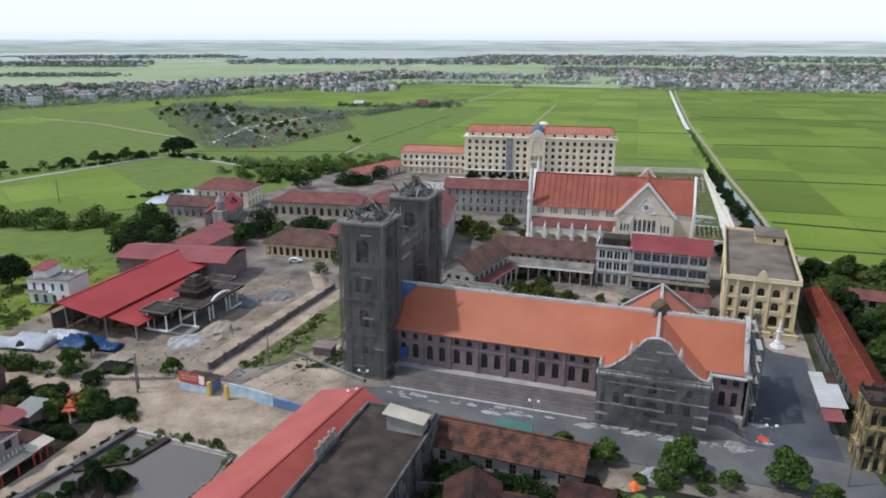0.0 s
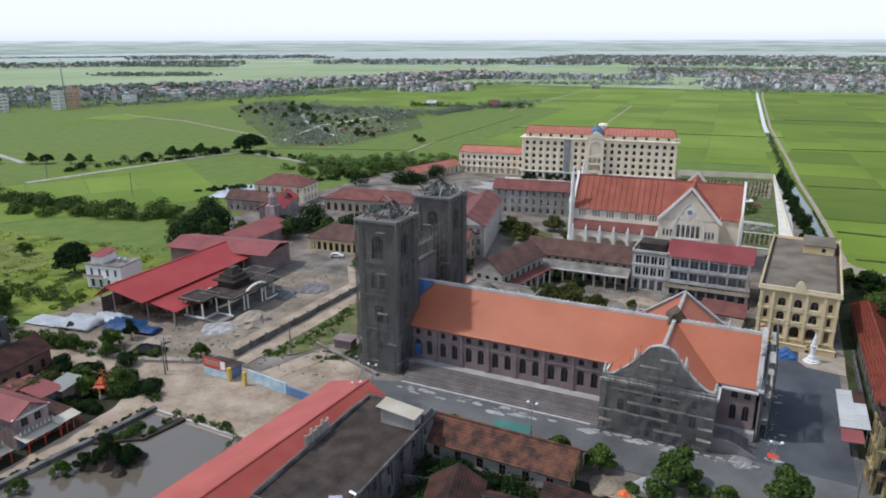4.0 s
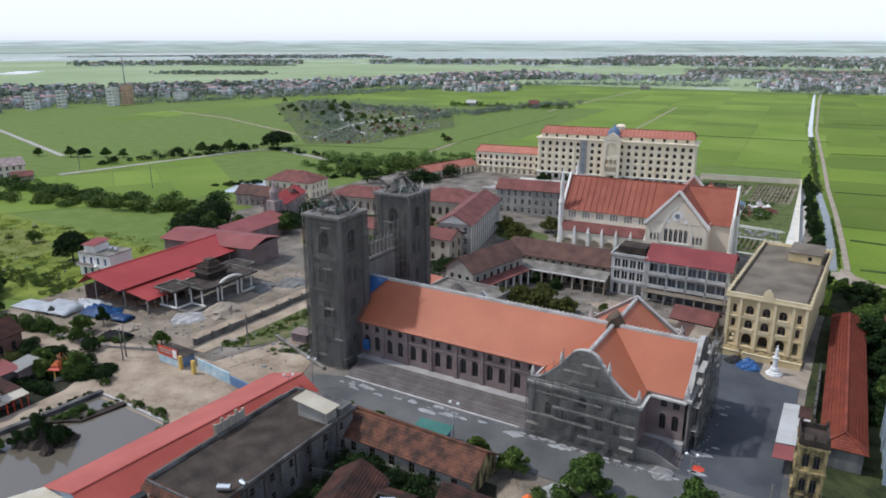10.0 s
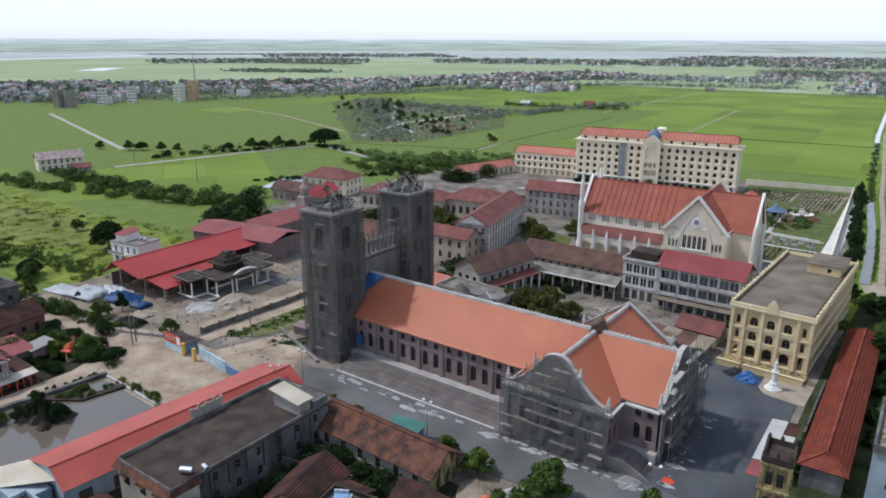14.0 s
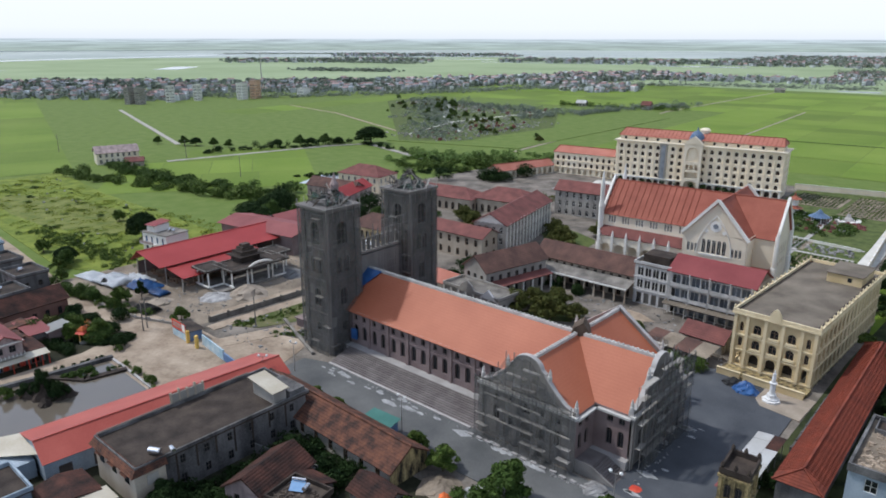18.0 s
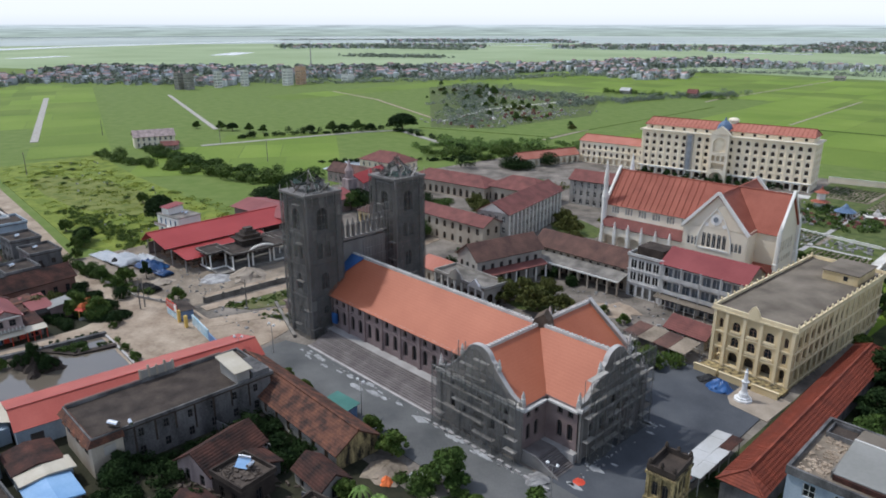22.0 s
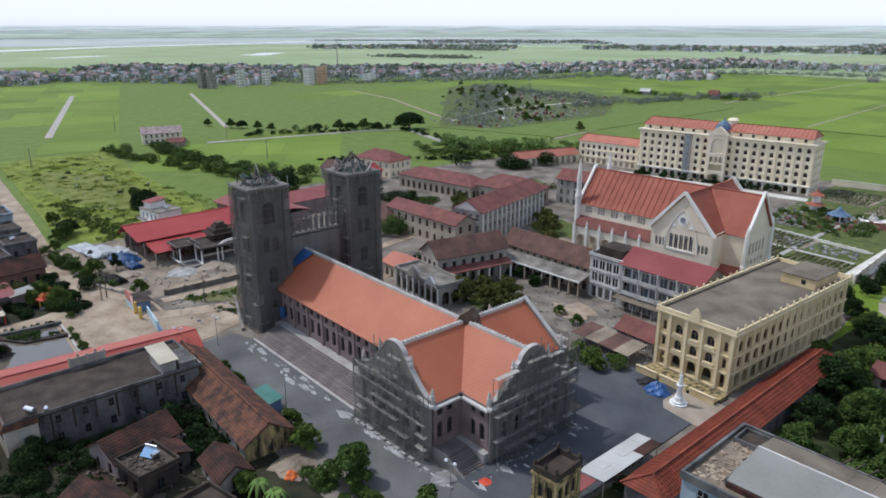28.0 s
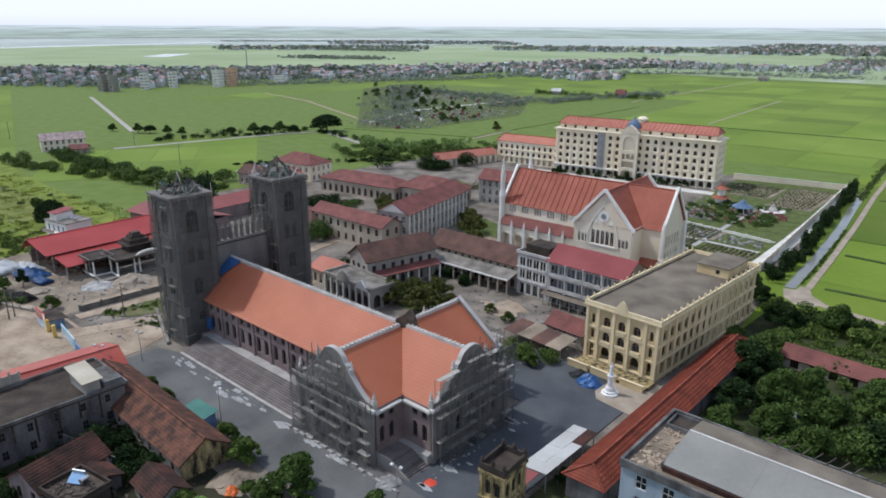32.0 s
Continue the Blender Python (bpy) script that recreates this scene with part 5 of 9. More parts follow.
solid("statue", lathe(bmesh.new(), [(0.42, 3.9), (0.36, 4.6), (0.3, 5.1), (0.34, 5.5), (0.12, 5.75), (0.17, 5.95), (0.12, 6.2), (0.02, 6.3)], 10), "statue_white", pose(27.0, 29.5, 0.0) @ Matrix.Diagonal((1.0, 1.0, 1.12, 1)), "plain white standing statue", "statue")

# ---- cream church ----
cr = thing("chapel", pose(-43.0, 88.2, 0, 0, 0, 3.0), "large cream church with steep red tiled roofs and white buttresses", "church")
CE, CRZ, CL, CW = 16.3, 25.4, 50.5, 14.5
cl_ops = rows(28, 6, [(13.1, 2.1, 0.6, False, True)], 0.6)
cl2 = [(o[0] + s, o[1] + s, *o[2:]) for o in cl_ops for s in (-0.85, 0, 0.85)]
walls(cr, CL, CW, CE, "cream_white", {"S": cl2, "N": cl2, "E": rows(CW, 5, [(10.2, 3.2, 1.0, True, True), (7.2, 1.6, 1.0, True, True)], 2.2)}, 0.3, 0, "white")
gable_roof(cr, 0, CL, 0, CW, CE, CRZ, "tile_cream", "X", 0.5, "tile_cream", "cream_white")
tx0, tx1 = 27.6, 44.8
walls_T = [(5.2 + 1.4 * k, 6.25 + 1.4 * k, 10.6, 14.6, True, True) for k in range(5)]
T = thing_T = Matrix.Translation((tx0, -6.2, 0))
tops = [(s + k * 1.05, s + 0.75 + k * 1.05, 10.6, 13.0, True, True) for s in (1.2, 13.2) for k in range(3)]
for sgn in (0, 1):
    M = T if sgn == 0 else Matrix(((-1, 0, 0, tx1), (0, -1, 0, CW + 6.2), (0, 0, 1, 0), (0, 0, 0, 1)))
    W_T = [(u0, u1, a, b, c, g) for u0, u1, a, b, c, g in walls_T]
    part("transept_wall", wall_mesh(M, tx1 - tx0, CE, W_T + tops, 0.35, 0), "cream_white", cr)
    for op in W_T + tops:
        window(cr, M, op, 0.25, "white")
    part("rose_window", lathe(bmesh.new(), [(1.55, -0.15), (1.55, 0.1)], 24), "white", cr, "round white rose window", M @ Matrix.Translation((8.6, 0, 18.6)) @ pose(0, 0, 0, 90, 0, 0))
    part("rose_pane", lathe(bmesh.new(), [(0.7, -0.15), (0.7, 0.2)], 20), "pane_grey", cr, "", M @ Matrix.Translation((8.6, -0.05, 18.6)) @ pose(0, 0, 0, 90, 0, 0))
    for du in (-2.4, 2.4):
        part("small_roundel", lathe(bmesh.new(), [(0.55, -0.12), (0.55, 0.08)], 16), "white", cr, "", M @ Matrix.Translation((8.6 + du, 0, 17.0)) @ pose(0, 0, 0, 90, 0, 0))
    for sd in (-1, 1):
        bm, prev = bmesh.new(), None
        for n in range(8):
            e = n / 7
            pt = Vector((8.6 + sd * 4.7 * max(0.0, 1 - e ** 2.2), -0.1, 10.2 + 11.4 * e))
            if prev:
                beam(bm, prev, pt, 0.22)
            prev = pt
        part("arch_moulding", bm, "white", cr, "pale pointed arch moulding", M)
    part("window_sill", box(4.6, -0.2, 10.1, 12.6, 0.0, 10.5), "white", cr, "", M)
    for a, b in (((-0.5, CE - 0.6), (8.6, CRZ + 0.6)), ((17.7, CE - 0.6), (8.6, CRZ + 0.6))):
        bm = bmesh.new()
        beam(bm, (a[0], -0.3, a[1]), (b[0], -0.3, b[1]), 0.75)
        part("coping", bm, "white", cr, "white gable coping", M)
for x in (tx0, tx1):
    part("transept_side", box(x - 0.15, -6.2, 0, x + 0.15, CW + 6.2, CE), "cream_white", cr)
gable_roof(cr, tx0, tx1, -6.2, CW + 6.2, CE, CRZ + 0.02, "tile_cream", "Y", 0.45, "tile_cream", "cream_white")
# raised tile ribs down the slopes
RM = None
for k in range(15):
    x = 1.2 + k * 1.85
    for s in (0, 1):
        bm = bmesh.new()
        y0, y1 = (-0.4, CW / 2) if s == 0 else (CW + 0.4, CW / 2)
        k2 = (CRZ - CE) / (CW / 2)
        beam(bm, (0, y0, CE - 0.4 * k2 + 0.05), (0, y1, CRZ + 0.05), 0.16)
        part("roof_rib", bm, "tile_east", cr, "", Matrix.Translation((x, 0, 0)))
# aisle with arcade and lean-to roof
for sgn in (0, 1):
    M = Matrix.Translation((0, -3.2, 0)) if sgn == 0 else Matrix(((-1, 0, 0, tx0), (0, -1, 0, CW + 3.2), (0, 0, 1, 0), (0, 0, 0, 1)))
    ops = rows(tx0, 6, [(0.2, 7.0, 3.3, True, False)], 0.6)
    part("aisle_wall", wall_mesh(M, tx0, 9.6, ops, 0.6, 0), "cream_white", cr)
    for k in range(7):
        u = 0.6 + (tx0 - 1.2) * k / 6
        part("buttress", box(-0.4, -0.7, 0, 0.4, 0, 9.6), "white", cr, "", M @ Matrix.Translation((u, 0, 0)))
        part("buttress_cap", lathe(bmesh.new(), [(0.5, 9.6), (0.1, 11.4)], 4), "white", cr, "", M @ Matrix.Translation((u, -0.35, 0)))
    a, b = (-3.6, 0.0) if sgn == 0 else (CW + 3.6, CW)
    part("aisle_roof", slope(bmesh.new(), (0, a, 9.7), (tx0, a, 9.7), (tx0, b, 12.0), (0, b, 12.0), 0.2), "tile_dull", cr)
for y in (-0.6, CW + 0.6):
    part("corner_pier", lathe(bmesh.new(), [(0.9, 0), (0.8, 8), (0.6, 8.2), (0.55, CE), (0.1, CE + 2.4)], 6, CL + 0.4, y), "white", cr)
for x in (-0.6,):
    for y in (-0.6, CW + 0.6):
        part("turret", lathe(bmesh.new(), [(1.1, 0), (1.1, 6), (0.9, 6.2), (0.9, 17.5), (1.1, 17.7), (0.7, 20), (0.75, 24), (0.12, 29)], 8, x, y), "white", cr, "slim white corner turret")
for xx in (-0.35, CL + 0.35):
    for s in (0, 1):
        bm = bmesh.new()
        beam(bm, (xx, -0.8 if s == 0 else CW + 0.8, CE - 0.4), (xx, CW / 2, CRZ + 0.9), 0.7)
        part("coping", bm, "white", cr, "white gable coping")
part("porch_roof", slope(bmesh.new(), (tx1, -3.4, 4.8), (CL, -3.4, 4.8), (CL, 0, 7.4), (tx1, 0, 7.4), 0.2), "tile_cream", cr)
part("porch", box(tx1 + 0.2, -3.0, 0, CL, 0, 4.7), "cream_white", cr)

# ---- seminary ----
se = thing("seminary", pose(-103.4, 209.2, 0, 0, 0, 7.8), "six-storey cream seminary with red roof and rows of arched windows", "building")
SL, SW, SH = 76.0, 14.0, 20.4
lv = [(0.4, 2.6, 2.1, True, False)] + [(4.0 + 3.3 * k, 1.95, 1.6, True, True) for k in range(5)]
cols = [1.7 + 3.55 * k for k in range(21)]
ops = []
for i, c in enumerate(cols):
    if i in (6, 9, 10):
        continue
    for z, h, w, a, g in lv:
        ops.append((c + 0.2, c + 0.2 + w, z, z + h, a, g))
en = rows(SW, 3, lv, 0.8)
walls(se, SL, SW, SH, "cream", {"S": ops, "E": en, "W": en}, 0.4, 0, "wood")
# Dark core: the missing light of the rooms is in its colour.
part("inner_wall", box(2, 2, 0, SL - 2, SW - 2, SH - 0.3), "brown_and_room_shade", se)
for k in range(1, 7):
    part("string_course", box(-0.2, -0.2, 3.3 * k - 0.1, SL + 0.2, SW + 0.2, 3.3 * k + 0.2) if k < 6 else box(-0.9, -0.9, SH, SL + 0.9, SW + 0.9, SH + 0.5), "cream_white", se)
part("attic_wall", box(1.4, 1.4, SH + 0.5, SL - 1.4, SW - 1.4, SH + 2.6), "cream", se)
for k in range(14):
    part("attic_window", box(-0.55, -0.1, 0, 0.55, 0.1, 1.2), "pane_dark", se, "", Matrix.Translation((4 + 5.2 * k, 1.36, SH + 0.9)))
hip_roof(se, 1.4, SL - 1.4, 1.4, SW - 1.4, SH + 2.6, 26.0, "tile_sem", 0.6, "tile_east", 1.2)
for k in range(38):
    bm = bmesh.new()
    beam(bm, (0, 0.9, SH + 2.75), (0, SW / 2, 26.05), 0.14)
    part("roof_rib", bm, "tile_east", se, "", Matrix.Translation((3.0 + k * 1.9, 0, 0)))
for k in range(1, 21):
    if abs(k - 10) > 1:
        part("arcade_spandrel", box(-1.55, -0.42, 3.0, 1.55, -0.12, 3.5), "white", se, "", Matrix.Translation((2.9 + 3.55 * (k - 1), -0.3, 0)))
part("arcade_cornice", box(-0.6, -1.0, 3.5, 33.0, 0, 3.75), "white", se)
part("arcade_cornice", box(41.6, -1.0, 3.5, SL + 0.6, 0, 3.75), "white", se)
part("stair_bay", box(21.6, -0.6, 0, 25.0, 0.0, SH + 0.4), "plaster_grey", se, "grey recessed stair bay")
part("stair_glass", box(22.4, -0.75, 3.5, 24.2, -0.6, SH - 1), "pane_grey", se)
po = wall_mesh(Matrix.Translation((33.2, -2.2, 0)), 8.2, 21.5, [(1.4, 6.8, 13.5, 20.0, True, False), (1.2, 2.8, 9.4, 12, True, True), (3.3, 4.9, 9.4, 12, True, True), (5.4, 7.0, 9.4, 12, True, True), (1.2, 7.0, 0.3, 4.4, True, False), (1.2, 7.0, 5.6, 8.4, False, True)], 0.7)
part("portal", po, "cream_white", se, "tall cream entrance portal with an arched niche")
for x in (33.2, 40.9):
    part("portal_side", box(x, -2.19, 0, x + 0.5, 0, 21.5), "cream_white", se)
part("portal_niche", box(34.3, -1.2, 13, 40.3, -1.0, 20.4), "cream", se)
part("portal_gable", extr(bmesh.new(), [(33.0, -2.4, 21.5), (41.6, -2.4, 21.5), (39.4, -2.4, 23.6), (37.3, -2.4, 25.0), (35.2, -2.4, 23.6)], (0, 2.4, 0)), "cream_white", se)
part("dome", lathe(bmesh.new(), [(3.4, SH + 2.2), (3.3, SH + 3.6), (2.6, SH + 5.2), (1.4, SH + 6.4), (0.5, SH + 6.9), (0.1, SH + 8.4)], 16, 37.3, 3.0), "dome_blue", se, "dark blue ribbed dome")
part("roof_lantern", lathe(bmesh.new(), [(2.2, 25.4), (2.2, 27.0), (2.6, 27.1), (1.6, 28.0)], 8, 39.5, 8), "cream", se)
for k in range(22):
    part("column", lathe(bmesh.new(), [(0.45, 0), (0.3, 0.6), (0.28, 3.0), (0.45, 3.3)], 8), "white", se, "", Matrix.Translation((1.1 + 3.55 * k, -0.5, 0))) if abs(k - 10) > 1 else None
for k in range(22):
    if abs(k - 10) > 1 and k not in (6, 7):
        ob = part("pilaster", box(-0.22, -0.32, 3.5, 0.22, 0, SH) if k == 0 else SPI, "cream", se, "", Matrix.Translation((1.0 + 3.55 * k, 0, 0)))
        SPI = ob.data
# long low wing and gallery
wg = thing("seminary_wing", pose(-138.5, 208.5, 0, 0, 0, 7.8), "three-storey cream wing with red roof", "building")
lv = [(0.4, 2.6, 1.9, True, False), (4.2, 2.0, 1.4, True, True), (7.6, 2.0, 1.4, True, True)]
walls(wg, 35.5, 10, 11.0, "cream", {"S": rows(35.5, 11, lv, 0.6), "W": rows(10, 3, lv, 0.6)}, 0.4, 0, "wood")
part("inner_wall", box(1.5, 1.5, 0, 35, 9, 10.8), "cream", wg)
for z in (3.5, 6.9, 10.9):
    part("string_course", box(-0.3, -0.3, z, 35.4, 10.3, z + 0.25), "cream_white", wg)
hip_roof(wg, 0, 35.4, 0, 10, 11.2, 14.1, "tile_sem", 0.5, "tile_east", 1.5)
gl = thing("gallery", pose(-147.5, 172.0, 0, 0, 0, 74), "low cream gallery with a red roof and arches", "building")
walls(gl, 36, 8, 4.6, "cream_white", {"S": rows(36, 10, [(0.3, 3.2, 2.2, True, False)], 0.6), "W": rows(8, 2, [(1, 2, 1.2, True, True)], 0.6)}, 0.4)
part("inner_wall", box(1.5, 2.0, 0, 35.5, 7.5, 4.5), "cream", gl)
gable_roof(gl, 0, 36, 0, 8, 4.6, 7.2, "tile_sem", "X", 0.5, "tile_east", "cream_white")

# ---- buildings of the courtyard ----


def block(name, m, L, W, H, material, roof, label, n_s, n_e, levels, zr=None, kind="gable", axis="X", ends=None, frame_mat="white", ridge=None, over=0.6, category="building", d=0.3, inner=True, inner_mat=None):
    b = thing(name, m, label, category)
    e = rows(W, n_e, levels, 0.6) if n_e else []
    s = rows(L, n_s, levels, 0.6) if n_s else []
    walls(b, L, W, H, material, {"S": s, "N": s, "E": e, "W": e}, d, 0, frame_mat)
    if inner and any(not lv[4] for lv in levels):
        # Larger halls get the darkness of their rooms as wall colour.
        part("inner_wall", box(1.3, 1.3, 0, L - 1.3, W - 1.3, H - 0.1), inner_mat or ("brown_and_room_shade" if L > 12 else material), b)
    if kind == "gable":
        gable_roof(b, 0, L, 0, W, H, zr, roof, axis, over, ridge, ends or material)
    elif kind == "hip":
        hip_roof(b, 0, L, 0, W, H, zr, roof, over, ridge)
    else:
        part("roof", box(-0.3, -0.3, H, L + 0.3, W + 0.3, H + 0.2), roof, b)
        for a in ((-0.3, -0.3, L + 0.3, 0.0), (-0.3, W, L + 0.3, W + 0.3), (-0.3, 0.0, 0.0, W), (L, 0.0, L + 0.3, W)):
            part("parapet", box(a[0], a[1], H + 0.2, a[2], a[3], H + 0.9), material, b)
    return b


sc = block("school_house", pose(-8.6, 61.0, 0, 0, 0, 0), 21, 11, 11.6, "school_white", "tin_red_x", "three-storey white galleried school with a maroon roof", 8, 3, [(0.3, 2.9, 2.0, False, False), (4.6, 2.2, 2.0, False, False), (8.2, 2.3, 2.0, False, False)], 14.6, "gable", ends="plaster_grey", inner_mat="pane_grey")
for z in (3.9, 7.5):
    part("balcony", box(-0.2, -0.9, z, 21.2, 0, z + 0.2), "school_white", sc)
    part("railing", box(-0.2, -0.95, z + 0.2, 21.2, -0.87, z + 1.1), "school_white", sc)
for k in range(17):
    part("mullion", box(0.6 + 1.24 * k - 0.05, -0.1, 4.2, 0.6 + 1.24 * k + 0.05, 0, 10.9), "school_white", sc)
part("ground_awning", slope(bmesh.new(), (-0.4, -2.6, 3.1), (21.4, -2.6, 3.1), (21.4, 0, 3.7), (-0.4, 0, 3.7), 0.12), "roof_grey", sc, "grey awning slab over the ground floor")
for k in range(9):
    part("awning_post", box(0.2 + 2.6 * k, -2.4, 0, 0.4 + 2.6 * k, -2.2, 3.1), "plaster_grey", sc)
for k in range(5):
    part("column", box(0.5 + 5.0 * k - 0.13, -0.95, 0, 0.5 + 5.0 * k + 0.13, -0.7, 11.4), "school_white", sc)
sc2 = block("school_house", pose(-18.4, 61.4, 0), 9.6, 9, 11.0, "school_white", "roof_grey", "white three-storey stair block with a dark flat roof", 4, 2, [(0.3, 2.9, 1.5, False, False), (4.6, 2.2, 1.5, False, True), (8.0, 2.2, 1.5, False, True)], kind="flat", frame_mat="frame_dark", inner_mat="plaster_grey")
for z in (3.9, 7.4):
    part("floor_band", box(-0.15, -0.2, z, 9.75, 0, z + 0.25), "school_white", sc2)
for k in range(9):
    part("window_bar", box(0.6 + 1.05 * k, -0.06, 4.4, 0.72 + 1.05 * k, 0, 10.4), "white", sc2)
part("roof_shelter", box(1.2, 2, 11.2, 8.6, 8, 13.4), "concrete_dark", sc2, "dark weathered roof shelter")
bh = block("hall", pose(-50, 62.2, 0, 0, 0, 1), 31, 9.2, 7.2, "plaster_tan", "tile_brown", "long old hall with a dark brown tiled roof", 12, 3, [(0.4, 2.6, 1.3, True, True), (4.6, 1.6, 1.1, False, True)], 10.6, "gable", frame_mat="wood")
part("lean_to_roof", slope(bmesh.new(), (-0.3, -5.2, 4.3), (31.3, -5.2, 4.3), (31.3, 0, 5.6), (-0.3, 0, 5.6), 0.2), "concrete", bh)
part("lean_to_edge", box(-0.3, -5.35, 4.1, 31.3, -5.15, 4.5), "white", bh)
for k in range(11):
    part("post", box(0.2 + 3.05 * k, -5.0, 0, 0.6 + 3.05 * k, -4.6, 4.2), "plaster_tan", bh)
gh = block("hall", pose(-57.0, 37.0, 0, 0, 0, -12), 9.5, 22, 8.6, "plaster_grey", "tile_brown", "old grey hall with a brown tiled roof and a gabled front", 3, 7, [(0.4, 2.6, 1.3, True, True), (4.8, 2.0, 1.2, False, True)], 12.0, "gable", "Y", frame_mat="frame_dark")
part("veranda_roof", slope(bmesh.new(), (9.5, 0, 5.4), (9.5, 22, 5.4), (12.6, 22, 4.6), (12.6, 0, 4.6), 0.2), "tile_dull", gh)
for k in range(7):
    part("post", box(12.0, 0.3 + 3.5 * k, 0, 12.4, 0.7 + 3.5 * k, 4.6), "white", gh)
pc = block("porch_house", pose(-56, 27.5, 0, 0, 0, -4), 19, 7.5, 5.2, "plaster_grey", "concrete", "grey arcade porch with white piers", 7, 2, [(0.3, 3.6, 2.2, True, False)], kind="flat")
part("porch_gable", extr(bmesh.new(), [(5.5, -0.4, 5.2), (11.5, -0.4, 5.2), (10.4, -0.4, 7.2), (8.5, -0.4, 8.4), (6.6, -0.4, 7.2)], (0, 0.5, 0)), "plaster_grey", pc)
part("porch_pediment", extr(bmesh.new(), [(13.2, -0.5, 5.2), (18.6, -0.5, 5.2), (15.9, -0.5, 7.6)], (0, 0.6, 0)), "white", pc)
for k in range(8):
    part("pier", box(0.1 + 2.66 * k - 0.2, -0.35, 0, 0.1 + 2.66 * k + 0.2, -0.02, 5.1), "white", pc, "white painted pier")
lr = block("annex", pose(-66, 30.5, 0, 0, 0, -4), 9, 8, 4.4, "plaster_tan", "tile_sem", "small tan annex with a bright red tiled roof", 3, 2, [(0.4, 2.4, 1.2, False, False)], 6.2, "gable")
md = block("hall", pose(-104, 60.5, 0, 0, 0, 1), 34, 9, 8.0, "plaster_tan", "tile_dull", "two-storey tan building with a red tiled roof", 9, 2, [(0.6, 2.4, 1.3, True, True), (4.6, 2.2, 1.3, False, True)], 10.2, "gable", frame_mat="wood")
do = block("dormitory", pose(-78.5, 67.5, 0, 0, 0, 13), 11.5, 41, 11.0, "plaster_grey", "tile_dull", "three-storey grey dormitory with white pilasters and a red roof", 4, 14, [(0.6, 2.2, 1.2, True, True), (4.2, 2.1, 1.2, False, True), (7.7, 2.1, 1.2, False, True)], 14.2, "gable", "Y", ends="white")
for k in range(15):
    part("pilaster", box(11.5, 0.4 + 2.84 * k, 0, 11.75, 0.8 + 2.84 * k, 10.9), "white", do)
bk = block("dormitory", pose(-88, 131, 0, 0, 0, 9), 42, 10, 10.4, "plaster_grey", "tile_dull", "long grey three-storey dormitory with a red roof", 14, 3, [(0.6, 2.2, 1.4, True, True), (4.0, 2.1, 1.2, False, True), (7.4, 2.1, 1.2, False, True)], 13.4, "gable")
nw = block("hall", pose(-153, 103, 0, 0, 0, 8), 40, 13, 5.6, "plaster_tan", "tile_dull", "long single-storey hall with a broad red tiled roof", 12, 4, [(0.5, 3.2, 1.6, True, True)], 9.0, "hip", frame_mat="wood")
nw2 = block("hall", pose(-116, 112, 0, 0, 0, 8), 26, 16, 6.0, "plaster_tan", "tile_dull", "hall with a broad red tiled roof", 8, 4, [(0.5, 3.2, 1.6, True, True)], 10.0, "hip", frame_mat="wood")
br = block("hall", pose(-125, 54, 0, 0, 0, 5), 26, 12, 4.4, "yellow", "tile_brown", "low yellow hall with a dark brown tiled roof", 11, 3, [(0.3, 2.8, 1.3, False, False)], 8.4, "hip", frame_mat="wood")
c1 = block("convent", pose(-190, 86, 0, 0, 0, 8), 26, 9, 5.4, "plaster_pink", "tile_brown", "pinkish convent wing with a brown tiled roof", 8, 2, [(0.6, 2.6, 1.3, True, True)], 8.4, "gable")
c2 = block("convent", pose(-166, 78, 0, 0, 0, 22), 9, 24, 5.4, "plaster_pink", "tin_red", "pinkish convent wing with a red roof", 2, 8, [(0.6, 2.6, 1.3, True, True)], 8.2, "gable", "Y")
c3 = block("convent", pose(-192, 106, 0, 0, 0, 8), 24, 14, 7.5, "cream", "tile_dull", "two-storey cream convent house with a red hipped roof", 6, 4, [(0.6, 2.2, 1.2, False, True), (4.4, 2.0, 1.2, False, True)], 11.5, "hip")
sp = thing("spire", pose(-153.5, 71.5, 0), "slender pale pink chapel spire", "spire")
part("spire_base", box(-2.2, -2.2, 0, 2.2, 2.2, 9.0), "plaster_pink", sp)
part("spire_belfry", lathe(bmesh.new(), [(2.2, 9.0), (1.7, 9.2), (1.6, 12), (1.9, 12.2), (0.8, 14), (0.08, 17.0)], 8), "plaster_pink", sp)


# ---- near side of the road: sheds, old houses and gardens ----
patch("village_ground", [(-108, -39), (-92, -47), (-56, -46), (-56, -30), (34, -30), (60, -40), (80, -110), (-330, -110), (-330, -30), (-200, -35), (-160, -38)], 0.12, "weeds", "weedy earth between the village houses, shade in its colour", category="ground")
strip("kerb", [(-50, -16.9), (-10.5, -16.9)], 0.5, 0.5, "stone", "pale stone kerb at the foot of the steps", "kerb")

rs = thing("shed", pose(-62.4, -73.2, 0, 0, 0, -4.0), "long shed with a bright red sheet-metal roof and blue walls", "shed")
for a, b, c, e in ((0.1, 44.6, 9.0, 4.0), (13.2, 44.6, 9.0, 4.0)):
    part("roof_slope", slope(bmesh.new(), (a, -0.3, 4.0), (a, b, 4.0), (c, b, 6.5), (c, -0.3, 6.5), 0.08), "tin_salmon", rs)
part("ridge_cap", box(8.8, -0.3, 6.45, 9.2, 44.6, 6.58), "tin_salmon", rs)
part("wall", box(0.8, 0, 0, 1.0, 44.2, 4.1), "plaster_blue", rs)
part("wall", box(12.3, 0, 0, 12.5, 44.2, 4.0), "plaster_blue", rs)
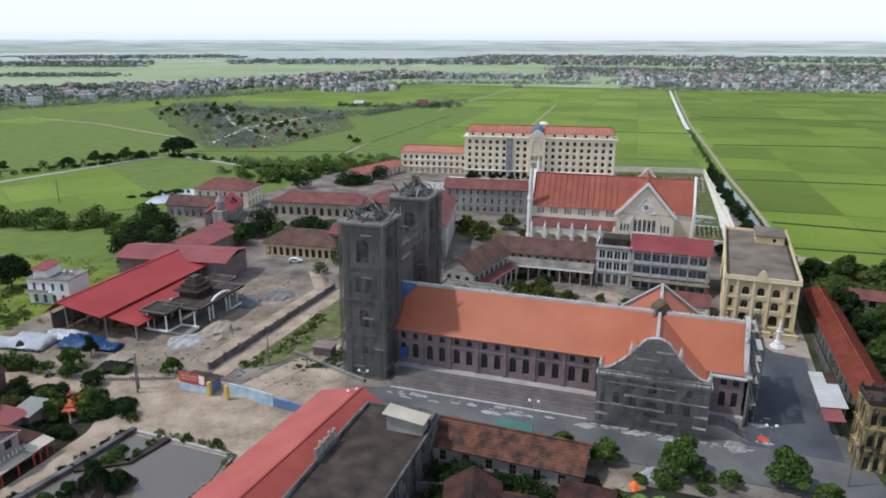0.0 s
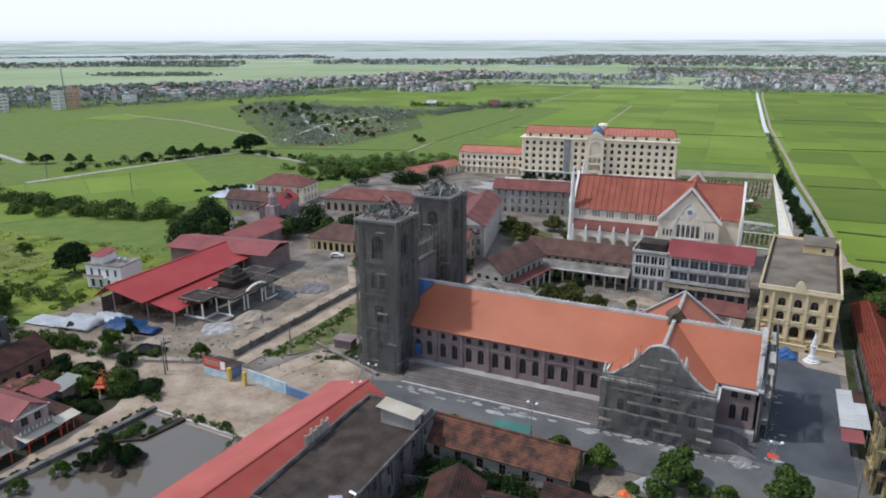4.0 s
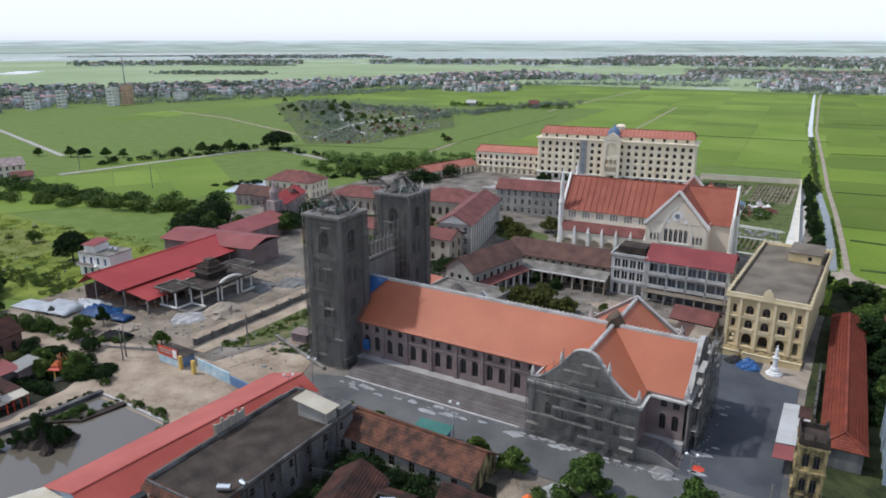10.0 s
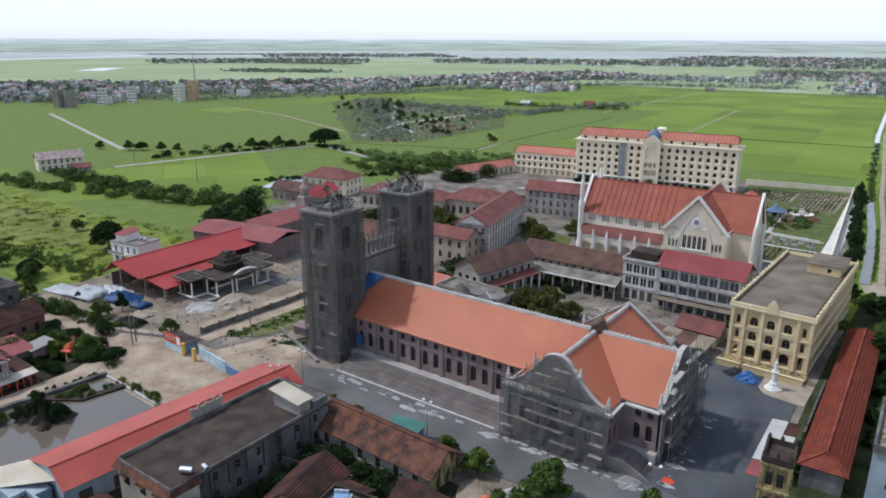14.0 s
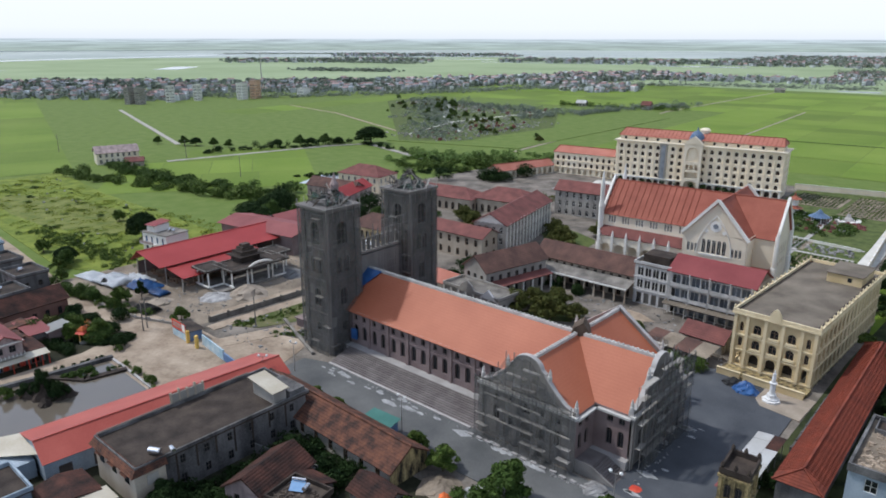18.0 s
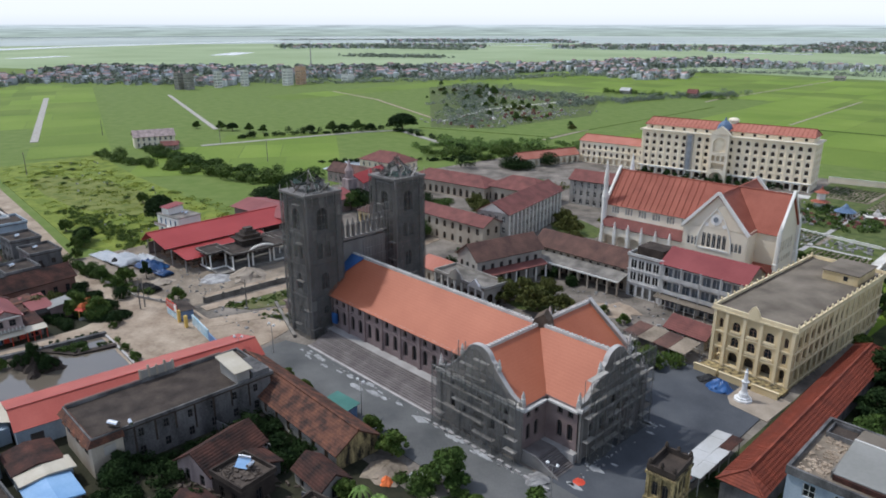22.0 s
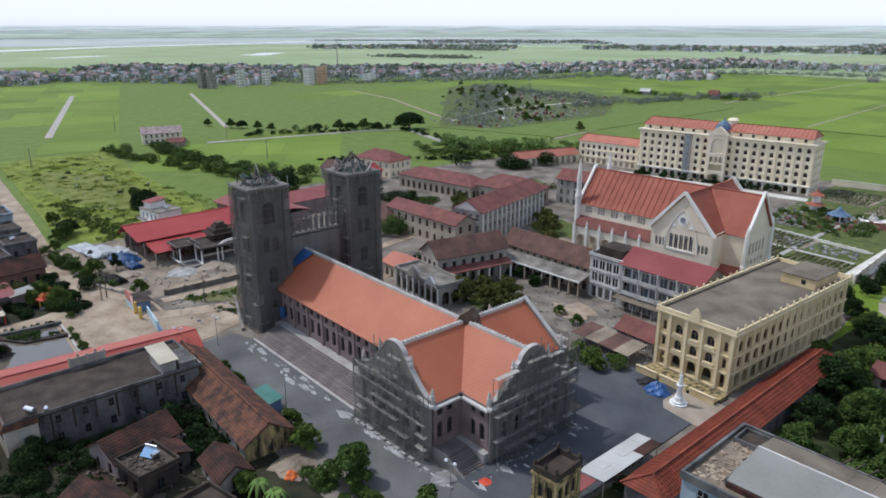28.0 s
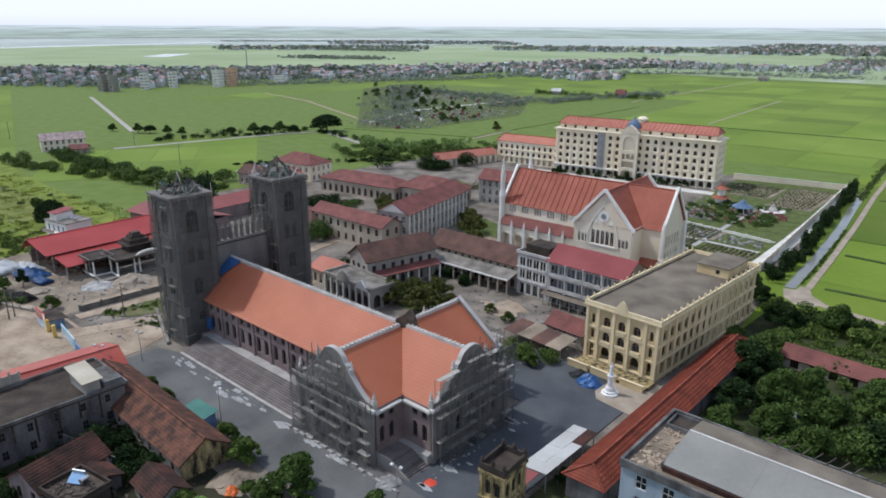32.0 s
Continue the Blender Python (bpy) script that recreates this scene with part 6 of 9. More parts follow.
for y in (0, 44.0):
    part("gable", extr(bmesh.new(), [(1.0, y, 0), (12.3, y, 0), (12.3, y, 4.1), (9.0, y, 6.3), (1.0, y, 4.2)], (0, 0.2, 0)), "plaster_blue", rs)
for k in range(8):
    part("shutter", box(12.5, 2 + 5.3 * k, 0.3, 12.56, 4 + 5.3 * k, 2.5), "frame_dark", rs)

lt = thing("lean_to", pose(-66.5, -79.5, 0, 0, 0, -1), "lean-to with a pale rusty sheet roof", "shed")
part("roof", slope(bmesh.new(), (0, 0, 3.2), (6.5, 0, 3.2), (14, 6, 4.4), (5, 6, 4.4), 0.08), "tin_tan", lt)
part("wall", box(2, 0.5, 0, 13, 5.5, 3.1), "plaster_blue", lt)

cb = thing("flat_roof_house", pose(-45.6, -67.0, 0, 0, 0, 0.5), "long weathered concrete house with a mossy flat roof", "house")
wo = rows(31, 7, [(1.0, 1.6, 1.0, False, True), (4.4, 1.5, 0.9, False, True)], 1.0)
walls(cb, 12.6, 31, 6.7, "plaster_dirty", {"E": wo, "W": wo, "S": rows(12.6, 3, [(1, 2, 1.3, False, True), (4.3, 1.7, 1.3, False, True)], 0.6)}, 0.25, 0, "frame_dark")
part("roof", box(-0.5, -0.5, 6.7, 13.1, 31.5, 6.95), "concrete_dark", cb)
for a in ((-0.5, -0.5, 13.1, -0.2), (-0.5, 31.2, 13.1, 31.5), (-0.5, -0.2, -0.2, 31.2), (12.8, -0.2, 13.1, 31.2)):
    part("parapet", box(a[0], a[1], 6.95, a[2], a[3], 7.5), "plaster_dirty", cb)
for k in range(70):
    ob = part("balustrade_block", box(-0.6, 0, 7.5, -0.3, 0.22, 7.72) if k == 0 else BB, "concrete", cb, "", Matrix.Translation((0, 0.4 * k, 0)))
    BB = ob.data
part("front_block", box(-0.3, -0.6, 0, 12.9, 4.2, 6.66), "plaster_tan", cb, "tan rendered front")
part("front_eave", slope(bmesh.new(), (-0.9, -1.3, 6.2), (13.6, -1.3, 6.2), (12.9, -0.2, 7.6), (-0.3, -0.2, 7.6), 0.14), "tile_rust", cb, "rust-brown tiled eave round the front")
part("front_eave", slope(bmesh.new(), (13.6, -1.3, 6.2), (13.6, 4.3, 6.2), (12.9, 4.3, 7.6), (12.9, -0.2, 7.6), 0.14), "tile_rust", cb)
for k in range(3):
    part("front_window", box(1.2 + 4.2 * k, -0.68, 3.9, 2.6 + 4.2 * k, -0.6, 5.5), "pane_dark", cb)
    part("window_hood", slope(bmesh.new(), (0.9 + 4.2 * k, -1.3, 5.5), (2.9 + 4.2 * k, -1.3, 5.5), (2.9 + 4.2 * k, -0.6, 5.95), (0.9 + 4.2 * k, -0.6, 5.95), 0.08), "tile_rust", cb)
part("side_window", box(12.9, 1.2, 3.7, 12.98, 3.0, 5.4), "plaster_grey", cb, "pale boarded window")
part("roof_hut", box(6.0, 24.7, 6.95, 12.2, 27.2, 9.3), "plaster_grey", cb)
part("hut_roof", slope(bmesh.new(), (5.4, 24.1, 10.2), (12.6, 24.1, 9.3), (12.6, 27.7, 9.3), (5.4, 27.7, 10.2), 0.12), "tin_tan", cb, "pale tan sheet roof of the roof hut")
part("hut_lower", box(6.2, 27.7, 6.95, 12.6, 30.9, 8.3), "plaster_dirty", cb, "stained low wall behind the roof hut")
for k in range(7):
    part("drain_stain", box(12.6, 6.0 + 3.4 * k, 2.0 + 0.7 * (k % 3), 12.625, 6.35 + 3.4 * k, 6.7), "concrete_dark", cb, "dark streak of mould")
for k in range(5):
    part("screen_post", box(-0.7, 12.5 + 1.5 * k, 6.0, -0.3, 12.85 + 1.5 * k, 9.5 + 0.4 * (k % 2)), "plaster_tan", cb)
part("screen_wall", box(-0.6, 12.5, 6.0, -0.4, 18.7, 9.2), "plaster_grey", cb, "weathered grey screen wall")
solid("water_tank", lathe(bmesh.new(), [(0.5, 0), (0.5, 1.9)], 16), "tank_steel", pose(-35.6, -63.6, 7.55) @ pose(0, 0, 0, 90, 0, 118), "shiny steel water tank lying on the roof", "water tank")

ot = thing("old_house", pose(-46.5, -37.9, 0, 0, 0, -1.5), "long old house with a moss-stained rust-red tiled roof", "house")
walls(ot, 38, 8.2, 3.6, "plaster_grey", {"S": rows(38, 9, [(0.6, 1.9, 1.2, False, True)], 1)}, 0.25, 0, "wood", keys="SNW")
gable_roof(ot, 0, 38, 0, 8.2, 3.6, 6.2, "tile_rust", "X", 0.6, "tile_rust")
for x in (0, 37.75):
    part("gable", extr(bmesh.new(), [(x, 0, 0), (x, 8.2, 0), (x, 8.2, 3.5), (x, 4.1, 6.0), (x, 0, 3.5)], (0.25, 0, 0)), "yellow_old", ot, "stained ochre gable wall")

kiosk = thing("kiosk", pose(-25.0, -30.2, 0, 0, 0, 3), "small kiosk with a green sheet roof and blue walls", "kiosk")
part("wall", box(0.3, 0.3, 0, 6.2, 3.0, 2.5), "wall_blue", kiosk)
part("roof", slope(bmesh.new(), (0, -0.3, 2.6), (6.6, -0.3, 2.6), (6.6, 3.5, 3.1), (0, 3.5, 3.1), 0.08), "tin_green", kiosk)


def cottage(x, y, turn, L, W, H, zr, wall, roof, label, storeys=1, kind="gable", category="house", name="house"):
    lv = [(0.2 + 3.2 * s, 2.0 if s == 0 else 1.5, 1.1, False, True) for s in range(storeys)]
    b = block(name, pose(x, y, 0, 0, 0, turn), L, W, H, wall, roof, label, max(2, int(L / 3)), max(1, int(W / 3.5)), lv, zr, kind, frame_mat="frame_dark", over=0.5, category=category)
    return b


cottage(-17.4, -55.6, 104, 11, 8.0, 3.2, 5.8, "plaster_pink", "tile_old", "small house with an old rust-brown tiled roof")
cottage(-17.0, -55.6, 10, 7, 6.0, 3.4, 3.4, "concrete_dark", "brown_and_room_shade", "small concrete house with a littered flat roof", kind="flat")
cottage(-10.8, -45.2, -2, 7.5, 5, 2.8, 4.6, "plaster_grey", "tile_old", "small shed with an old brown tiled roof", name="house")
cottage(-19, -50, 5, 5, 4, 2.6, 3.4, "plaster_dirty", "tile_old", "low shack with a rusty roof")
cottage(-14.5, -64, 8, 11, 6, 3.0, 4.8, "plaster_dirty", "tile_old", "old low house with a dark red tiled roof")
cottage(-2, -52, 12, 6, 5, 2.8, 2.8, "concrete_dark", "concrete_dark", "roofless concrete shack with stained walls", kind="flat")
fence_wall2 = thing("yard_wall", Matrix(), "broken dark yard wall between the old houses", "wall", kind="structure")
for a, c in (((-33, -47), (-20, -44)), ((-34, -47), (-36, -66)), ((-20, -44.5), (-19, -49)), ((-6, -47), (0, -45)), ((0, -45), (3, -52))):
    bm = bmesh.new()
    a, c = Vector((*a, 0)), Vector((*c, 0))
    d = (c - a).normalized()
    sd = Vector((-d.y, d.x, 0)) * 0.12
    extr(bm, [a - sd, c - sd, c + sd, a + sd], (0, 0, 1.9))
    part("wall_panel", bm, "plaster_dirty", fence_wall2)
cottage(-52.5, -86, 0, 9, 8, 4.2, 4.2, "plaster_blue", "concrete_dark", "blue-walled house with a dark flat roof", kind="flat")
cottage(-45.0, -77.2, 0, 7.0, 6.6, 3.3, 4.0, "plaster_blue", "tile_old", "blue house with a low rusty sheet roof")
cottage(-37.8, -77.0, 0, 3.2, 7, 3.2, 3.6, "plaster_blue", "tin_tan", "blue house with a low cream sheet roof")
cottage(-33.8, -77.0, 0, 6.4, 6, 2.7, 3.2, "plaster_dirty", "tin_blue", "low house with a faded blue sheet roof")
cottage(-42, -88, 4, 14, 8, 3.5, 3.5, "plaster_dirty", "concrete_dark", "old house with a dark flat roof", kind="flat")
for x, y, z, t in ((-14.2, -50.2, 4.4, 20), (-33.8, -61.0, 7.55, 80)):
    solid("water_tank", lathe(bmesh.new(), [(0.45, 0), (0.45, 1.6)], 14), "tank_steel", pose(x, y, z) @ pose(0, 0, 0, 90, 0, t) @ Matrix.Scale(0.8, 4), "shiny steel water tank lying on a flat roof", "water tank")
sol = thing("solar_heater", pose(-15.8, -52.6, 3.6, 0, 0, 30), "tilted blue solar water heater on a roof", "solar heater")
part("panel", slope(bmesh.new(), (0, 0, 0.3), (2.2, 0, 0.3), (2.2, 1.4, 1.2), (0, 1.4, 1.2), 0.08), "tin_blue", sol)
part("tank", lathe(bmesh.new(), [(0.22, 0), (0.22, 2.2)], 12), "tank_steel", sol, "white steel tank", pose(0, 1.5, 1.4, 0, 90, 0))
part("stand", box(0.1, 1.2, 0.0, 2.1, 1.3, 1.1), "pole_metal", sol)

# heap of sand and orange sacks at the end of the old house


def heap(x, y, r, h, material, label, name="mound", z=0.2, seed=0):
    rg = np.random.default_rng(seed)
    bm = bmesh.new()
    rings = []
    for i in range(6):
        q = i / 5
        rings.append([bm.verts.new((r * (1 - q) * (1 + 0.14 * rg.normal()) * math.cos(2 * math.pi * k / 16), r * (1 - q) * (1 + 0.14 * rg.normal()) * math.sin(2 * math.pi * k / 16), h * (1 - (1 - q) ** 1.35) * (1 + 0.05 * rg.normal()) if i else 0)) for k in range(16)])
    for a, b in zip(rings, rings[1:]):
        for k in range(16):
            bm.faces.new((a[k], a[(k + 1) % 16], b[(k + 1) % 16], b[k]))
    bm.faces.new(rings[-1])
    return solid(name, bm, material, pose(x, y, z), label, "heap")


heap(-3.0, -33.6, 3.6, 1.0, "dirt_dark", "low heap of grey-brown sand", seed=1)
heap(-0.6, -35.2, 1.1, 1.3, "orange", "heap of bright orange sacks", "mound", seed=2)
heap(2.6, -30.6, 2.4, 0.5, "lime_dust", "heap of pale rubble", "mound", seed=3)
heap(-99.5, -4.6, 5.6, 3.0, "sand", "cone of pale building sand", seed=4)
heap(-104.2, -11.5, 4.6, 1.2, "rubble", "heap of grey rubble", "mound", seed=5)
heap(-105, 14, 4.5, 1.6, "rubble", "heap of grey gravel", "mound", seed=6)
heap(-100, 22, 5, 1.2, "rubble", "heap of grey gravel", "mound", seed=7)
heap(-112, -24, 3.5, 1.2, "sand", "heap of pale sand", seed=8)
heap(15.5, -17.8, 2.2, 0.8, "rubble", "heap of pale rubble at the foot of the steps", "mound", seed=9)
heap(20.2, -13.5, 1.7, 0.25, "sign_red", "heap of red plastic sheeting", "mound", seed=10)
heap(21.8, 30.6, 2.6, 2.2, "tarp_blue", "goods heaped under a blue tarpaulin", "mound", seed=11)
heap(18.9, 32.0, 2.2, 1.6, "rubber", "goods heaped under a dark sheet", "mound", seed=12)


def scatter(name, regions, n, smin, smax, seed, material, label, z=0.3):
    """Uncountable small lumps of rubble."""
    rg = np.random.default_rng(seed)
    v, f = [], []
    for k in range(n):
        x0, x1, y0, y1 = regions[rg.integers(len(regions))]
        x, y = x0 + (x1 - x0) * rg.random(), y0 + (y1 - y0) * rg.random()
        w, d, h, a = smin + (smax - smin) * rg.random() ** 2, smin + (smax - smin) * rg.random() ** 2, smin * (0.4 + rg.random()), rg.random() * 3
        ca, sa = math.cos(a), math.sin(a)
        b = len(v)
        for zz, q in ((z, 1.0), (z + h, 0.75)):
            for i, j in ((-1, -1), (1, -1), (1, 1), (-1, 1)):
                v.append((x + q * (ca * i * w - sa * j * d) / 2, y + q * (sa * i * w + ca * j * d) / 2, zz))
        f += [(b + 4, b + 5, b + 6, b + 7), (b, b + 1, b + 5, b + 4), (b + 1, b + 2, b + 6, b + 5), (b + 2, b + 3, b + 7, b + 6), (b + 3, b, b + 4, b + 7)]
    me = bpy.data.meshes.new(name)
    me.from_pydata(v, [], f)
    me.materials.append(MATS[material])
    return tagged(new(name, me), label, name.replace("_", " "), kind="stuff")


scatter("rubble", [(-50, 10, -18.6, -17.0), (-12, 14, -19.4, -18.0), (18, 20.4, -14, 10)], 120, 0.15, 0.5, 51, "rubble", "broken stone and planks strewn at the foot of the church")
scatter("rubble", [(-118, -92, -20, 24), (-140, -96, -28, -12), (-118, -100, 18, 40)], 280, 0.15, 0.8, 52, "rubble", "building debris strewn over the yard")
scatter("rubble", [(-74, -62, -14, 6), (-86, -64, -24, 0)], 160, 0.2, 1.0, 53, "rubble", "bricks and debris strewn on the grass")
scatter("debris", [(-30, 14, 38, 58), (-20, 8, 20, 36)], 200, 0.2, 1.2, 54, "rubble", "timber and stone lying about the courtyard")
scatter("debris", [(-320, -200, -10, 25), (-200, -160, -15, 15)], 36, 0.4, 1.6, 55, "rubble", "pale litter lying in the grass", 0.2)

# white plaster dust and slabs left along the foot of the steps
rs2 = np.random.default_rng(77)
sv, sf = [], []
for k in range(46):
    if k < 30:
        x, y = -50 + 62 * rs2.random(), -19.0 + 1.1 * rs2.normal() * 0.6
    else:
        x, y = 16.5 + 5.5 * rs2.random(), -16 + 28 * rs2.random()
    rr = 0.35 + 0.9 * rs2.random() ** 2
    b0 = len(sv)
    for z in (0.3, 0.37):
        for q in range(9):
            a = 2 * math.pi * q / 9
            e = rr * (0.6 + 0.6 * rs2.random()) * (1.0 if z < 0.35 else 0.85)
            sv.append((x + 1.8 * e * math.cos(a), y + 0.7 * e * math.sin(a), z))
    sf.append(tuple(range(b0 + 9, b0 + 18)))
    sf += [(b0 + q, b0 + (q + 1) % 9, b0 + 9 + (q + 1) % 9, b0 + 9 + q) for q in range(9)]
me = bpy.data.meshes.new("plaster_waste")
me.from_pydata(sv, [], sf)
me.materials.append(MATS["lime_dust"])
tagged(new("plaster_waste", me), "flat spills of white plaster dust on the road", "plaster waste", kind="stuff")
for k in range(15):
    x = -9.5 + 1.9 * k
    solid("stone_block", box(0, 0, 0, 1.1, 0.45, 0.35), "terrace_stone", pose(x, -18.8 + 0.1 * math.sin(3 * k), 0.3, 0, 0, 6 * math.sin(5 * k)), "pale cut stone block beside the church wall", "stone block", "stone blocks")

# east side: gatehouse, canopy, tiled shed, grey hall
gt = thing("gatehouse", pose(34.0, -18.4, 0, 0, 0, 4), "tall narrow ornate ochre house blackened by moss", "house")
GZ = 12.2
gw = rows(3.4, 2, [(0.5, 2.4, 0.9, True, True), (4.6, 2.2, 0.9, True, True), (8.6, 2.2, 0.9, True, True)], 0.3)
ge = rows(5.0, 3, [(0.5, 2.4, 0.9, True, True), (4.6, 2.2, 0.9, True, True), (8.6, 2.2, 0.9, True, True)], 0.3)
walls(gt, 3.4, 5.0, GZ, "yellow_old", {"S": gw, "E": ge, "W": ge, "N": gw}, 0.3, 0, "frame_dark")
for z in (3.8, 7.8, 11.8):
    part("cornice", box(-0.4, -0.4, z, 3.8, 5.4, z + 0.35), "yellow_old", gt)
part("roof", box(-0.2, -0.2, GZ, 3.6, 5.2, GZ + 0.2), "concrete_dark", gt)
for a in ((-0.3, -0.3, 3.7, 0.0), (-0.3, 5.0, 3.7, 5.3), (-0.3, 0.0, 0.0, 5.0), (3.4, 0.0, 3.7, 5.0)):
    part("parapet", box(a[0], a[1], GZ + 0.2, a[2], a[3], GZ + 1.0), "concrete_dark", gt)
for i in (0, 1.7, 3.4):
    for j in (0, 5.0):
        part("pilaster", box(i - 0.22, j - 0.25, 0, i + 0.22, j + 0.25, GZ - 0.5), "yellow_old", gt)
        part("urn", lathe(bmesh.new(), [(0.2, GZ + 1.0), (0.3, GZ + 1.3), (0.12, GZ + 1.8)], 8, i, j), "concrete_dark", gt)
cn = thing("canopy", pose(30.3, -4.0, 0, 0, 0, 0), "white sheet-metal canopy on posts", "canopy")
for k in range(6):
    y0, y1, dz = 2.5 * k, 2.5 * k + 2.54, 0.03 * (k % 2)
    part("roof_sheet", slope(bmesh.new(), (0, y0, 3.5 + dz), (2.6, y0, 3.72 + dz), (2.6, y1, 3.72 + dz), (0, y1, 3.5 + dz), 0.05), "tin_white", cn)
    part("roof_sheet", slope(bmesh.new(), (2.62, y0, 3.73 - dz), (4.6, y0, 3.9 - dz), (4.6, y1, 3.9 - dz), (2.62, y1, 3.73 - dz), 0.05), "tin_white" if k < 4 else "tile_old", cn)
part("roof_end", slope(bmesh.new(), (0, -4.6, 3.2), (3.4, -4.6, 3.5), (3.4, -0.1, 3.6), (0, -0.1, 3.3), 0.08), "tin_maroon", cn, "maroon sheet roof")
for k in range(5):
    for x in (0.3, 4.2):
        part("post", box(x - 0.06, 0.4 + 3.5 * k, 0, x + 0.06, 0.52 + 3.5 * k, 3.45), "pole_metal", cn)
es = thing("tiled_shed", pose(37.1, -2.0, 0.3, 0, 0, 0.6), "long low building with a red tiled roof", "building")
walls(es, 6.0, 64, 3.9, "plaster_dirty", {"W": rows(64, 16, [(0.5, 2.0, 1.3, False, True)], 1)}, 0.25, 0, "frame_dark")
hip_roof(es, 0, 6.0, 0, 64, 3.9, 5.9, "tile_east", 0.55, "tile_east", 2.6)
k2 = 2.0 / 3.55
TC = None
for k in range(108):
    for s in (0, 1):
        bm = None
        if TC is None or s == 1 and k == 0:
            bm = bmesh.new()
            xa, xb = (-0.55, 3.0) if s == 0 else (6.55, 3.0)
            beam(bm, (xa, 0, 3.96), (xb, 0, 5.96), 0.09)
        ob = part("tile_rib", bm if bm else (TC if s == 0 else TC2), "tile_east", es, "", Matrix.Translation((0, 2.2 + 0.56 * k, 0)))
        if bm:
            if s == 0:
                TC = ob.data
            else:
                TC2 = ob.data
gr = thing("grey_hall", pose(46.3, -3.0, 0, 0, 0, 0.5), "pale blue hall with a wide grey sheet roof", "building")
GL, GW, GH = 40, 16.6, 10.7
gops = [(1.0, 2.2, 1.6, False, True), (4.5, 2.0, 1.6, False, True), (7.8, 2.0, 1.6, False, True)]
walls(gr, GL, GW, GH, "plaster_blue", {"S": rows(GL, 10, gops, 0.8), "W": rows(GW, 4, gops, 0.8)}, 0.3, 0, "white")
part("roof_deck", box(0, 0, GH, GL, GW, GH + 0.2), "dirt_dark", gr)
for a in ((-0.4, -0.4, GL + 0.4, 0.0), (-0.4, GW, GL + 0.4, GW + 0.4), (-0.4, 0.0, 0.0, GW), (GL, 0.0, GL + 0.4, GW)):
    part("parapet", box(a[0], a[1], GH - 0.3, a[2], a[3], GH + 0.9), "plaster_dirty", gr)
for v in (0.4, 5.3, 10.9, 16.0):
    part("pilaster", box(-0.25, v - 0.35, 0, 0, v + 0.35, GH - 0.3), "plaster_blue", gr)
ridge_y, eave_y = 10.6, 2.0
for k in range(13):
    x0 = 4.6 + 2.7 * k
    tilt = 0.05 * math.sin(7 * k)
    part("sheet", slope(bmesh.new(), (x0, eave_y, GH + 1.0 + tilt), (x0 + 2.72, eave_y, GH + 1.0 + tilt), (x0 + 2.72, ridge_y, GH + 2.1 + tilt), (x0, ridge_y, GH + 2.1 + tilt), 0.06), "tin_grey", gr, "grey corrugated roof sheet" if k == 0 else "")
    part("sheet", slope(bmesh.new(), (x0, ridge_y + 0.06, GH + 2.1 + tilt), (x0 + 2.72, ridge_y + 0.06, GH + 2.1 + tilt), (x0 + 2.72, GW - 1.2, GH + 1.5 + tilt), (x0, GW - 1.2, GH + 1.5 + tilt), 0.06), "roof_grey", gr)
part("ridge_cap", box(4.6, ridge_y - 0.15, GH + 2.1, 39.7, ridge_y + 0.2, GH + 2.22), "ridge_grey", gr)
part("eave_wall", box(4.8, 1.6, GH + 0.2, 39.6, 1.9, GH + 0.95), "tile_old", gr, "rust-brown wall under the eave")
part("roof_end_wall", box(4.4, 2.0, GH + 0.2, 4.6, GW - 1.2, GH + 1.2), "concrete", gr)
part("stair_well", box(0.8, GW - 4.4, GH + 0.2, 4.0, GW - 1.0, GH + 0.5), "concrete_dark", gr)
for a in ((0.6, GW - 4.6, 4.2, GW - 4.4), (0.6, GW - 1.0, 4.2, GW - 0.8), (0.6, GW - 4.4, 0.8, GW - 1.0)):
    part("stair_kerb", box(a[0], a[1], GH + 0.2, a[2], a[3], GH + 1.0), "plaster_dirty", gr)
for k in range(16):
    bm = bmesh.new()
    beam(bm, (13 + 1.6 * k, GW + 0.1, GH + 0.9), (13.8 + 1.6 * k, GW + 1.5, GH + 1.5), 0.13)
    part("broken_rafter", bm, "brown_and_room_shade", gr)
scatter("roof_debris", [(46.8, 50.2, -2, 12.6)], 120, 0.2, 0.9, 106, "dirt", "broken timber and leaves littering a flat roof", 10.9)
lb = block("low_building", pose(47.5, 64.5, 0, 0, 0, -2), 60, 6, 2.8, "plaster_tan", "tile_dull", "long low building with a dull red tiled roof", 16, 2, [(0.3, 2.1, 1.6, False, False)], 4.4, "gable")
patch("statue_paving", [(24.4, 28.6), (26, 26.2), (33.4, 25), (33.8, 35), (24.6, 36)], 0.37, "sand", "warm beige paving round the statue", category="paving", thick=0.3)
solid("statue", lathe(bmesh.new(), [(0.7, 0), (0.7, 0.4), (0.4, 0.5), (0.35, 1.8), (0.45, 2.0), (0.3, 2.1), (0.2, 3.2), (0.24, 3.5), (0.1, 3.7), (0.14, 3.9), (0.02, 4.1)], 10), "statue_white", pose(57, 40, 0), "plain white garden statue on a pedestal", "statue")
cs = block("courtyard_shed", pose(2.5, 44.5, 0, 0, 0, -4), 9.5, 6.5, 3.2, "plaster_grey", "tile_dull", "small courtyard house with a dull red tiled roof", 3, 2, [(0.3, 2.0, 1.0, False, True)], 5.2, "gable")
cp = thing("pergola", pose(-3.5, 36.0, 0, 0, 0, -4), "low shelter with a patched tan sheet roof", "shelter")
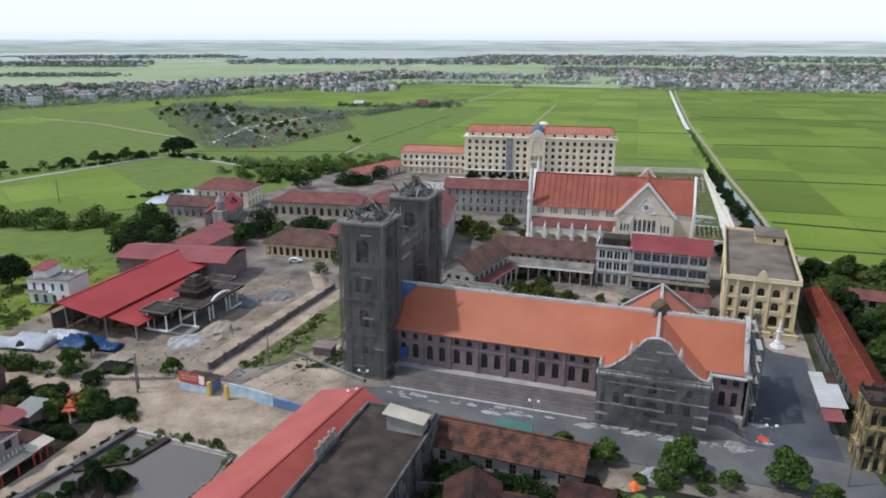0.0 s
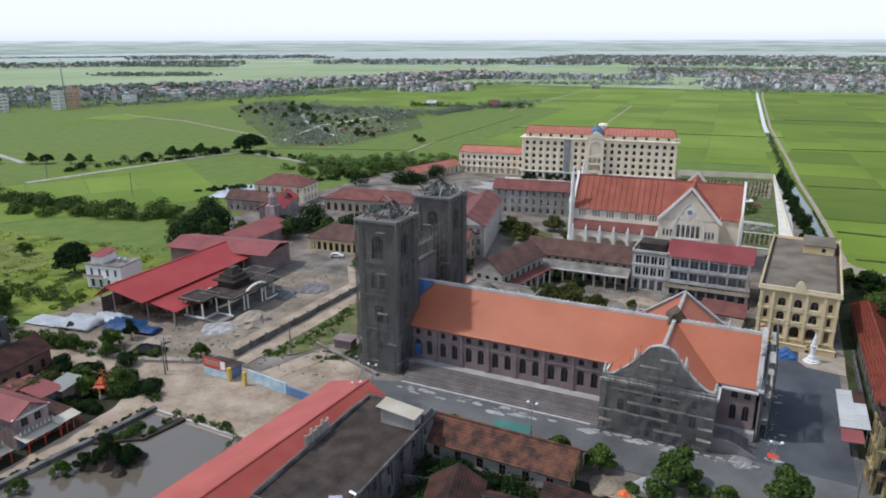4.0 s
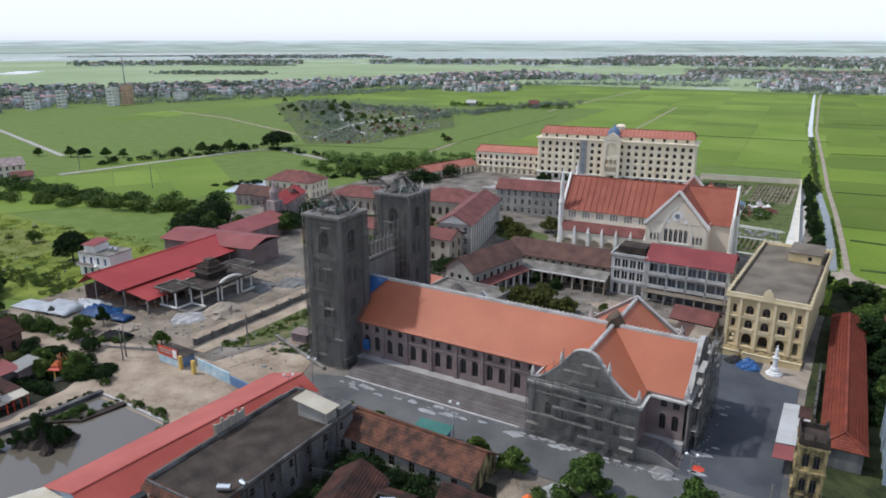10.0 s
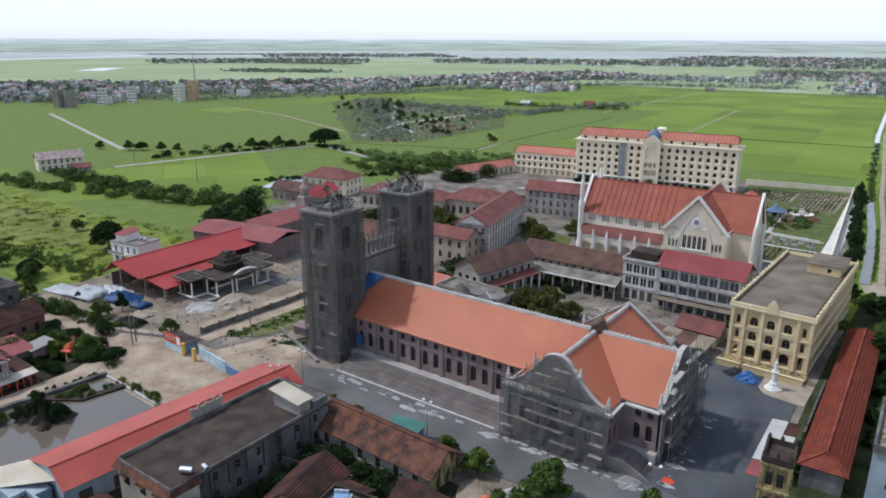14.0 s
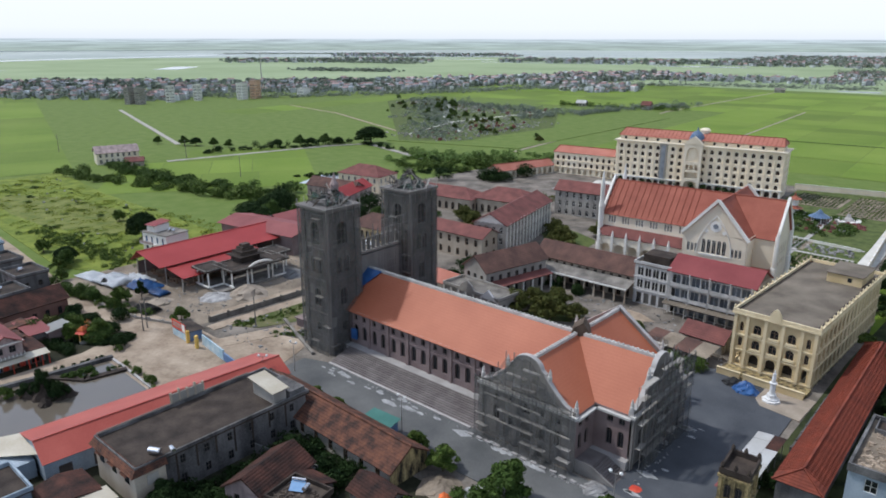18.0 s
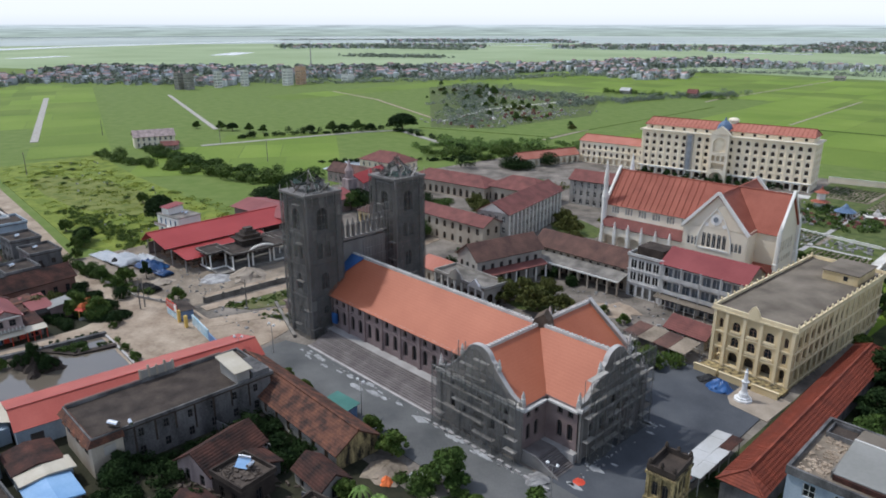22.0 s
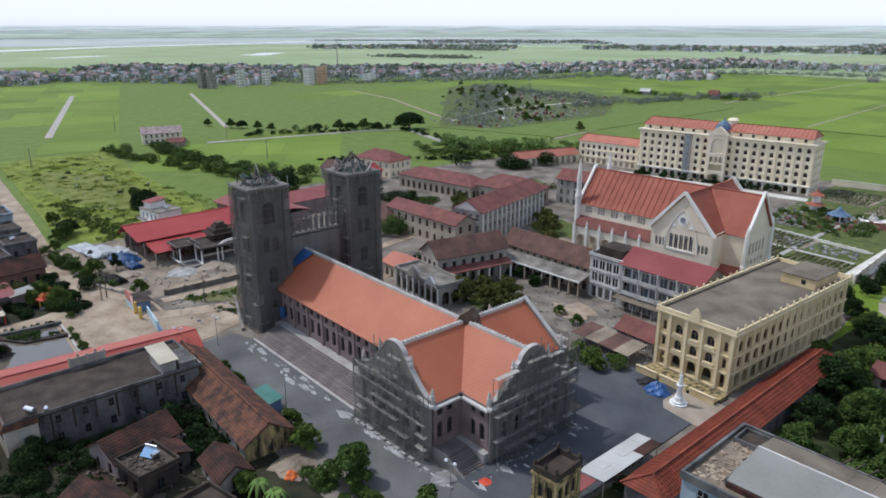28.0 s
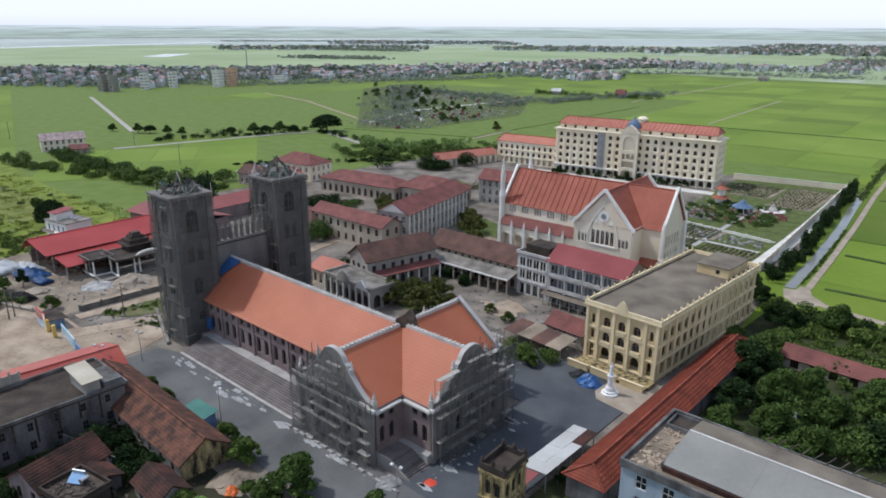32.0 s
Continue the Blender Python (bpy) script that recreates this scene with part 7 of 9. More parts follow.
for i in range(4):
    part("roof_sheet", slope(bmesh.new(), (3.9 * i, 0, 2.5), (3.9 * i + 3.8, 0, 2.5), (3.9 * i + 3.8, 6.5, 3.2), (3.9 * i, 6.5, 3.2), 0.06), "dirt_dark" if i % 2 else "tile_brown", cp)
for i in range(5):
    for y in (0.3, 6.2):
        part("post", box(3.9 * i - 0.06, y - 0.06, 0, 3.9 * i + 0.06, y + 0.06, 2.5), "pole_metal", cp)

# ---- walled garden behind the chapel ----
patch("garden_ground", [(-24, 118), (25, 118), (14, 258), (-28, 246), (-24, 180)], 0.24, "garden_green", "garden soil and rough grass", category="garden")
for (x0, x1, y0, y1), k in zip(((-20, 0, 126, 140), (2, 20, 124, 138), (-20, 2, 143, 157), (-2, 15, 205, 245), (-24, -4, 215, 240)), range(5)):
    patch("vegetable_bed", [(x0, y0), (x1, y0), (x1, y1), (x0, y1)], 0.34, "dirt_dark", "brown vegetable bed with green rows", category="garden bed", thick=0.2)
    n = int((x1 - x0) / 1.6)
    rg = np.random.default_rng(80 + k)
    bl = [(x0 + 1.6 * (i + 0.5), y0 + (y1 - y0) * (j + 0.5) / 12, 0.5, 0.6, 0.35) for i in range(n) for j in range(12)]
    tagged(new("crop_rows", leaf_mesh("crop_rows", bl, 900, 0.35, rg, "leaf_b" if k % 2 else "leaf_a")), "rows of leafy green vegetables", "crops", kind="stuff")
for pts in ([(-22, 160), (18, 154)], [(-22, 122), (20, 119)], [(-20, 141.5), (18, 139.5)], [(0, 120), (-2, 200)], [(18, 252), (21.4, 160), (22.0, 124)]):
    strip("garden_path", pts, 1.6 if pts[0] != (18, 252) else 5.0, 0.4, "stone" if pts[0] != (18, 252) else "pale_concrete", "pale paved garden path", "path")


def fence_wall(name, pts, h, material, label, cap="white", post=6.0, t=0.25):
    w = thing(name, Matrix(), label, "wall", kind="structure")
    for p, q in zip(pts, pts[1:]):
        p, q = Vector((*p, 0)), Vector((*q, 0))
        n = max(1, round((q - p).length / post))
        for k in range(n):
            a, b = p.lerp(q, k / n), p.lerp(q, (k + 1) / n)
            d = (b - a).normalized()
            s = Vector((-d.y, d.x, 0)) * t / 2
            part("wall_panel", extr(bmesh.new(), [a - s, b - s, b + s, a + s], (0, 0, h)), material, w)
            if cap:
                s2 = s * 1.5
                part("coping", extr(bmesh.new(), [x + Vector((0, 0, h)) for x in (a - s2, b - s2, b + s2, a + s2)], (0, 0, 0.14)), cap, w)
            part("post", box(a.x - 0.22, a.y - 0.22, 0, a.x + 0.22, a.y + 0.22, h + 0.35), material, w)
    return w


fence_wall("boundary_wall", [(24, 122), (15.5, 256), (-30, 248)], 2.6, "cream_white", "long pale boundary wall round the garden")
fence_wall("boundary_wall", [(35.4, 12.5), (35.3, 37)], 1.6, "plaster_dirty", "stained yard wall with pale posts beside the tiled shed", "plaster_dirty", 3.0)
fence_wall("boundary_wall", [(-90, -22), (-89, 4), (-88, 32), (-100, 44)], 1.5, "concrete", "long stained grey boundary wall beside the earth track", None, 5.0)
fence_wall("garden_wall", [(-20, 158), (17, 153)], 1.0, "white", "low white garden wall", "white", 4.0)
pg = thing("pagoda", pose(-16, 196, 0), "small garden pagoda with orange upturned roofs", "pagoda")
for z, r in ((0, 3.0), (3.6, 2.2)):
    part("storey", lathe(bmesh.new(), [(r * 0.7, z), (r * 0.7, z + 2.6)], 8), "white", pg)
    part("roof", lathe(bmesh.new(), [(r * 1.25, z + 2.6), (r * 1.1, z + 2.7), (r * 0.6, z + 3.3), (r * 0.3, z + 3.8)], 8), "pagoda_orange", pg)
part("finial", lathe(bmesh.new(), [(0.4, 7.2), (0.45, 7.6), (0.08, 8.8)], 8), "pagoda_orange", pg)
pv = thing("garden_pavilion", pose(-4, 186, 0), "garden pavilion with a blue-grey pointed roof", "pavilion")
for k in range(6):
    part("post", lathe(bmesh.new(), [(0.2, 0), (0.2, 2.8)], 8, 2.6 * math.cos(k * 1.047), 2.6 * math.sin(k * 1.047)), "white", pv)
part("roof", lathe(bmesh.new(), [(4.0, 2.7), (3.6, 2.9), (1.6, 4.0), (0.2, 5.6)], 8), "dome_blue", pv)
patch("seminary_paving", [(-108, 196), (-24, 207), (-25, 213), (-110, 204)], 0.3, "pale_concrete", "pale paved forecourt of the seminary", category="paving", thick=0.2)
fl = thing("rockery", pose(4, 196, 0), "white garden rockery with a basin", "rockery")
part("basin", lathe(bmesh.new(), [(4.5, 0), (4.5, 0.7), (4.0, 0.75), (3.9, 0.5)], 20), "white", fl)
part("rock", lathe(bmesh.new(), [(2.2, 0.3), (1.7, 1.4), (0.8, 2.0), (0.5, 3.0)], 7), "stone", fl)
scatter("garden_frames", [(-22, 4, 170, 184), (-8, 12, 184, 192)], 70, 0.6, 2.2, 107, "tile_dull", "low reddish garden frames and benches", 0.3)
scatter("flower_pots", [(-24, 8, 176, 200), (-26, -8, 166, 178), (-10, 18, 143, 152)], 260, 0.5, 1.6, 56, "rubble", "pots, benches and stones of the ornamental garden", 0.3)
rg = np.random.default_rng(90)
tagged(new("shrubs", leaf_mesh("shrubs", [(-24 + 34 * rg.random(), 165 + 36 * rg.random(), 0.8, 0.9 + rg.random(), 0.9) for k in range(60)], 2600, 0.4, rg, "leaf_a")), "clipped green garden shrubs", "shrubs", kind="stuff")

# ---- building yard in the west ----
ms = thing("market_shed", pose(-137, -16.5, 0, 0, 0, 2), "open workshop shed with a long bright red sheet roof", "shed")
part("roof_slope", slope(bmesh.new(), (1.5, -1.5, 8.2), (1.5, 46, 8.2), (14, 46, 5.8), (14, -1.5, 5.8), 0.1), "tin_red", ms)
part("roof_slope", slope(bmesh.new(), (1.5, -1.5, 8.2), (1.5, 46, 8.2), (-3.0, 46, 5.0), (-3.0, -1.5, 5.0), 0.1), "tin_red", ms)
part("ridge_cap", box(1.2, -1.5, 8.15, 1.8, 46, 8.35), "tin_red", ms)
part("lean_to_roof", slope(bmesh.new(), (13.4, 0.5, 5.3), (13.4, 30, 5.3), (22.5, 30, 4.0), (22.5, 0.5, 4.0), 0.1), "tin_red", ms, "lower red lean-to roof")
for k in range(8):
    for x, h in ((-2.6, 5.0), (2.0, 7.9), (13.4, 5.2), (22.0, 3.9)):
        part("post", box(x - 0.12, 0.3 + 6.2 * k, 0, x + 0.12, 0.54 + 6.2 * k, h) if h != 3.9 or k < 5 else box(x - 0.12, 0.5, 0, x + 0.12, 0.7, h), "pole_metal", ms)
part("back_wall", box(-3.0, 0.6, 0, -2.8, 45, 4.0), "brick", ms)
part("end_wall", box(-2.8, 45.0, 0, 13.4, 45.2, 5.0), "brick", ms)
scatter("stored_goods", [(-142, -118, -14, 24)], 160, 0.6, 2.6, 57, "wood", "timber and goods stacked under the shed", 0.2)
mt = thing("market_shed", pose(-152.5, 20.0, 0, 0, 0, 9), "shed with a faded maroon sheet roof", "shed")
part("roof_slope", slope(bmesh.new(), (-1, -1.2, 6.8), (34.5, -1.2, 6.8), (34.5, 7, 8.6), (-1, 7, 8.6), 0.1), "tin_maroon", mt)
part("roof_slope", slope(bmesh.new(), (-1, 15.2, 6.8), (34.5, 15.2, 6.8), (34.5, 7, 8.6), (-1, 7, 8.6), 0.1), "tin_maroon", mt)
for a in ((0, 0, 33.5, 0.2), (0, 14, 33.5, 14.2), (0, 0.2, 0.2, 14), (33.3, 0.2, 33.5, 14)):
    part("wall", box(a[0], a[1], 0, a[2], a[3], 6.7), "brick", mt)
m3 = thing("market_shed", pose(-147.0, 37, 0, 0, 0, 4), "shed with a faded maroon sheet roof", "shed")
part("roof_slope", slope(bmesh.new(), (-4, 0, 5.4), (-4, 28, 5.4), (0, 28, 7.2), (0, 0, 7.2), 0.1), "tin_white", m3)
part("roof_slope", slope(bmesh.new(), (9, 0, 5.0), (9, 28, 5.0), (0, 28, 7.2), (0, 0, 7.2), 0.1), "tin_maroon", m3)
for a in ((-3.5, 0.3, 8.5, 0.5), (-3.5, 27.3, 8.5, 27.5), (-3.7, 0.5, -3.5, 27.3), (8.5, 0.5, 8.7, 27.3)):
    part("wall", box(a[0], a[1], 0, a[2], a[3], 5.0), "brick", m3)
pvl = thing("pavilion", pose(-117, -10, 0, 0, 0, 0), "unfinished concrete pavilion with tiered roofs and slim columns", "pavilion")
part("floor", box(0, 0, 0, 12, 27, 0.9), "concrete", pvl)
for x, y in ((0.4, 0.4), (5.8, 0.4), (6.4, 4.8), (10.4, 5.0), (11.4, 9.4), (11.4, 10.8), (11.4, 16.4), (11.4, 17.8), (10.4, 22.4), (6.4, 22.6), (5.8, 26.6), (0.4, 26.6), (0.4, 9), (0.4, 18)):
    part("column", lathe(bmesh.new(), [(0.32, 0.9), (0.24, 1.2), (0.24, 5.2), (0.34, 5.4)], 10, x, y), "white", pvl)
for a, b, c, e in ((-0.8, -0.8, 7.0, 6.0), (-0.8, 21.0, 7.0, 27.8), (2.0, 4.0, 12.6, 23.0)):
    part("roof_slab", box(a, b, 5.4, c, e, 5.75), "concrete_dark", pvl)
    part("roof_rim", box(a + 0.9, b + 0.9, 5.75, c - 0.9, e - 0.9, 5.95), "concrete_dark", pvl)
part("roof_tier", box(2.2, 10.2, 6.1, 7.6, 16.4, 7.6), "concrete_dark", pvl)
for z, r in ((7.6, 0.78), (8.7, 0.54), (9.7, 0.34)):
    part("tier_roof", extr(bmesh.new(), [(4.9 - 4.6 * r, 13.3 - 5.4 * r, z), (4.9 + 4.6 * r, 13.3 - 5.4 * r, z), (4.9 + 4.6 * r, 13.3 + 5.4 * r, z), (4.9 - 4.6 * r, 13.3 + 5.4 * r, z)], (0, 0, 0.26)), "concrete_dark", pvl)
    part("tier_wall", box(4.9 - 2.8 * r, 13.3 - 3.6 * r, z + 0.26, 4.9 + 2.8 * r, 13.3 + 3.6 * r, z + 1.1), "brown_and_room_shade", pvl)
for a, b, c, e in ((-0.8, -0.8, 7.0, 6.0), (-0.8, 21.0, 7.0, 27.8), (2.0, 4.0, 12.6, 23.0)):
    for u0, v0, u1, v1 in ((a, b, c, b + 0.25), (a, e - 0.25, c, e), (a, b, a + 0.25, e), (c - 0.25, b, c, e)):
        part("roof_kerb", box(u0, v0, 5.76, u1, v1, 6.1), "concrete", pvl)
bm = bmesh.new()
for k in range(10):
    a, b = math.pi * k / 10, math.pi * (k + 1) / 10
    beam(bm, (12.2, 13.6 - 4.0 * math.cos(a), 5.4 + 1.5 * math.sin(a)), (12.2, 13.6 - 4.0 * math.cos(b), 5.4 + 1.5 * math.sin(b)), 0.5)
part("arch", bm, "white", pvl)
for a, b in (((0, -0.1, 0.9), (6.4, -0.1, 0.9)), ((6.6, 0.2, 0.9), (6.6, 4.6, 0.9)), ((6.6, 4.6, 0.9), (11.8, 4.6, 0.9)), ((11.9, 17.8, 0.9), (11.9, 24.0, 0.9))):
    bm = bmesh.new()
    beam(bm, (a[0], a[1], 1.1), (b[0], b[1], 1.1), 0.4)
    part("balustrade", bm, "white", pvl)
wh = thing("town_house", pose(-160, -4.5, 0, 0, 0, 10), "narrow white two-storey house with pale blue trim and roof tanks", "house")
walls(wh, 12, 8.5, 7.0, "white", {"S": rows(12, 4, [(0.5, 2.3, 1.1, False, True), (4.0, 2.0, 0.9, False, True)], 0.6)}, 0.25, 0, "tin_blue")
part("roof", box(-0.3, -0.3, 7.0, 12.3, 8.8, 7.25), "concrete", wh)
part("roof_room", box(1.5, 1.0, 7.25, 5.5, 6.5, 9.4), "white", wh)
part("roof_room_cover", slope(bmesh.new(), (1.0, 0.4, 9.5), (6, 0.4, 9.5), (6, 7, 10.2), (1, 7, 10.2), 0.08), "tin_red_x", wh)
part("balcony", box(0, -1.4, 3.5, 7, 0, 3.7), "white", wh)
part("balcony_rail", box(0, -1.4, 3.7, 7, -1.3, 4.6), "plaster_pink", wh)
for x in (7.6, 9.6):
    solid("water_tank", lathe(bmesh.new(), [(0.5, 0), (0.5, 1.7)], 14), "tank_steel", pose(-160, -4.5, 7.8, 0, 0, 10) @ pose(x, 5, 0, 90, 0, 30), "shiny steel water tank on a roof", "water tank")


def tarp(x, y, L, W, h, material, label, seed):
    rg = np.random.default_rng(seed)
    bm = bmesh.new()
    n = 13
    g = [[bm.verts.new((L * i / (n - 1), W * j / (n - 1), 0.2 + h * (math.sin(math.pi * (0.06 + 0.88 * j / (n - 1))) ** 0.7) * (0.5 + 0.6 * rg.random()) if 0 < i < n - 1 else 0.2 + h * 0.3 * rg.random())) for j in range(n)] for i in range(n)]
    for i in range(n - 1):
        for j in range(n - 1):
            bm.faces.new((g[i][j], g[i + 1][j], g[i + 1][j + 1], g[i][j + 1]))
    bmesh.ops.solidify(bm, geom=bm.faces, thickness=0.04)
    for fc in bm.faces:
        fc.smooth = True
    return solid("tarpaulin", bm, material, pose(x, y, 0.2, 0, 0, 8), label, "tarpaulin")


tarp(-151, -30.5, 10, 6, 0.7, "tarp_white", "low pale tarpaulin lying over goods", 1)
tarp(-142, -29.5, 11, 9, 1.7, "tarp_white", "white tarpaulin shelter, torn in the middle", 2)
tarp(-136.5, -22.5, 9, 5, 1.9, "tarp_white", "pale tarpaulin shelter in the yard", 6)
tarp(-129.8, -25, 8.5, 7, 2.0, "tarp_blue", "blue tarpaulin shelter in the yard", 3)
tarp(-120.5, -23.2, 5.5, 4, 1.3, "tarp_blue", "small blue tarpaulin over goods", 4)
# Black lump pushed through the sheet; its colour makes the darkness of the hole.
heap(-137.4, -27.2, 1.6, 1.9, "rubber", "black mound standing for the dark inside a torn tarpaulin", "mound", seed=40)
tarp(-112, -31.5, 7, 4.5, 1.6, "rubber", "dark sagging tarpaulin on posts", 5)
fence_wall("yard_wall", [(-124, -35.5), (-106, -33.2), (-94, -28.4)], 0.9, "plaster_grey", "low grey wall along the building yard", None, 4.0)
belt("bushes", [(-148, -37), (-136, -36.5), (-122, -34), (-114, -33)], 3.5, 3.2, 3600, 0.3, 105, "leaf_a", "dark bushes before the tarpaulins")

# gate
gate = thing("gate", pose(-90, -31.6, 0, 0, 0, -2), "site gate with a red banner and yellow posts", "gate")
part("hut_wall", box(0.6, 0.2, 0, 7.4, 3.6, 2.6), "wall_blue", gate)
part("hut_roof", slope(bmesh.new(), (0.2, 0.4, 2.9), (7.8, 0.4, 2.9), (7.8, 4.4, 2.6), (0.2, 4.4, 2.6), 0.08), "concrete_dark", gate)
part("banner", box(0.2, -0.1, 2.2, 6.6, 0.05, 4.3), "sign_red", gate, "red and orange banner")
part("banner_panel", box(5.2, -0.16, 2.4, 6.5, -0.1, 4.2), "white", gate)
for k in range(2):
    part("banner_line", box(0.8, -0.15, 2.9 + 0.65 * k, 4.8, -0.1, 3.2 + 0.65 * k), "plank", gate, "unreadable pale line of lettering")
part("lower_panel", box(0.2, -0.08, 0.3, 6.8, 0.1, 2.0), "mural", gate)
for x in (7.4, 11.6):
    part("gate_post", box(x - 0.35, -0.35, 0, x + 0.35, 0.35, 3.2), "gold_paint", gate)
mw = thing("site_wall", pose(-79.6, -30.0, 0, 0, 0, -7), "painted site wall with a pale blue mural", "wall", kind="structure")
part("mural_panel", box(0.4, -0.15, 0, 11.4, 0.15, 2.7), "mural", mw)
part("wall_panel", box(11.6, -0.15, 0, 19, 0.15, 2.2), "wall_blue", mw)
solid("utility_hut", bm_box(box(0, 0, 0, 3.6, 3.0, 2.2), -0.4, -0.4, 2.2, 4.0, 3.4, 2.4), "plaster_tan", pose(-69.5, 1.0, 0.2, 0, 0, 10), "small site hut with a flat roof", "hut")
solid("utility_hut", bm_box(box(0, 0, 0, 4.2, 3.0, 2.2), -0.4, -0.4, 2.2, 4.6, 3.4, 2.4), "brick", pose(-72, -9.0, 0.2, 0, 0, 5), "small brick site hut with a pale roof", "hut")
patch("grass_patch", [(-84, -20), (-78, -16), (-72, -2), (-70, 10), (-84, 26)], 0.26, "scrub_patch", "rough grass beside the track", category="grass")
patch("grass_patch", [(-74, -16), (-64, -13), (-64, -4), (-67, 0), (-71, -6)], 0.28, "weeds", "rough grass with debris", category="grass")
lw = thing("retaining_wall", pose(0, 0, 0), "low stone retaining wall beside the tower", "wall", kind="structure")
bm = bmesh.new()
beam(bm, (-77, -9, 0.5), (-56, -16.6, 0.5), 0.7)
part("wall_panel", bm, "concrete", lw)

patch("pond_verge", [(-92, -46), (-64, -45), (-58, -46), (-58, -80), (-92, -80)], 0.2, "dirt", "bare earth round the pond", category="ground")
# pond with banks and clipped trees
patch("pond", [(-78.6, -48.6), (-66.2, -49.0), (-64.2, -60), (-64.6, -70), (-70, -78), (-90.4, -80), (-89.4, -71), (-87.9, -61), (-80.4, -56)], 0.36, "water", "murky brown pond reflecting the sky", category="pond")
patch("pond", [(-80.2, -48.6), (-86.6, -48.6), (-87.4, -59.4), (-81.6, -55.4)], 0.36, "water", "small murky pond beside the bank", category="pond")
for p, w, h, mt, lab in (([(-87.2, -47.4), (-88.4, -60), (-90.0, -71), (-91.0, -82)], 1.0, 1.1, "plaster_dirty", "dark mossy retaining wall along the lane"), ([(-79.6, -47.8), (-81.0, -55.6), (-87.6, -60.2)], 1.5, 0.75, "concrete_dark", "broad earthen bank between the ponds"), ([(-87.2, -47.4), (-79.0, -47.6), (-65.6, -48.2)], 0.5, 0.6, "stone", "thin pale concrete ledge of the pond"), ([(-65.6, -48.2), (-63.6, -60), (-64.0, -70.5), (-69.5, -79)], 0.6, 0.6, "concrete", "rough stone edge of the pond")):
    bw = thing("pond_bank", Matrix(), lab, "wall", kind="structure")
    for a, b in zip(p, p[1:]):
        a, b = Vector((*a, 0)), Vector((*b, 0))
        d = (b - a).normalized()
        sd = Vector((-d.y, d.x, 0)) * w / 2
        part("wall_panel", extr(bmesh.new(), [a - sd - d * 0.2, b - sd + d * 0.2, b + sd + d * 0.2, a + sd - d * 0.2], (0, 0, h)), mt, bw)
belt("weeds", [(-81, -49), (-81.4, -55), (-86, -58.6)], 1.2, 0.9, 700, 0.2, 196, "leaf_a", "weeds on the bank between the ponds", 0.6)
belt("weeds", [(-88.6, -49), (-89.6, -61), (-91.4, -74), (-92, -84)], 1.4, 1.0, 1500, 0.22, 197, "leaf_dark", "dark weeds along the pond wall", 0.3)
scatter("edge_stones", [(-65.4, -63.6, -70, -50)], 90, 0.3, 0.9, 198, "concrete", "rough stones along the pond edge", 0.4)
for x, y, r, h, q in ((-79.5, -63.6, 2.2, 4.6, 13), (-77.4, -62.2, 1.7, 2.6, 15), (-82.0, -65.2, 1.9, 2.6, 16), (-79.2, -60.2, 1.5, 2.0, 17), (-76.8, -60.0, 1.2, 1.4, 18), (-76.2, -65.0, 1.3, 1.8, 19)):
    heap(x, y, r, h, "concrete_dark", "dark craggy ornamental rock in the pond", "rock", 0.3, q)
belt("shrubs", [(-82.5, -65.4), (-79.4, -63), (-77, -61.4)], 1.8, 3.4, 1500, 0.24, 61, "leaf_dark", "dark shrubs on the pond rockery")
belt("shrubs", [(-87.5, -55), (-85, -54), (-81, -53)], 2.4, 1.8, 800, 0.24, 95, "leaf_a", "green shrubs on the pond bank")
belt("shrubs", [(-83, -46.6), (-74, -46.6), (-66.4, -47.6), (-64.5, -52)], 1.2, 1.2, 420, 0.22, 96, "leaf_b", "small plants along the pond bank")
# village houses along the lane
for x, y, t, L, W, H, zr, w, r, lab, st, kd in (
    (-121, -62, 98, 20, 7.5, 4.2, 7.0, "brick_red", "tile_old", "long low brick row with a dull red roof", 1, "gable"),
    (-136, -58, 6, 9, 8, 6.6, 6.6, "plaster_dirty", "concrete_dark", "grey two-storey house with a flat roof", 2, "flat"),
    (-150, -49, 4, 10, 8, 6.6, 6.6, "plaster_dirty", "concrete_dark", "grey two-storey house with a flat roof", 2, "flat"),
    (-166, -50, 4, 10, 8, 7.0, 7.0, "plaster_dirty", "concrete_dark", "tall grey house with a flat roof", 2, "flat"),
    (-190, -49, 2, 12, 9, 7.0, 7.0, "plaster_blue", "concrete_dark", "blue-grey two-storey house with a cluttered flat roof", 2, "flat"),
    (-128, -68, 6, 10, 8, 3.4, 5.2, "concrete_dark", "tile_old", "old house with a mossy tiled roof", 1, "gable"),
    (-146, -66, 6, 10, 8, 3.4, 5.2, "plaster_dirty", "tin_maroon", "house with a faded pink roof", 1, "gable"),
    (-164, -66, 6, 10, 8, 6.4, 6.4, "plaster_blue", "concrete_dark", "pale blue two-storey house with a flat roof", 2, "flat"),
    (-198, -52, 4, 10, 9, 6.8, 6.8, "white", "concrete_dark", "white two-storey house with a flat roof", 2, "flat"),
    (-118, -80, 6, 10, 8, 3.6, 5.6, "plaster_dirty", "tile_old", "old house with a brown tiled roof", 1, "gable"),
    (-218, -48, 4, 10, 9, 3.6, 5.6, "plaster_dirty", "tile_old", "low house with a dull red roof", 1, "gable"),
):
    cottage(x, y, t, L, W, H, zr, w, r, lab, st, kd)


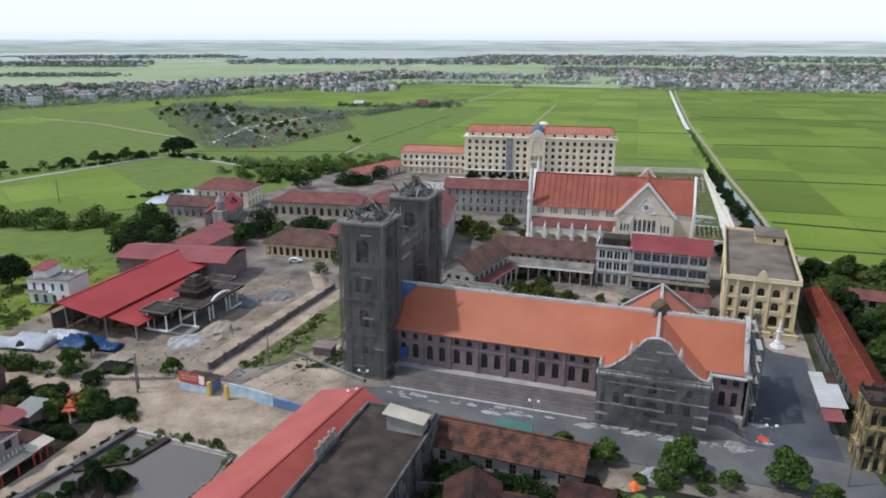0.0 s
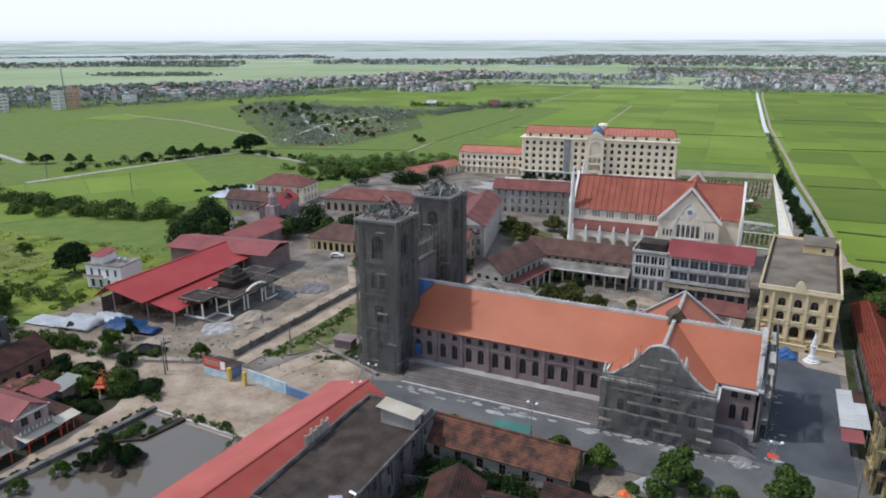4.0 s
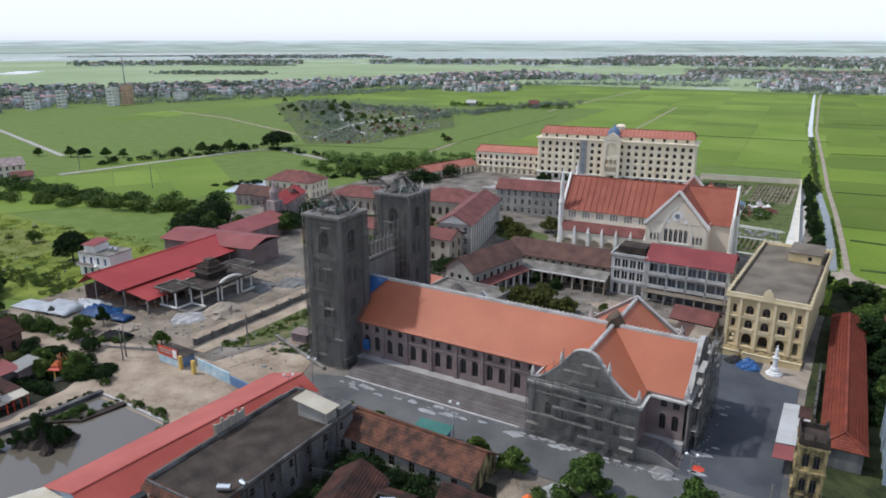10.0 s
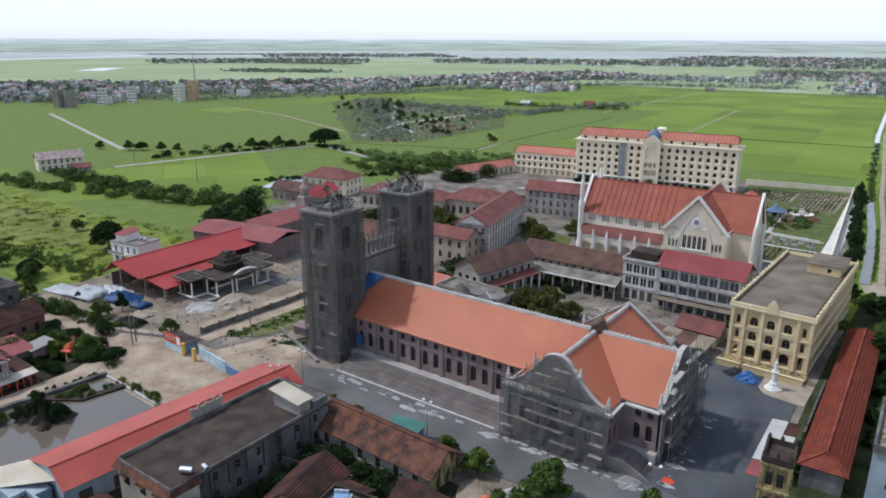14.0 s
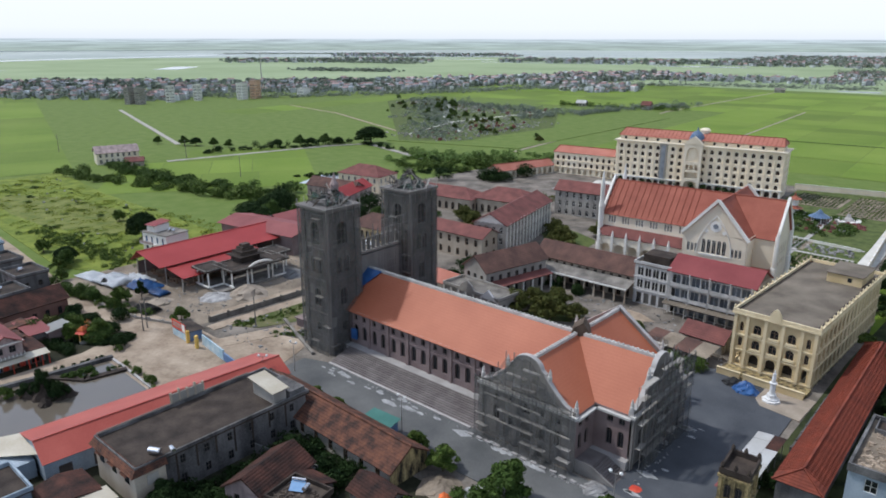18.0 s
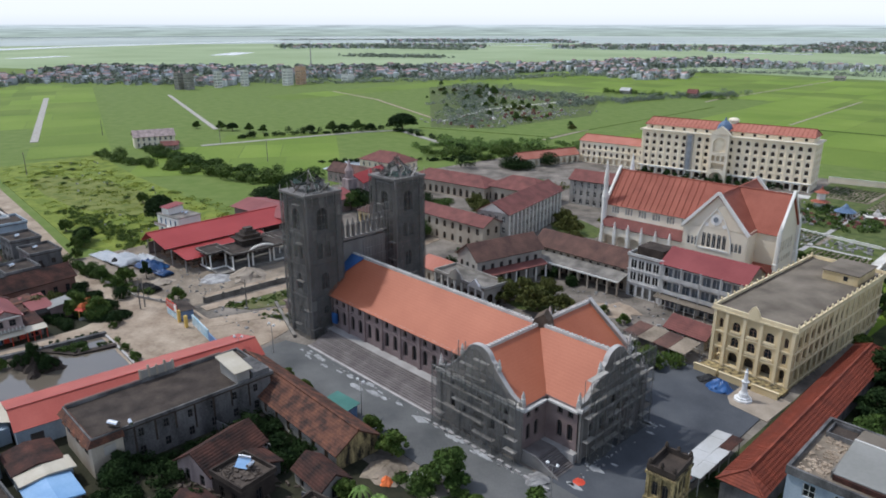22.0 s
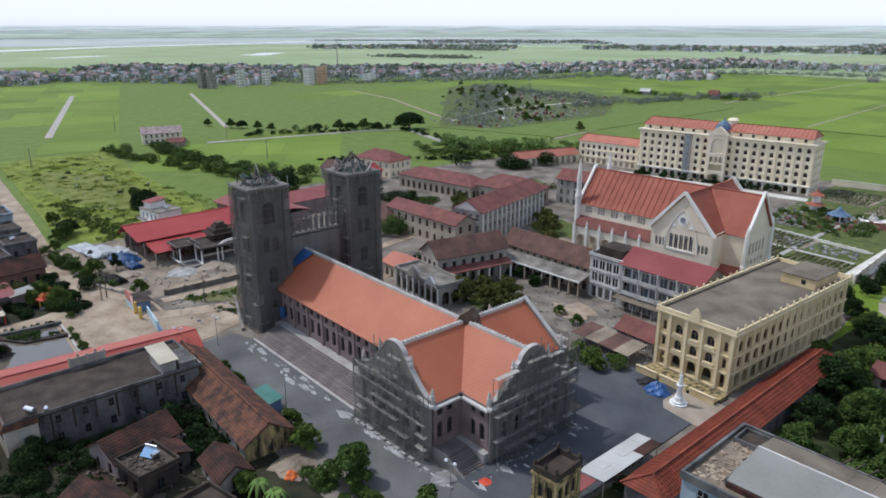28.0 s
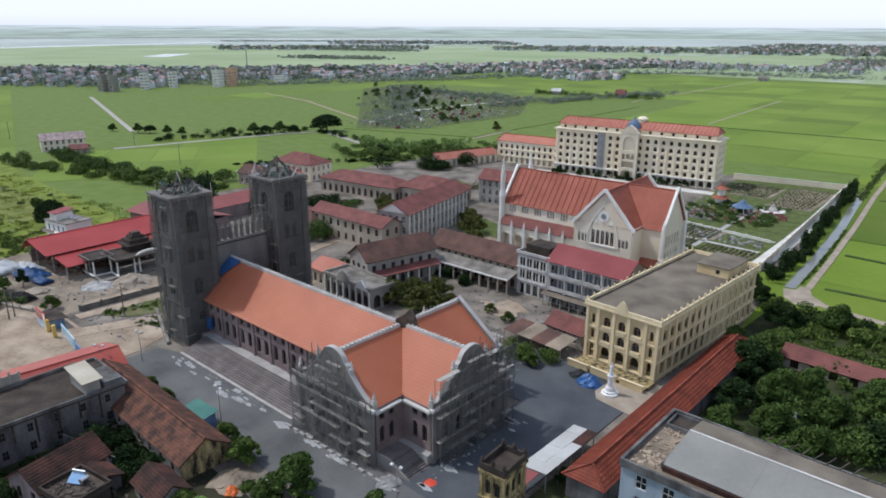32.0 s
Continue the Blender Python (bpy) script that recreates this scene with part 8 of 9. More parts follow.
def lane_house(x, y, L, W, H, zr, wall, roof, label, shop=True):
    """A two-storey lane house: gable to the east over a balcony, shop doors under a lean-to."""
    t = thing("lane_house", pose(x, y, 0, 0, 0, 1), label, "house", "houses on the lane")
    e = [(W * 0.5 - 1.9, W * 0.5 - 0.6, 3.9, 5.4, False, True), (W * 0.5 + 0.6, W * 0.5 + 1.9, 3.9, 5.4, False, True), (0.6, 1.9, 0.2, 2.4, False, True), (W - 2.0, W - 0.7, 0.2, 2.4, False, True)]
    walls(t, L, W, H, wall, {"E": e, "N": rows(L, 3, [(3.9, 1.4, 1.1, False, True)], 0.8)}, 0.25, 0, "frame_dark")
    gable_roof(t, 0, L, 0, W, H, zr, roof, "X", 0.5, None, wall)
    part("cornice", box(L, -0.3, H - 0.3, L + 0.45, W + 0.3, H - 0.05), "white", t, "white moulded cornice")
    part("balcony", box(L, 0.0, 3.0, L + 1.3, W, 3.2), "plaster_grey", t)
    for k in range(9):
        part("baluster", box(L + 1.15, 0.1 + (W - 0.3) * k / 8, 3.2, L + 1.25, 0.22 + (W - 0.3) * k / 8, 3.95), "white", t)
    part("balcony_rail", box(L + 1.1, 0.0, 3.95, L + 1.3, W, 4.07), "plaster_pink", t)
    if shop:
        part("awning", slope(bmesh.new(), (L, -0.4, 3.0), (L, W + 0.4, 3.0), (L + 3.0, W + 0.4, 2.5), (L + 3.0, -0.4, 2.5), 0.08), "tin_tan", t, "pale sheet awning over the shop front")
        for k, c in enumerate(("wall_blue", "sign_red", "wood", "sign_red")):
            part("shutter", box(L + 0.02, 0.4 + k * W / 4, 0.2, L + 0.1, 0.2 + (k + 0.85) * W / 4, 2.4), c, t)
        for k in range(3):
            part("post", box(L + 2.7, 0.1 + (W - 0.3) * k / 2, 0, L + 2.85, 0.25 + (W - 0.3) * k / 2, 2.5), "sign_red", t)
    return t


lane_house(-110.5, -67.6, 12.5, 6.4, 6.2, 8.0, "plaster_pink", "tin_maroon", "pinkish two-storey lane house with a maroon roof and balcony")
lane_house(-110, -76.6, 12, 6.2, 6.0, 6.9, "yellow", "tile_old", "ochre lane house with red posts and a dark roof")
lane_house(-109, -86.0, 12, 7.0, 5.6, 7.0, "plaster_pink", "tin_maroon", "pinkish lane house with a maroon sheet roof")
vh = thing("veranda_house", pose(-107, -61.0, 0, 0, 0, 1), "low house with a mossy brown roof and red veranda doors", "house")
walls(vh, 9.2, 3.6, 3.2, "plaster_dirty", {"E": rows(3.6, 1, [(0.2, 2.2, 1.6, False, True)], 0.4), "N": rows(9.2, 3, [(0.8, 1.4, 1.0, False, True)], 0.5)}, 0.25, 0, "sign_red")
part("roof", slope(bmesh.new(), (-0.4, -0.2, 4.1), (-0.4, 4.0, 3.8), (9.4, 4.0, 3.3), (9.4, -0.2, 3.4), 0.15), "tile_old", vh)
part("awning", slope(bmesh.new(), (9.2, -0.6, 3.2), (9.2, 4.0, 3.2), (11.9, 4.0, 2.7), (11.9, -0.6, 2.7), 0.08), "tin_tan", vh, "pale sheet awning")
for k in range(4):
    part("post", box(11.5, -0.4 + 1.35 * k, 0, 11.65, -0.25 + 1.35 * k, 2.7), "sign_red", vh)
mshed = thing("shed", pose(-114.5, -57.8, 0, 0, 0, 2), "shed with a faded pink-maroon sheet roof", "shed")
part("wall", box(0.3, 0.3, 0, 9.2, 4.6, 3.6), "plaster_dirty", mshed)
part("roof", slope(bmesh.new(), (-0.3, -0.2, 4.4), (-0.3, 5.0, 4.4), (9.8, 5.0, 3.8), (9.8, -0.2, 3.8), 0.08), "tin_maroon", mshed)
part("door", box(9.2, 1.2, 0.1, 9.28, 3.4, 2.4), "brown_and_room_shade", mshed)
rv = np.random.default_rng(17)
for k in range(46):
    x, y = -226 + 118 * rv.random(), -86 + 38 * rv.random()
    L, W, h = 4 + 5 * rv.random(), 3.5 + 3 * rv.random(), 2.6 + 1.8 * rv.random()
    sh = thing("shed", pose(x, y, 0, 0, 0, 5 + 6 * rv.normal()), "small back-yard shed with a weathered sheet roof", "shed", "yard sheds")
    part("wall", box(0.2, 0.2, 0, L - 0.2, W - 0.2, h), ("plaster_dirty", "concrete", "brick")[k % 3], sh)
    part("roof", slope(bmesh.new(), (-0.3, -0.3, h), (L + 0.3, -0.3, h), (L + 0.3, W + 0.3, h + 0.6), (-0.3, W + 0.3, h + 0.6), 0.08), ("tin_maroon", "tile_old", "tin_grey", "tile_old", "concrete_dark", "tile_rust", "tile_old", "concrete_dark", "tile_rust")[k % 9], sh)
for k in range(14):
    x, y = -215 + 105 * rv.random(), -82 + 32 * rv.random()
    tree(x, y, (1, 3, 0)[k % 3], 0.6 + 0.4 * rv.random(), 40 * k, "leafy tree between the village houses", group="village trees")
scatter("yard_clutter", [(-220, -108, -80, -44)], 380, 0.4, 1.8, 59, "rubble", "clutter in the yards of the village houses", 0.15)
for x, y, z in ((-133, -54, 7.5), (-146, -45, 7.5), (-161, -46, 7.9), (-194, -48, 7.7), (-159, -62, 7.3)):
    solid("water_tank", lathe(bmesh.new(), [(0.5, 0), (0.5, 1.7)], 14), "tank_steel", pose(x, y, z, 90, 0, 35), "shiny steel water tank on a roof", "water tank")
shr = thing("shrine", pose(-101.2, -47.6, 0.1, 0, 0, -20), "bright red and orange roadside shrine with a tiered roof", "shrine")
part("plinth", box(-1.3, -1.0, 0, 1.3, 1.0, 0.7), "plaster_grey", shr)
for x in (-1.05, 1.05):
    for y in (-0.8, 0.8):
        part("post", box(x - 0.12, y - 0.12, 0.7, x + 0.12, y + 0.12, 2.4), "gold_paint", shr)
part("back", box(-1.0, 0.6, 0.7, 1.0, 0.72, 2.4), "sign_red", shr)
for z, r in ((2.4, 1.6), (3.1, 1.05)):
    part("roof", lathe(bmesh.new(), [(r * 1.15, z), (r * 1.05, z + 0.12), (r * 0.5, z + 0.6), (r * 0.4, z + 0.75)], 4), "sign_red" if z < 3 else "orange", shr)
part("cloth", box(-1.25, -0.9, 1.6, 1.25, -0.82, 2.4), "sign_red", shr, "red cloth")

# the white hall in the fields and other field buildings
block("field_hall", pose(-339, 56, 0, 0, 0, 75), 22, 11, 6.6, "cream_white", "plaster_pink", "pale two-storey hall standing in the fields", 7, 3, [(0.5, 2.2, 1.3, False, True), (3.9, 1.9, 1.3, False, True)], 9.8, "gable")
block("field_house", pose(-322, 64, 0, 0, 0, 60), 9, 7, 3.2, "plaster_pink", "tile_dull", "small house beside the field road", 3, 2, [(0.3, 2, 1, False, True)], 5, "gable")
for x, y, h, w, m_w, lab in ((-664, 370, 20, 11, "peach", "tall peach-coloured apartment house"), (-664, 352, 18, 11, "white", "tall white apartment house"), (-688, 311, 17, 8, "white", "tall white town house"), (-690, 279, 17, 8, "white", "tall white town house"), (-688, 243, 16, 9, "plaster_grey", "tall grey town house"), (-697, 236, 17, 9, "plaster_grey", "tall grey town house"), (-650, 427, 9, 14, "white", "white hall at the village edge")):
    block("town_house", pose(x, y, 0, 0, 0, 20), w * 0.7, w, h, m_w, "concrete", lab, 3, 3, [(1 + 3.3 * k, 1.8, 1.4, False, True) for k in range(int(h / 3.4))], kind="flat", frame_mat="white", inner=False)
block("field_house", pose(-238, 900, 0, 0, 0, 10), 12, 8, 4, "plaster_grey", "concrete", "small pump house in the fields", 2, 2, [(0.5, 2, 1.2, False, True)], 6, "gable")
block("field_house", pose(-262, 560, 0, 0, 0, 10), 9, 7, 5, "plaster_pink", "tile_dull", "small pale shrine house by the cemetery", 3, 2, [(0.5, 2.6, 1.2, True, True)], 8.4, "gable")
block("field_house", pose(-330, 548, 0, 0, 0, 10), 10, 7, 4, "plaster_grey", "tin_white", "small house by the cemetery", 3, 2, [(0.5, 2.6, 1.2, True, True)], 6.4, "gable")
belt("trees", [(-350, 545), (-300, 556), (-262, 566), (-226, 566)], 14, 5, 1400, 0.7, 170, "leaf_a", "trees round the houses at the cemetery")
scatter("graves", [(-505, -440, 458, 500), (-450, -380, 400, 490), (-400, -330, 340, 470), (-345, -290, 290, 440), (-310, -252, 250, 370), (-420, -320, 430, 495), (-300, -255, 300, 400)], 800, 0.8, 2.0, 58, "soil_grave", "pale stone graves of the field cemetery", 0.37)
scatter("tombs", [(-500, -380, 440, 498), (-400, -300, 330, 480), (-320, -254, 250, 380)], 190, 1.2, 2.8, 158, "plaster_grey", "white masonry tombs of the field cemetery", 0.37)
scatter("tombs", [(-480, -300, 420, 490), (-320, -254, 250, 380)], 60, 1.6, 3.0, 159, "tile_dull", "red-roofed tomb shelters", 0.37)
rgc = np.random.default_rng(160)
for k in range(60):
    e = rgc.random()
    tree(-505 + 235 * e + 34 * rgc.normal(), 482 - 200 * e + 46 * rgc.random() * (0.4 + e), (0, 1, 2, 6)[k % 4], 0.5 + 0.45 * rgc.random(), 50 * k, "leafy tree standing among the field graves", group="cemetery trees")
for pts in ([(-300, 262), (-330, 350), (-318, 480)], [(-280, 300), (-360, 372), (-440, 470)]):
    strip("grave_path", pts, 3.0, 0.4, "pale_concrete", "pale path through the field cemetery", "path")
for x, y in ((-324, 101), (-404, 60), (-300, -10), (-250, 90)):
    up = thing("utility_pole", pose(x, y, 0), "slim concrete utility pole", "pole", "poles")
    part("pole", lathe(bmesh.new(), [(0.2, 0), (0.12, 11)], 8), "concrete", up)
    part("crossarm", box(-0.9, -0.06, 10.2, 0.9, 0.06, 10.35), "concrete", up)
mast = thing("mast", pose(-1000, 615, 0), "tall slender telecom mast", "mast")
part("lattice", lathe(bmesh.new(), [(1.6, 0), (0.5, 46)], 4), "pole_metal", mast)


def lamp_post(x, y, h, turn):
    t = thing("street_lamp", pose(x, y, 0.2, 0, 0, turn), "tall grey street lamp with a round white globe", "street lamp", "lamps")
    part("pole", lathe(bmesh.new(), [(0.16, 0), (0.09, 0.8), (0.06, h)], 8), "pole_metal", t)
    part("arm", box(-0.9, -0.04, h - 0.1, 0.9, 0.04, h), "pole_metal", t)
    for s in (-0.8, 0.8):
        part("globe", lathe(bmesh.new(), [(0.06, h), (0.26, h + 0.15), (0.28, h + 0.32), (0.06, h + 0.55)], 10, s, 0), "statue_white", t)


lamp_post(-18.8, -26.0, 7.0, 0)
lamp_post(-50.5, -33.0, 7.2, 40)
lamp_post(-52.5, -24.2, 6.5, 10)
lamp_post(20.0, -20.5, 6.5, 10)
for x, y in ((-79, -16), (-98, -34), (-97, -35.5), (31.5, -24)):
    up = thing("utility_pole", pose(x, y, 0), "slim concrete utility pole", "pole", "poles")
    part("pole", lathe(bmesh.new(), [(0.18, 0), (0.11, 8)], 8), "concrete", up)
car = thing("car", pose(-111, 50, 0.16, 0, 0, 20), "white parked car beside the halls", "car")
part("body", extr(bmesh.new(), [(-2.2, -0.85, 0.35), (2.2, -0.85, 0.35), (2.2, -0.85, 0.85), (1.3, -0.85, 0.95), (0.6, -0.85, 1.45), (-1.3, -0.85, 1.45), (-2.1, -0.85, 0.95)], (0, 1.7, 0)), "car_white", car)
part("windows", box(-1.2, -0.88, 0.98, 0.6, 0.88, 1.36), "pane_dark", car)
for x in (-1.4, 1.4):
    for y in (-0.8, 0.8):
        part("wheel", lathe(bmesh.new(), [(0.32, -0.1), (0.32, 0.1)], 14), "rubber", car, "", pose(x, y, 0.32, 90, 0, 0))

# ---- trees and hedges ----
for x, y, k, s, t, lab in (
    (6.3, -28.6, 0, 1.0, 0, "dense round dark green tree at the road"), (-5.6, -29.8, 1, 0.95, 40, "small leafy green tree at the road"), (-12.8, -28.4, 3, 1.1, 10, "small leafy green tree beside the old house"),
    (22.3, -26.8, 0, 0.95, 80, "dense bright green tree at the road"), (-33, -29, 3, 0.9, 50, "small leafy tree at the road"), (-40, -28.5, 3, 0.8, 90, "small leafy tree at the road"),
    (-96.0, -26.2, 3, 1.1, 30, "rounded green tree in the building yard"), (-174, 2, 5, (1.05, 1.1), 0, "tall dark dense tree at the edge of the lot"), (-118.6, -31, 1, 0.95, 0, "light green tree beside the tarpaulins"),
    (-118.6, -25.4, 4, (0.3, 0.6), 0, "slim dark conical tree"), (-100, -44.5, 1, 1.05, 60, "flame tree with orange blossom"), (-108, -47, 1, 1.0, 20, "leafy green garden tree"), (-104, -49, 1, 0.9, 0, "leafy green garden tree"), (-112, -51, 6, 0.9, 0, "leafy green garden tree"),
    (4, 24, 1, 0.8, 0, "leafy courtyard tree"), (0, 27, 3, 1.0, 0, "leafy courtyard tree"), (9, 29, 1, 0.7, 20, "leafy courtyard tree"),
    (-37, 34, 6, 1.23, 0, "dull olive tree in the courtyard"), (-36, 41, 6, 1.04, 60, "dull olive tree in the courtyard"), (-31, 44, 6, 1.10, 0, "dull olive tree in the courtyard"), (-28, 36, 6, 1.30, 90, "dull olive tree in the courtyard"), (-23, 40, 6, 0.91, 130, "dull olive tree in the courtyard"), (-70, 104, 6, 1.17, 0, "dull olive tree between the halls"), (-56, 112, 6, 1.17, 40, "dull olive tree between the halls"), (-62, 96, 6, 1.30, 80, "dull olive tree between the halls"), (-46, 100, 6, 1.04, 10, "dull olive tree between the halls"), (-54, 88, 6, 0.91, 50, "dull olive tree between the halls"), (-98, 92, 6, 1.30, 20, "dull olive tree between the halls"), (-108, 98, 6, 1.17, 0, "dull olive tree between the halls"), (-40, 124, 6, 1.04, 0, "dull olive tree between the halls"), (-8, 44, 3, 0.8, 0, "small courtyard tree"), (-15, 46, 3, 0.7, 50, "small courtyard tree"),
    (-288, 215, 5, (2.0, 1.25), 0, "huge dark spreading tree in the fields"), (-150, 50, 2, 1.0, 0, "dark green tree"), (-160, 46, 2, 1.1, 50, "dark green tree"), (-140, 62, 0, 1.1, 20, "dark green tree"), (-130, 72, 0, 1.0, 0, "dark green tree"),
    (44.5, 54, 4, 0.95, 0, "large dense green tree"), (52, 48, 2, 0.9, 40, "dense green tree"), (47, 40, 4, 0.75, 20, "dense dark green tree"), (56, 52, 2, 0.9, 70, "dense green tree"), (62, 45, 2, 0.85, 0, "dense green tree"), (66, 54, 0, 1.1, 30, "dense green tree"), (55, 36, 2, 0.8, 10, "dense green tree"), (48, 30, 0, 0.9, 0, "dense green tree"), (70, 40, 4, 0.8, 0, "dense dark green tree"), (62, 33, 2, 0.8, 0, "dense green tree"), (44, 62, 0, 1.1, 0, "dense green tree"), (74, 50, 2, 1.0, 0, "dense green tree"), (80, 60, 4, 0.9, 0, "dense dark tree"),
    (42, 84, 4, 0.8, 0, "dense dark tree"), (37.5, 92, 0, 0.7, 0, "dense green tree"), (52, 90, 2, 0.9, 0, "dense green tree"), (64, 92, 0, 1.0, 0, "green tree"), (18.5, 99, 3, 0.9, 0, "dark tree behind the school"), (23, 101, 4, 0.6, 0, "dark tree behind the school"), (28, 100, 4, 0.7, 40, "dark tree behind the school"), (32.5, 97, 4, 0.6, 80, "dark tree behind the school"), (35.8, 0.6, 4, 0.34, 0, "dark bush beside the canopy"), (76, 84, 2, 0.9, 0, "green tree"),
    (-52, -48, 3, 1.2, 0, "leafy tree"), (-26, -44, 4, 0.55, 0, "dark leafy garden tree"), (-22, -46, 4, 0.4, 0, "dark leafy garden tree"), (-31, -64, 4, 0.5, 0, "dark leafy garden tree"), (-12, -36.5, 3, 0.9, 0, "small leafy tree"), (-14, -60, 4, 0.5, 0, "dark leafy garden tree"),
    (-5, 122, 3, 1.0, 0, "slim dark cypress-like tree"), (4, 121, 3, 1.1, 0, "slim dark tree"), (-2, -42, 1, 0.7, 0, "leafy garden tree"), (28, -30, 3, 1.1, 0, "leafy roadside bush"), (14, -30, 3, 0.9, 0, "leafy roadside bush"),
    (-79.6, -63.8, 4, (0.42, 0.72), 0, "dark spreading tree on the pond rockery"), (-77.0, -61.8, 4, (0.36, 0.45), 50, "dark spreading tree on the pond rockery"), (-90, -44.5, 3, 0.5, 0, "clipped tree at the pond"), (-70, -46.8, 3, 0.55, 0, "clipped tree at the pond"), (-76, -47, 3, 0.5, 0, "clipped tree at the pond"), (-82.6, -66, 4, 0.36, 0, "dark spreading tree on the pond rockery"), (-84.5, -69, 3, 0.8, 0, "clipped round tree at the pond"), (-86.5, -75, 3, 0.8, 0, "clipped round tree at the pond"),
    (-206, 8, 1, 0.9, 0, "bushy tree in the grass lot"), (-163, -28, 0, 0.85, 0, "dark bushy tree beside the lane"), (-168, -26, 5, (0.7, 0.55), 0, "dark bushy tree beside the lane"), (-160, -31, 3, 1.2, 0, "bushy tree beside the lane"), (-184, -27, 1, 0.9, 0, "bushy tree beside the lane"), (-150, -34, 3, 1.0, 0, "bush beside the lane"), (-116, -34, 3, 0.9, 0, "bush beside the lane"),
):
    tree(x, y, k, s, t, lab)
rgl = np.random.default_rng(131)
lot = [(-322 + 168 * rgl.random(), -22 + 60 * rgl.random()) for k in range(480)]
lot = [p for p in lot if p[1] > -26 - 0.02 * (p[0] + 165) - 4 and p[1] < 24 + max(0.0, (p[0] + 230) * 0.13)]
tagged(new("rough_grass", leaf_mesh("rough_grass", [(x, y, 0.2, 1.0 + 2.2 * rgl.random(), 0.14 + 0.22 * rgl.random()) for x, y in lot], 4200, 0.42, rgl, "grass_blade")), "tussocks of rough yellow-green grass", "grass", kind="stuff")
tagged(new("rough_weeds", leaf_mesh("rough_weeds", [(x, y, 0.2, 0.7 + 1.6 * rgl.random(), 0.3 + 0.5 * rgl.random()) for x, y in lot[::6]], 1100, 0.4, rgl, "leaf_b")), "darker weeds in the rough grass lot", "weeds", kind="stuff")
rb2 = np.random.default_rng(31)
for k in range(10):
    s = 0.5 + 0.5 * rb2.random()
    tree(-305 + 135 * rb2.random(), -14 + 34 * rb2.random(), 3, (s, 0.4 * s), 40 * k, "low spreading bush in the rough grass lot", group="bushes in the lot", z=0.1)
for x, y, k, s in ((-372, 126, 2, 0.8), (-366, 131, 4, 0.75), (-352, 136, 2, 0.75), (-343, 141, 0, 0.8), (-322, 164, 4, 0.7), (-314, 176, 2, 0.9), (-310, 182, 4, 0.75), (-305, 190, 2, 0.95), (-301, 198, 4, 0.7), (-392, 118, 0, 0.8)):
    tree(x, y, 5 if k == 4 else k, (s * 1.0, s * (0.8 if k == 4 else 1.0)), x, "dark tree on the field road", group="trees on the field road")
belt("hedge", [(-330, 120), (-312, 165), (-298, 205)], 5, 4.4, 2200, 0.5, 92, "leaf_dark", "low dark scrub along the field road")
belt("hedge", [(-292, 210), (-250, 205), (-214, 196), (-190, 172)], 4, 3.2, 1800, 0.5, 93, "leaf_dark", "low dark scrub along the field road")
belt("trees", [(-100, 44), (-92, 60), (-96, 84)], 8, 5, 1800, 0.5, 94, "leaf_a", "garden trees between the halls")
belt("hedge", [(-332, 34), (-300, 36), (-250, 50), (-215, 60), (-178, 70)], 10, 4.5, 6500, 0.6, 62, "leaf_b", "thick dark hedge along the grass lot")
belt("hedge", [(-332, 60), (-290, 55), (-240, 64), (-200, 80), (-190, 100)], 9, 5, 5200, 0.6, 63, "leaf_a", "thick dark trees along the lane")
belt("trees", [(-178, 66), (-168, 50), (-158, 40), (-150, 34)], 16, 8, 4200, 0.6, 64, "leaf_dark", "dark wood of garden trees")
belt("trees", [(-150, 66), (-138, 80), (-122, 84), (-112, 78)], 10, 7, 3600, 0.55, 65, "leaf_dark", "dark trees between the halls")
belt("hedge", [(-230, 108), (-210, 128), (-188, 160), (-172, 178)], 4, 2.2, 1800, 0.5, 66, "leaf_dark", "dark hedge along a field edge")
belt("orchard", [(-225, 190), (-205, 205), (-185, 225), (-172, 240)], 30, 4.0, 5200, 0.7, 67, "leaf_light", "rows of light green orchard trees")
belt("orchard", [(-200, 170), (-178, 195), (-160, 215)], 28, 4.5, 5200, 0.7, 68, "leaf_b", "rows of green orchard trees")
belt("trees", [(-166, 150), (-150, 168), (-140, 190)], 12, 6, 2200, 0.6, 69, "leaf_dark", "dark trees behind the halls")
belt("trees", [(-500, 484), (-420, 470), (-340, 470), (-300, 420)], 40, 5.4, 3200, 0.8, 70, "leaf_village_hazed", "trees among the graves")
belt("trees", [(-300, 430), (-275, 510), (-262, 572), (-236, 622)], 26, 5.4, 3200, 0.8, 213, "leaf_village_hazed", "bushes along the edge of the cemetery")
belt("trees", [(-440, 440), (-360, 360), (-290, 280), (-262, 262)], 40, 4.8, 3200, 0.7, 71, "leaf_village_hazed", "trees among the graves")
belt("reeds", [(24.4, 240), (22.4, 262), (17, 330), (8, 450)], 2.6, 1.0, 5200, 0.35, 97, "leaf_b", "green reeds along the canal")
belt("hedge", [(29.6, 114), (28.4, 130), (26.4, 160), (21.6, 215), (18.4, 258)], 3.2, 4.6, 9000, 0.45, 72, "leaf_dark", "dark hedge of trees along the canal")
belt("hedge", [(16, 106), (24, 107), (31, 105.5)], 7, 3.6, 4200, 0.4, 210, "leaf_dark", "dark shrubs between the school and the garden")
belt("reeds", [(36.4, 117), (34.8, 146), (31.6, 186)], 0.9, 0.8, 1400, 0.3, 211, "leaf_b", "green reeds along the canal")
belt("undergrowth", [(45.6, 17), (45.4, 38), (45.2, 60)], 2.0, 2.6, 2600, 0.4, 215, "leaf_dark", "dark bushes along the tiled shed")
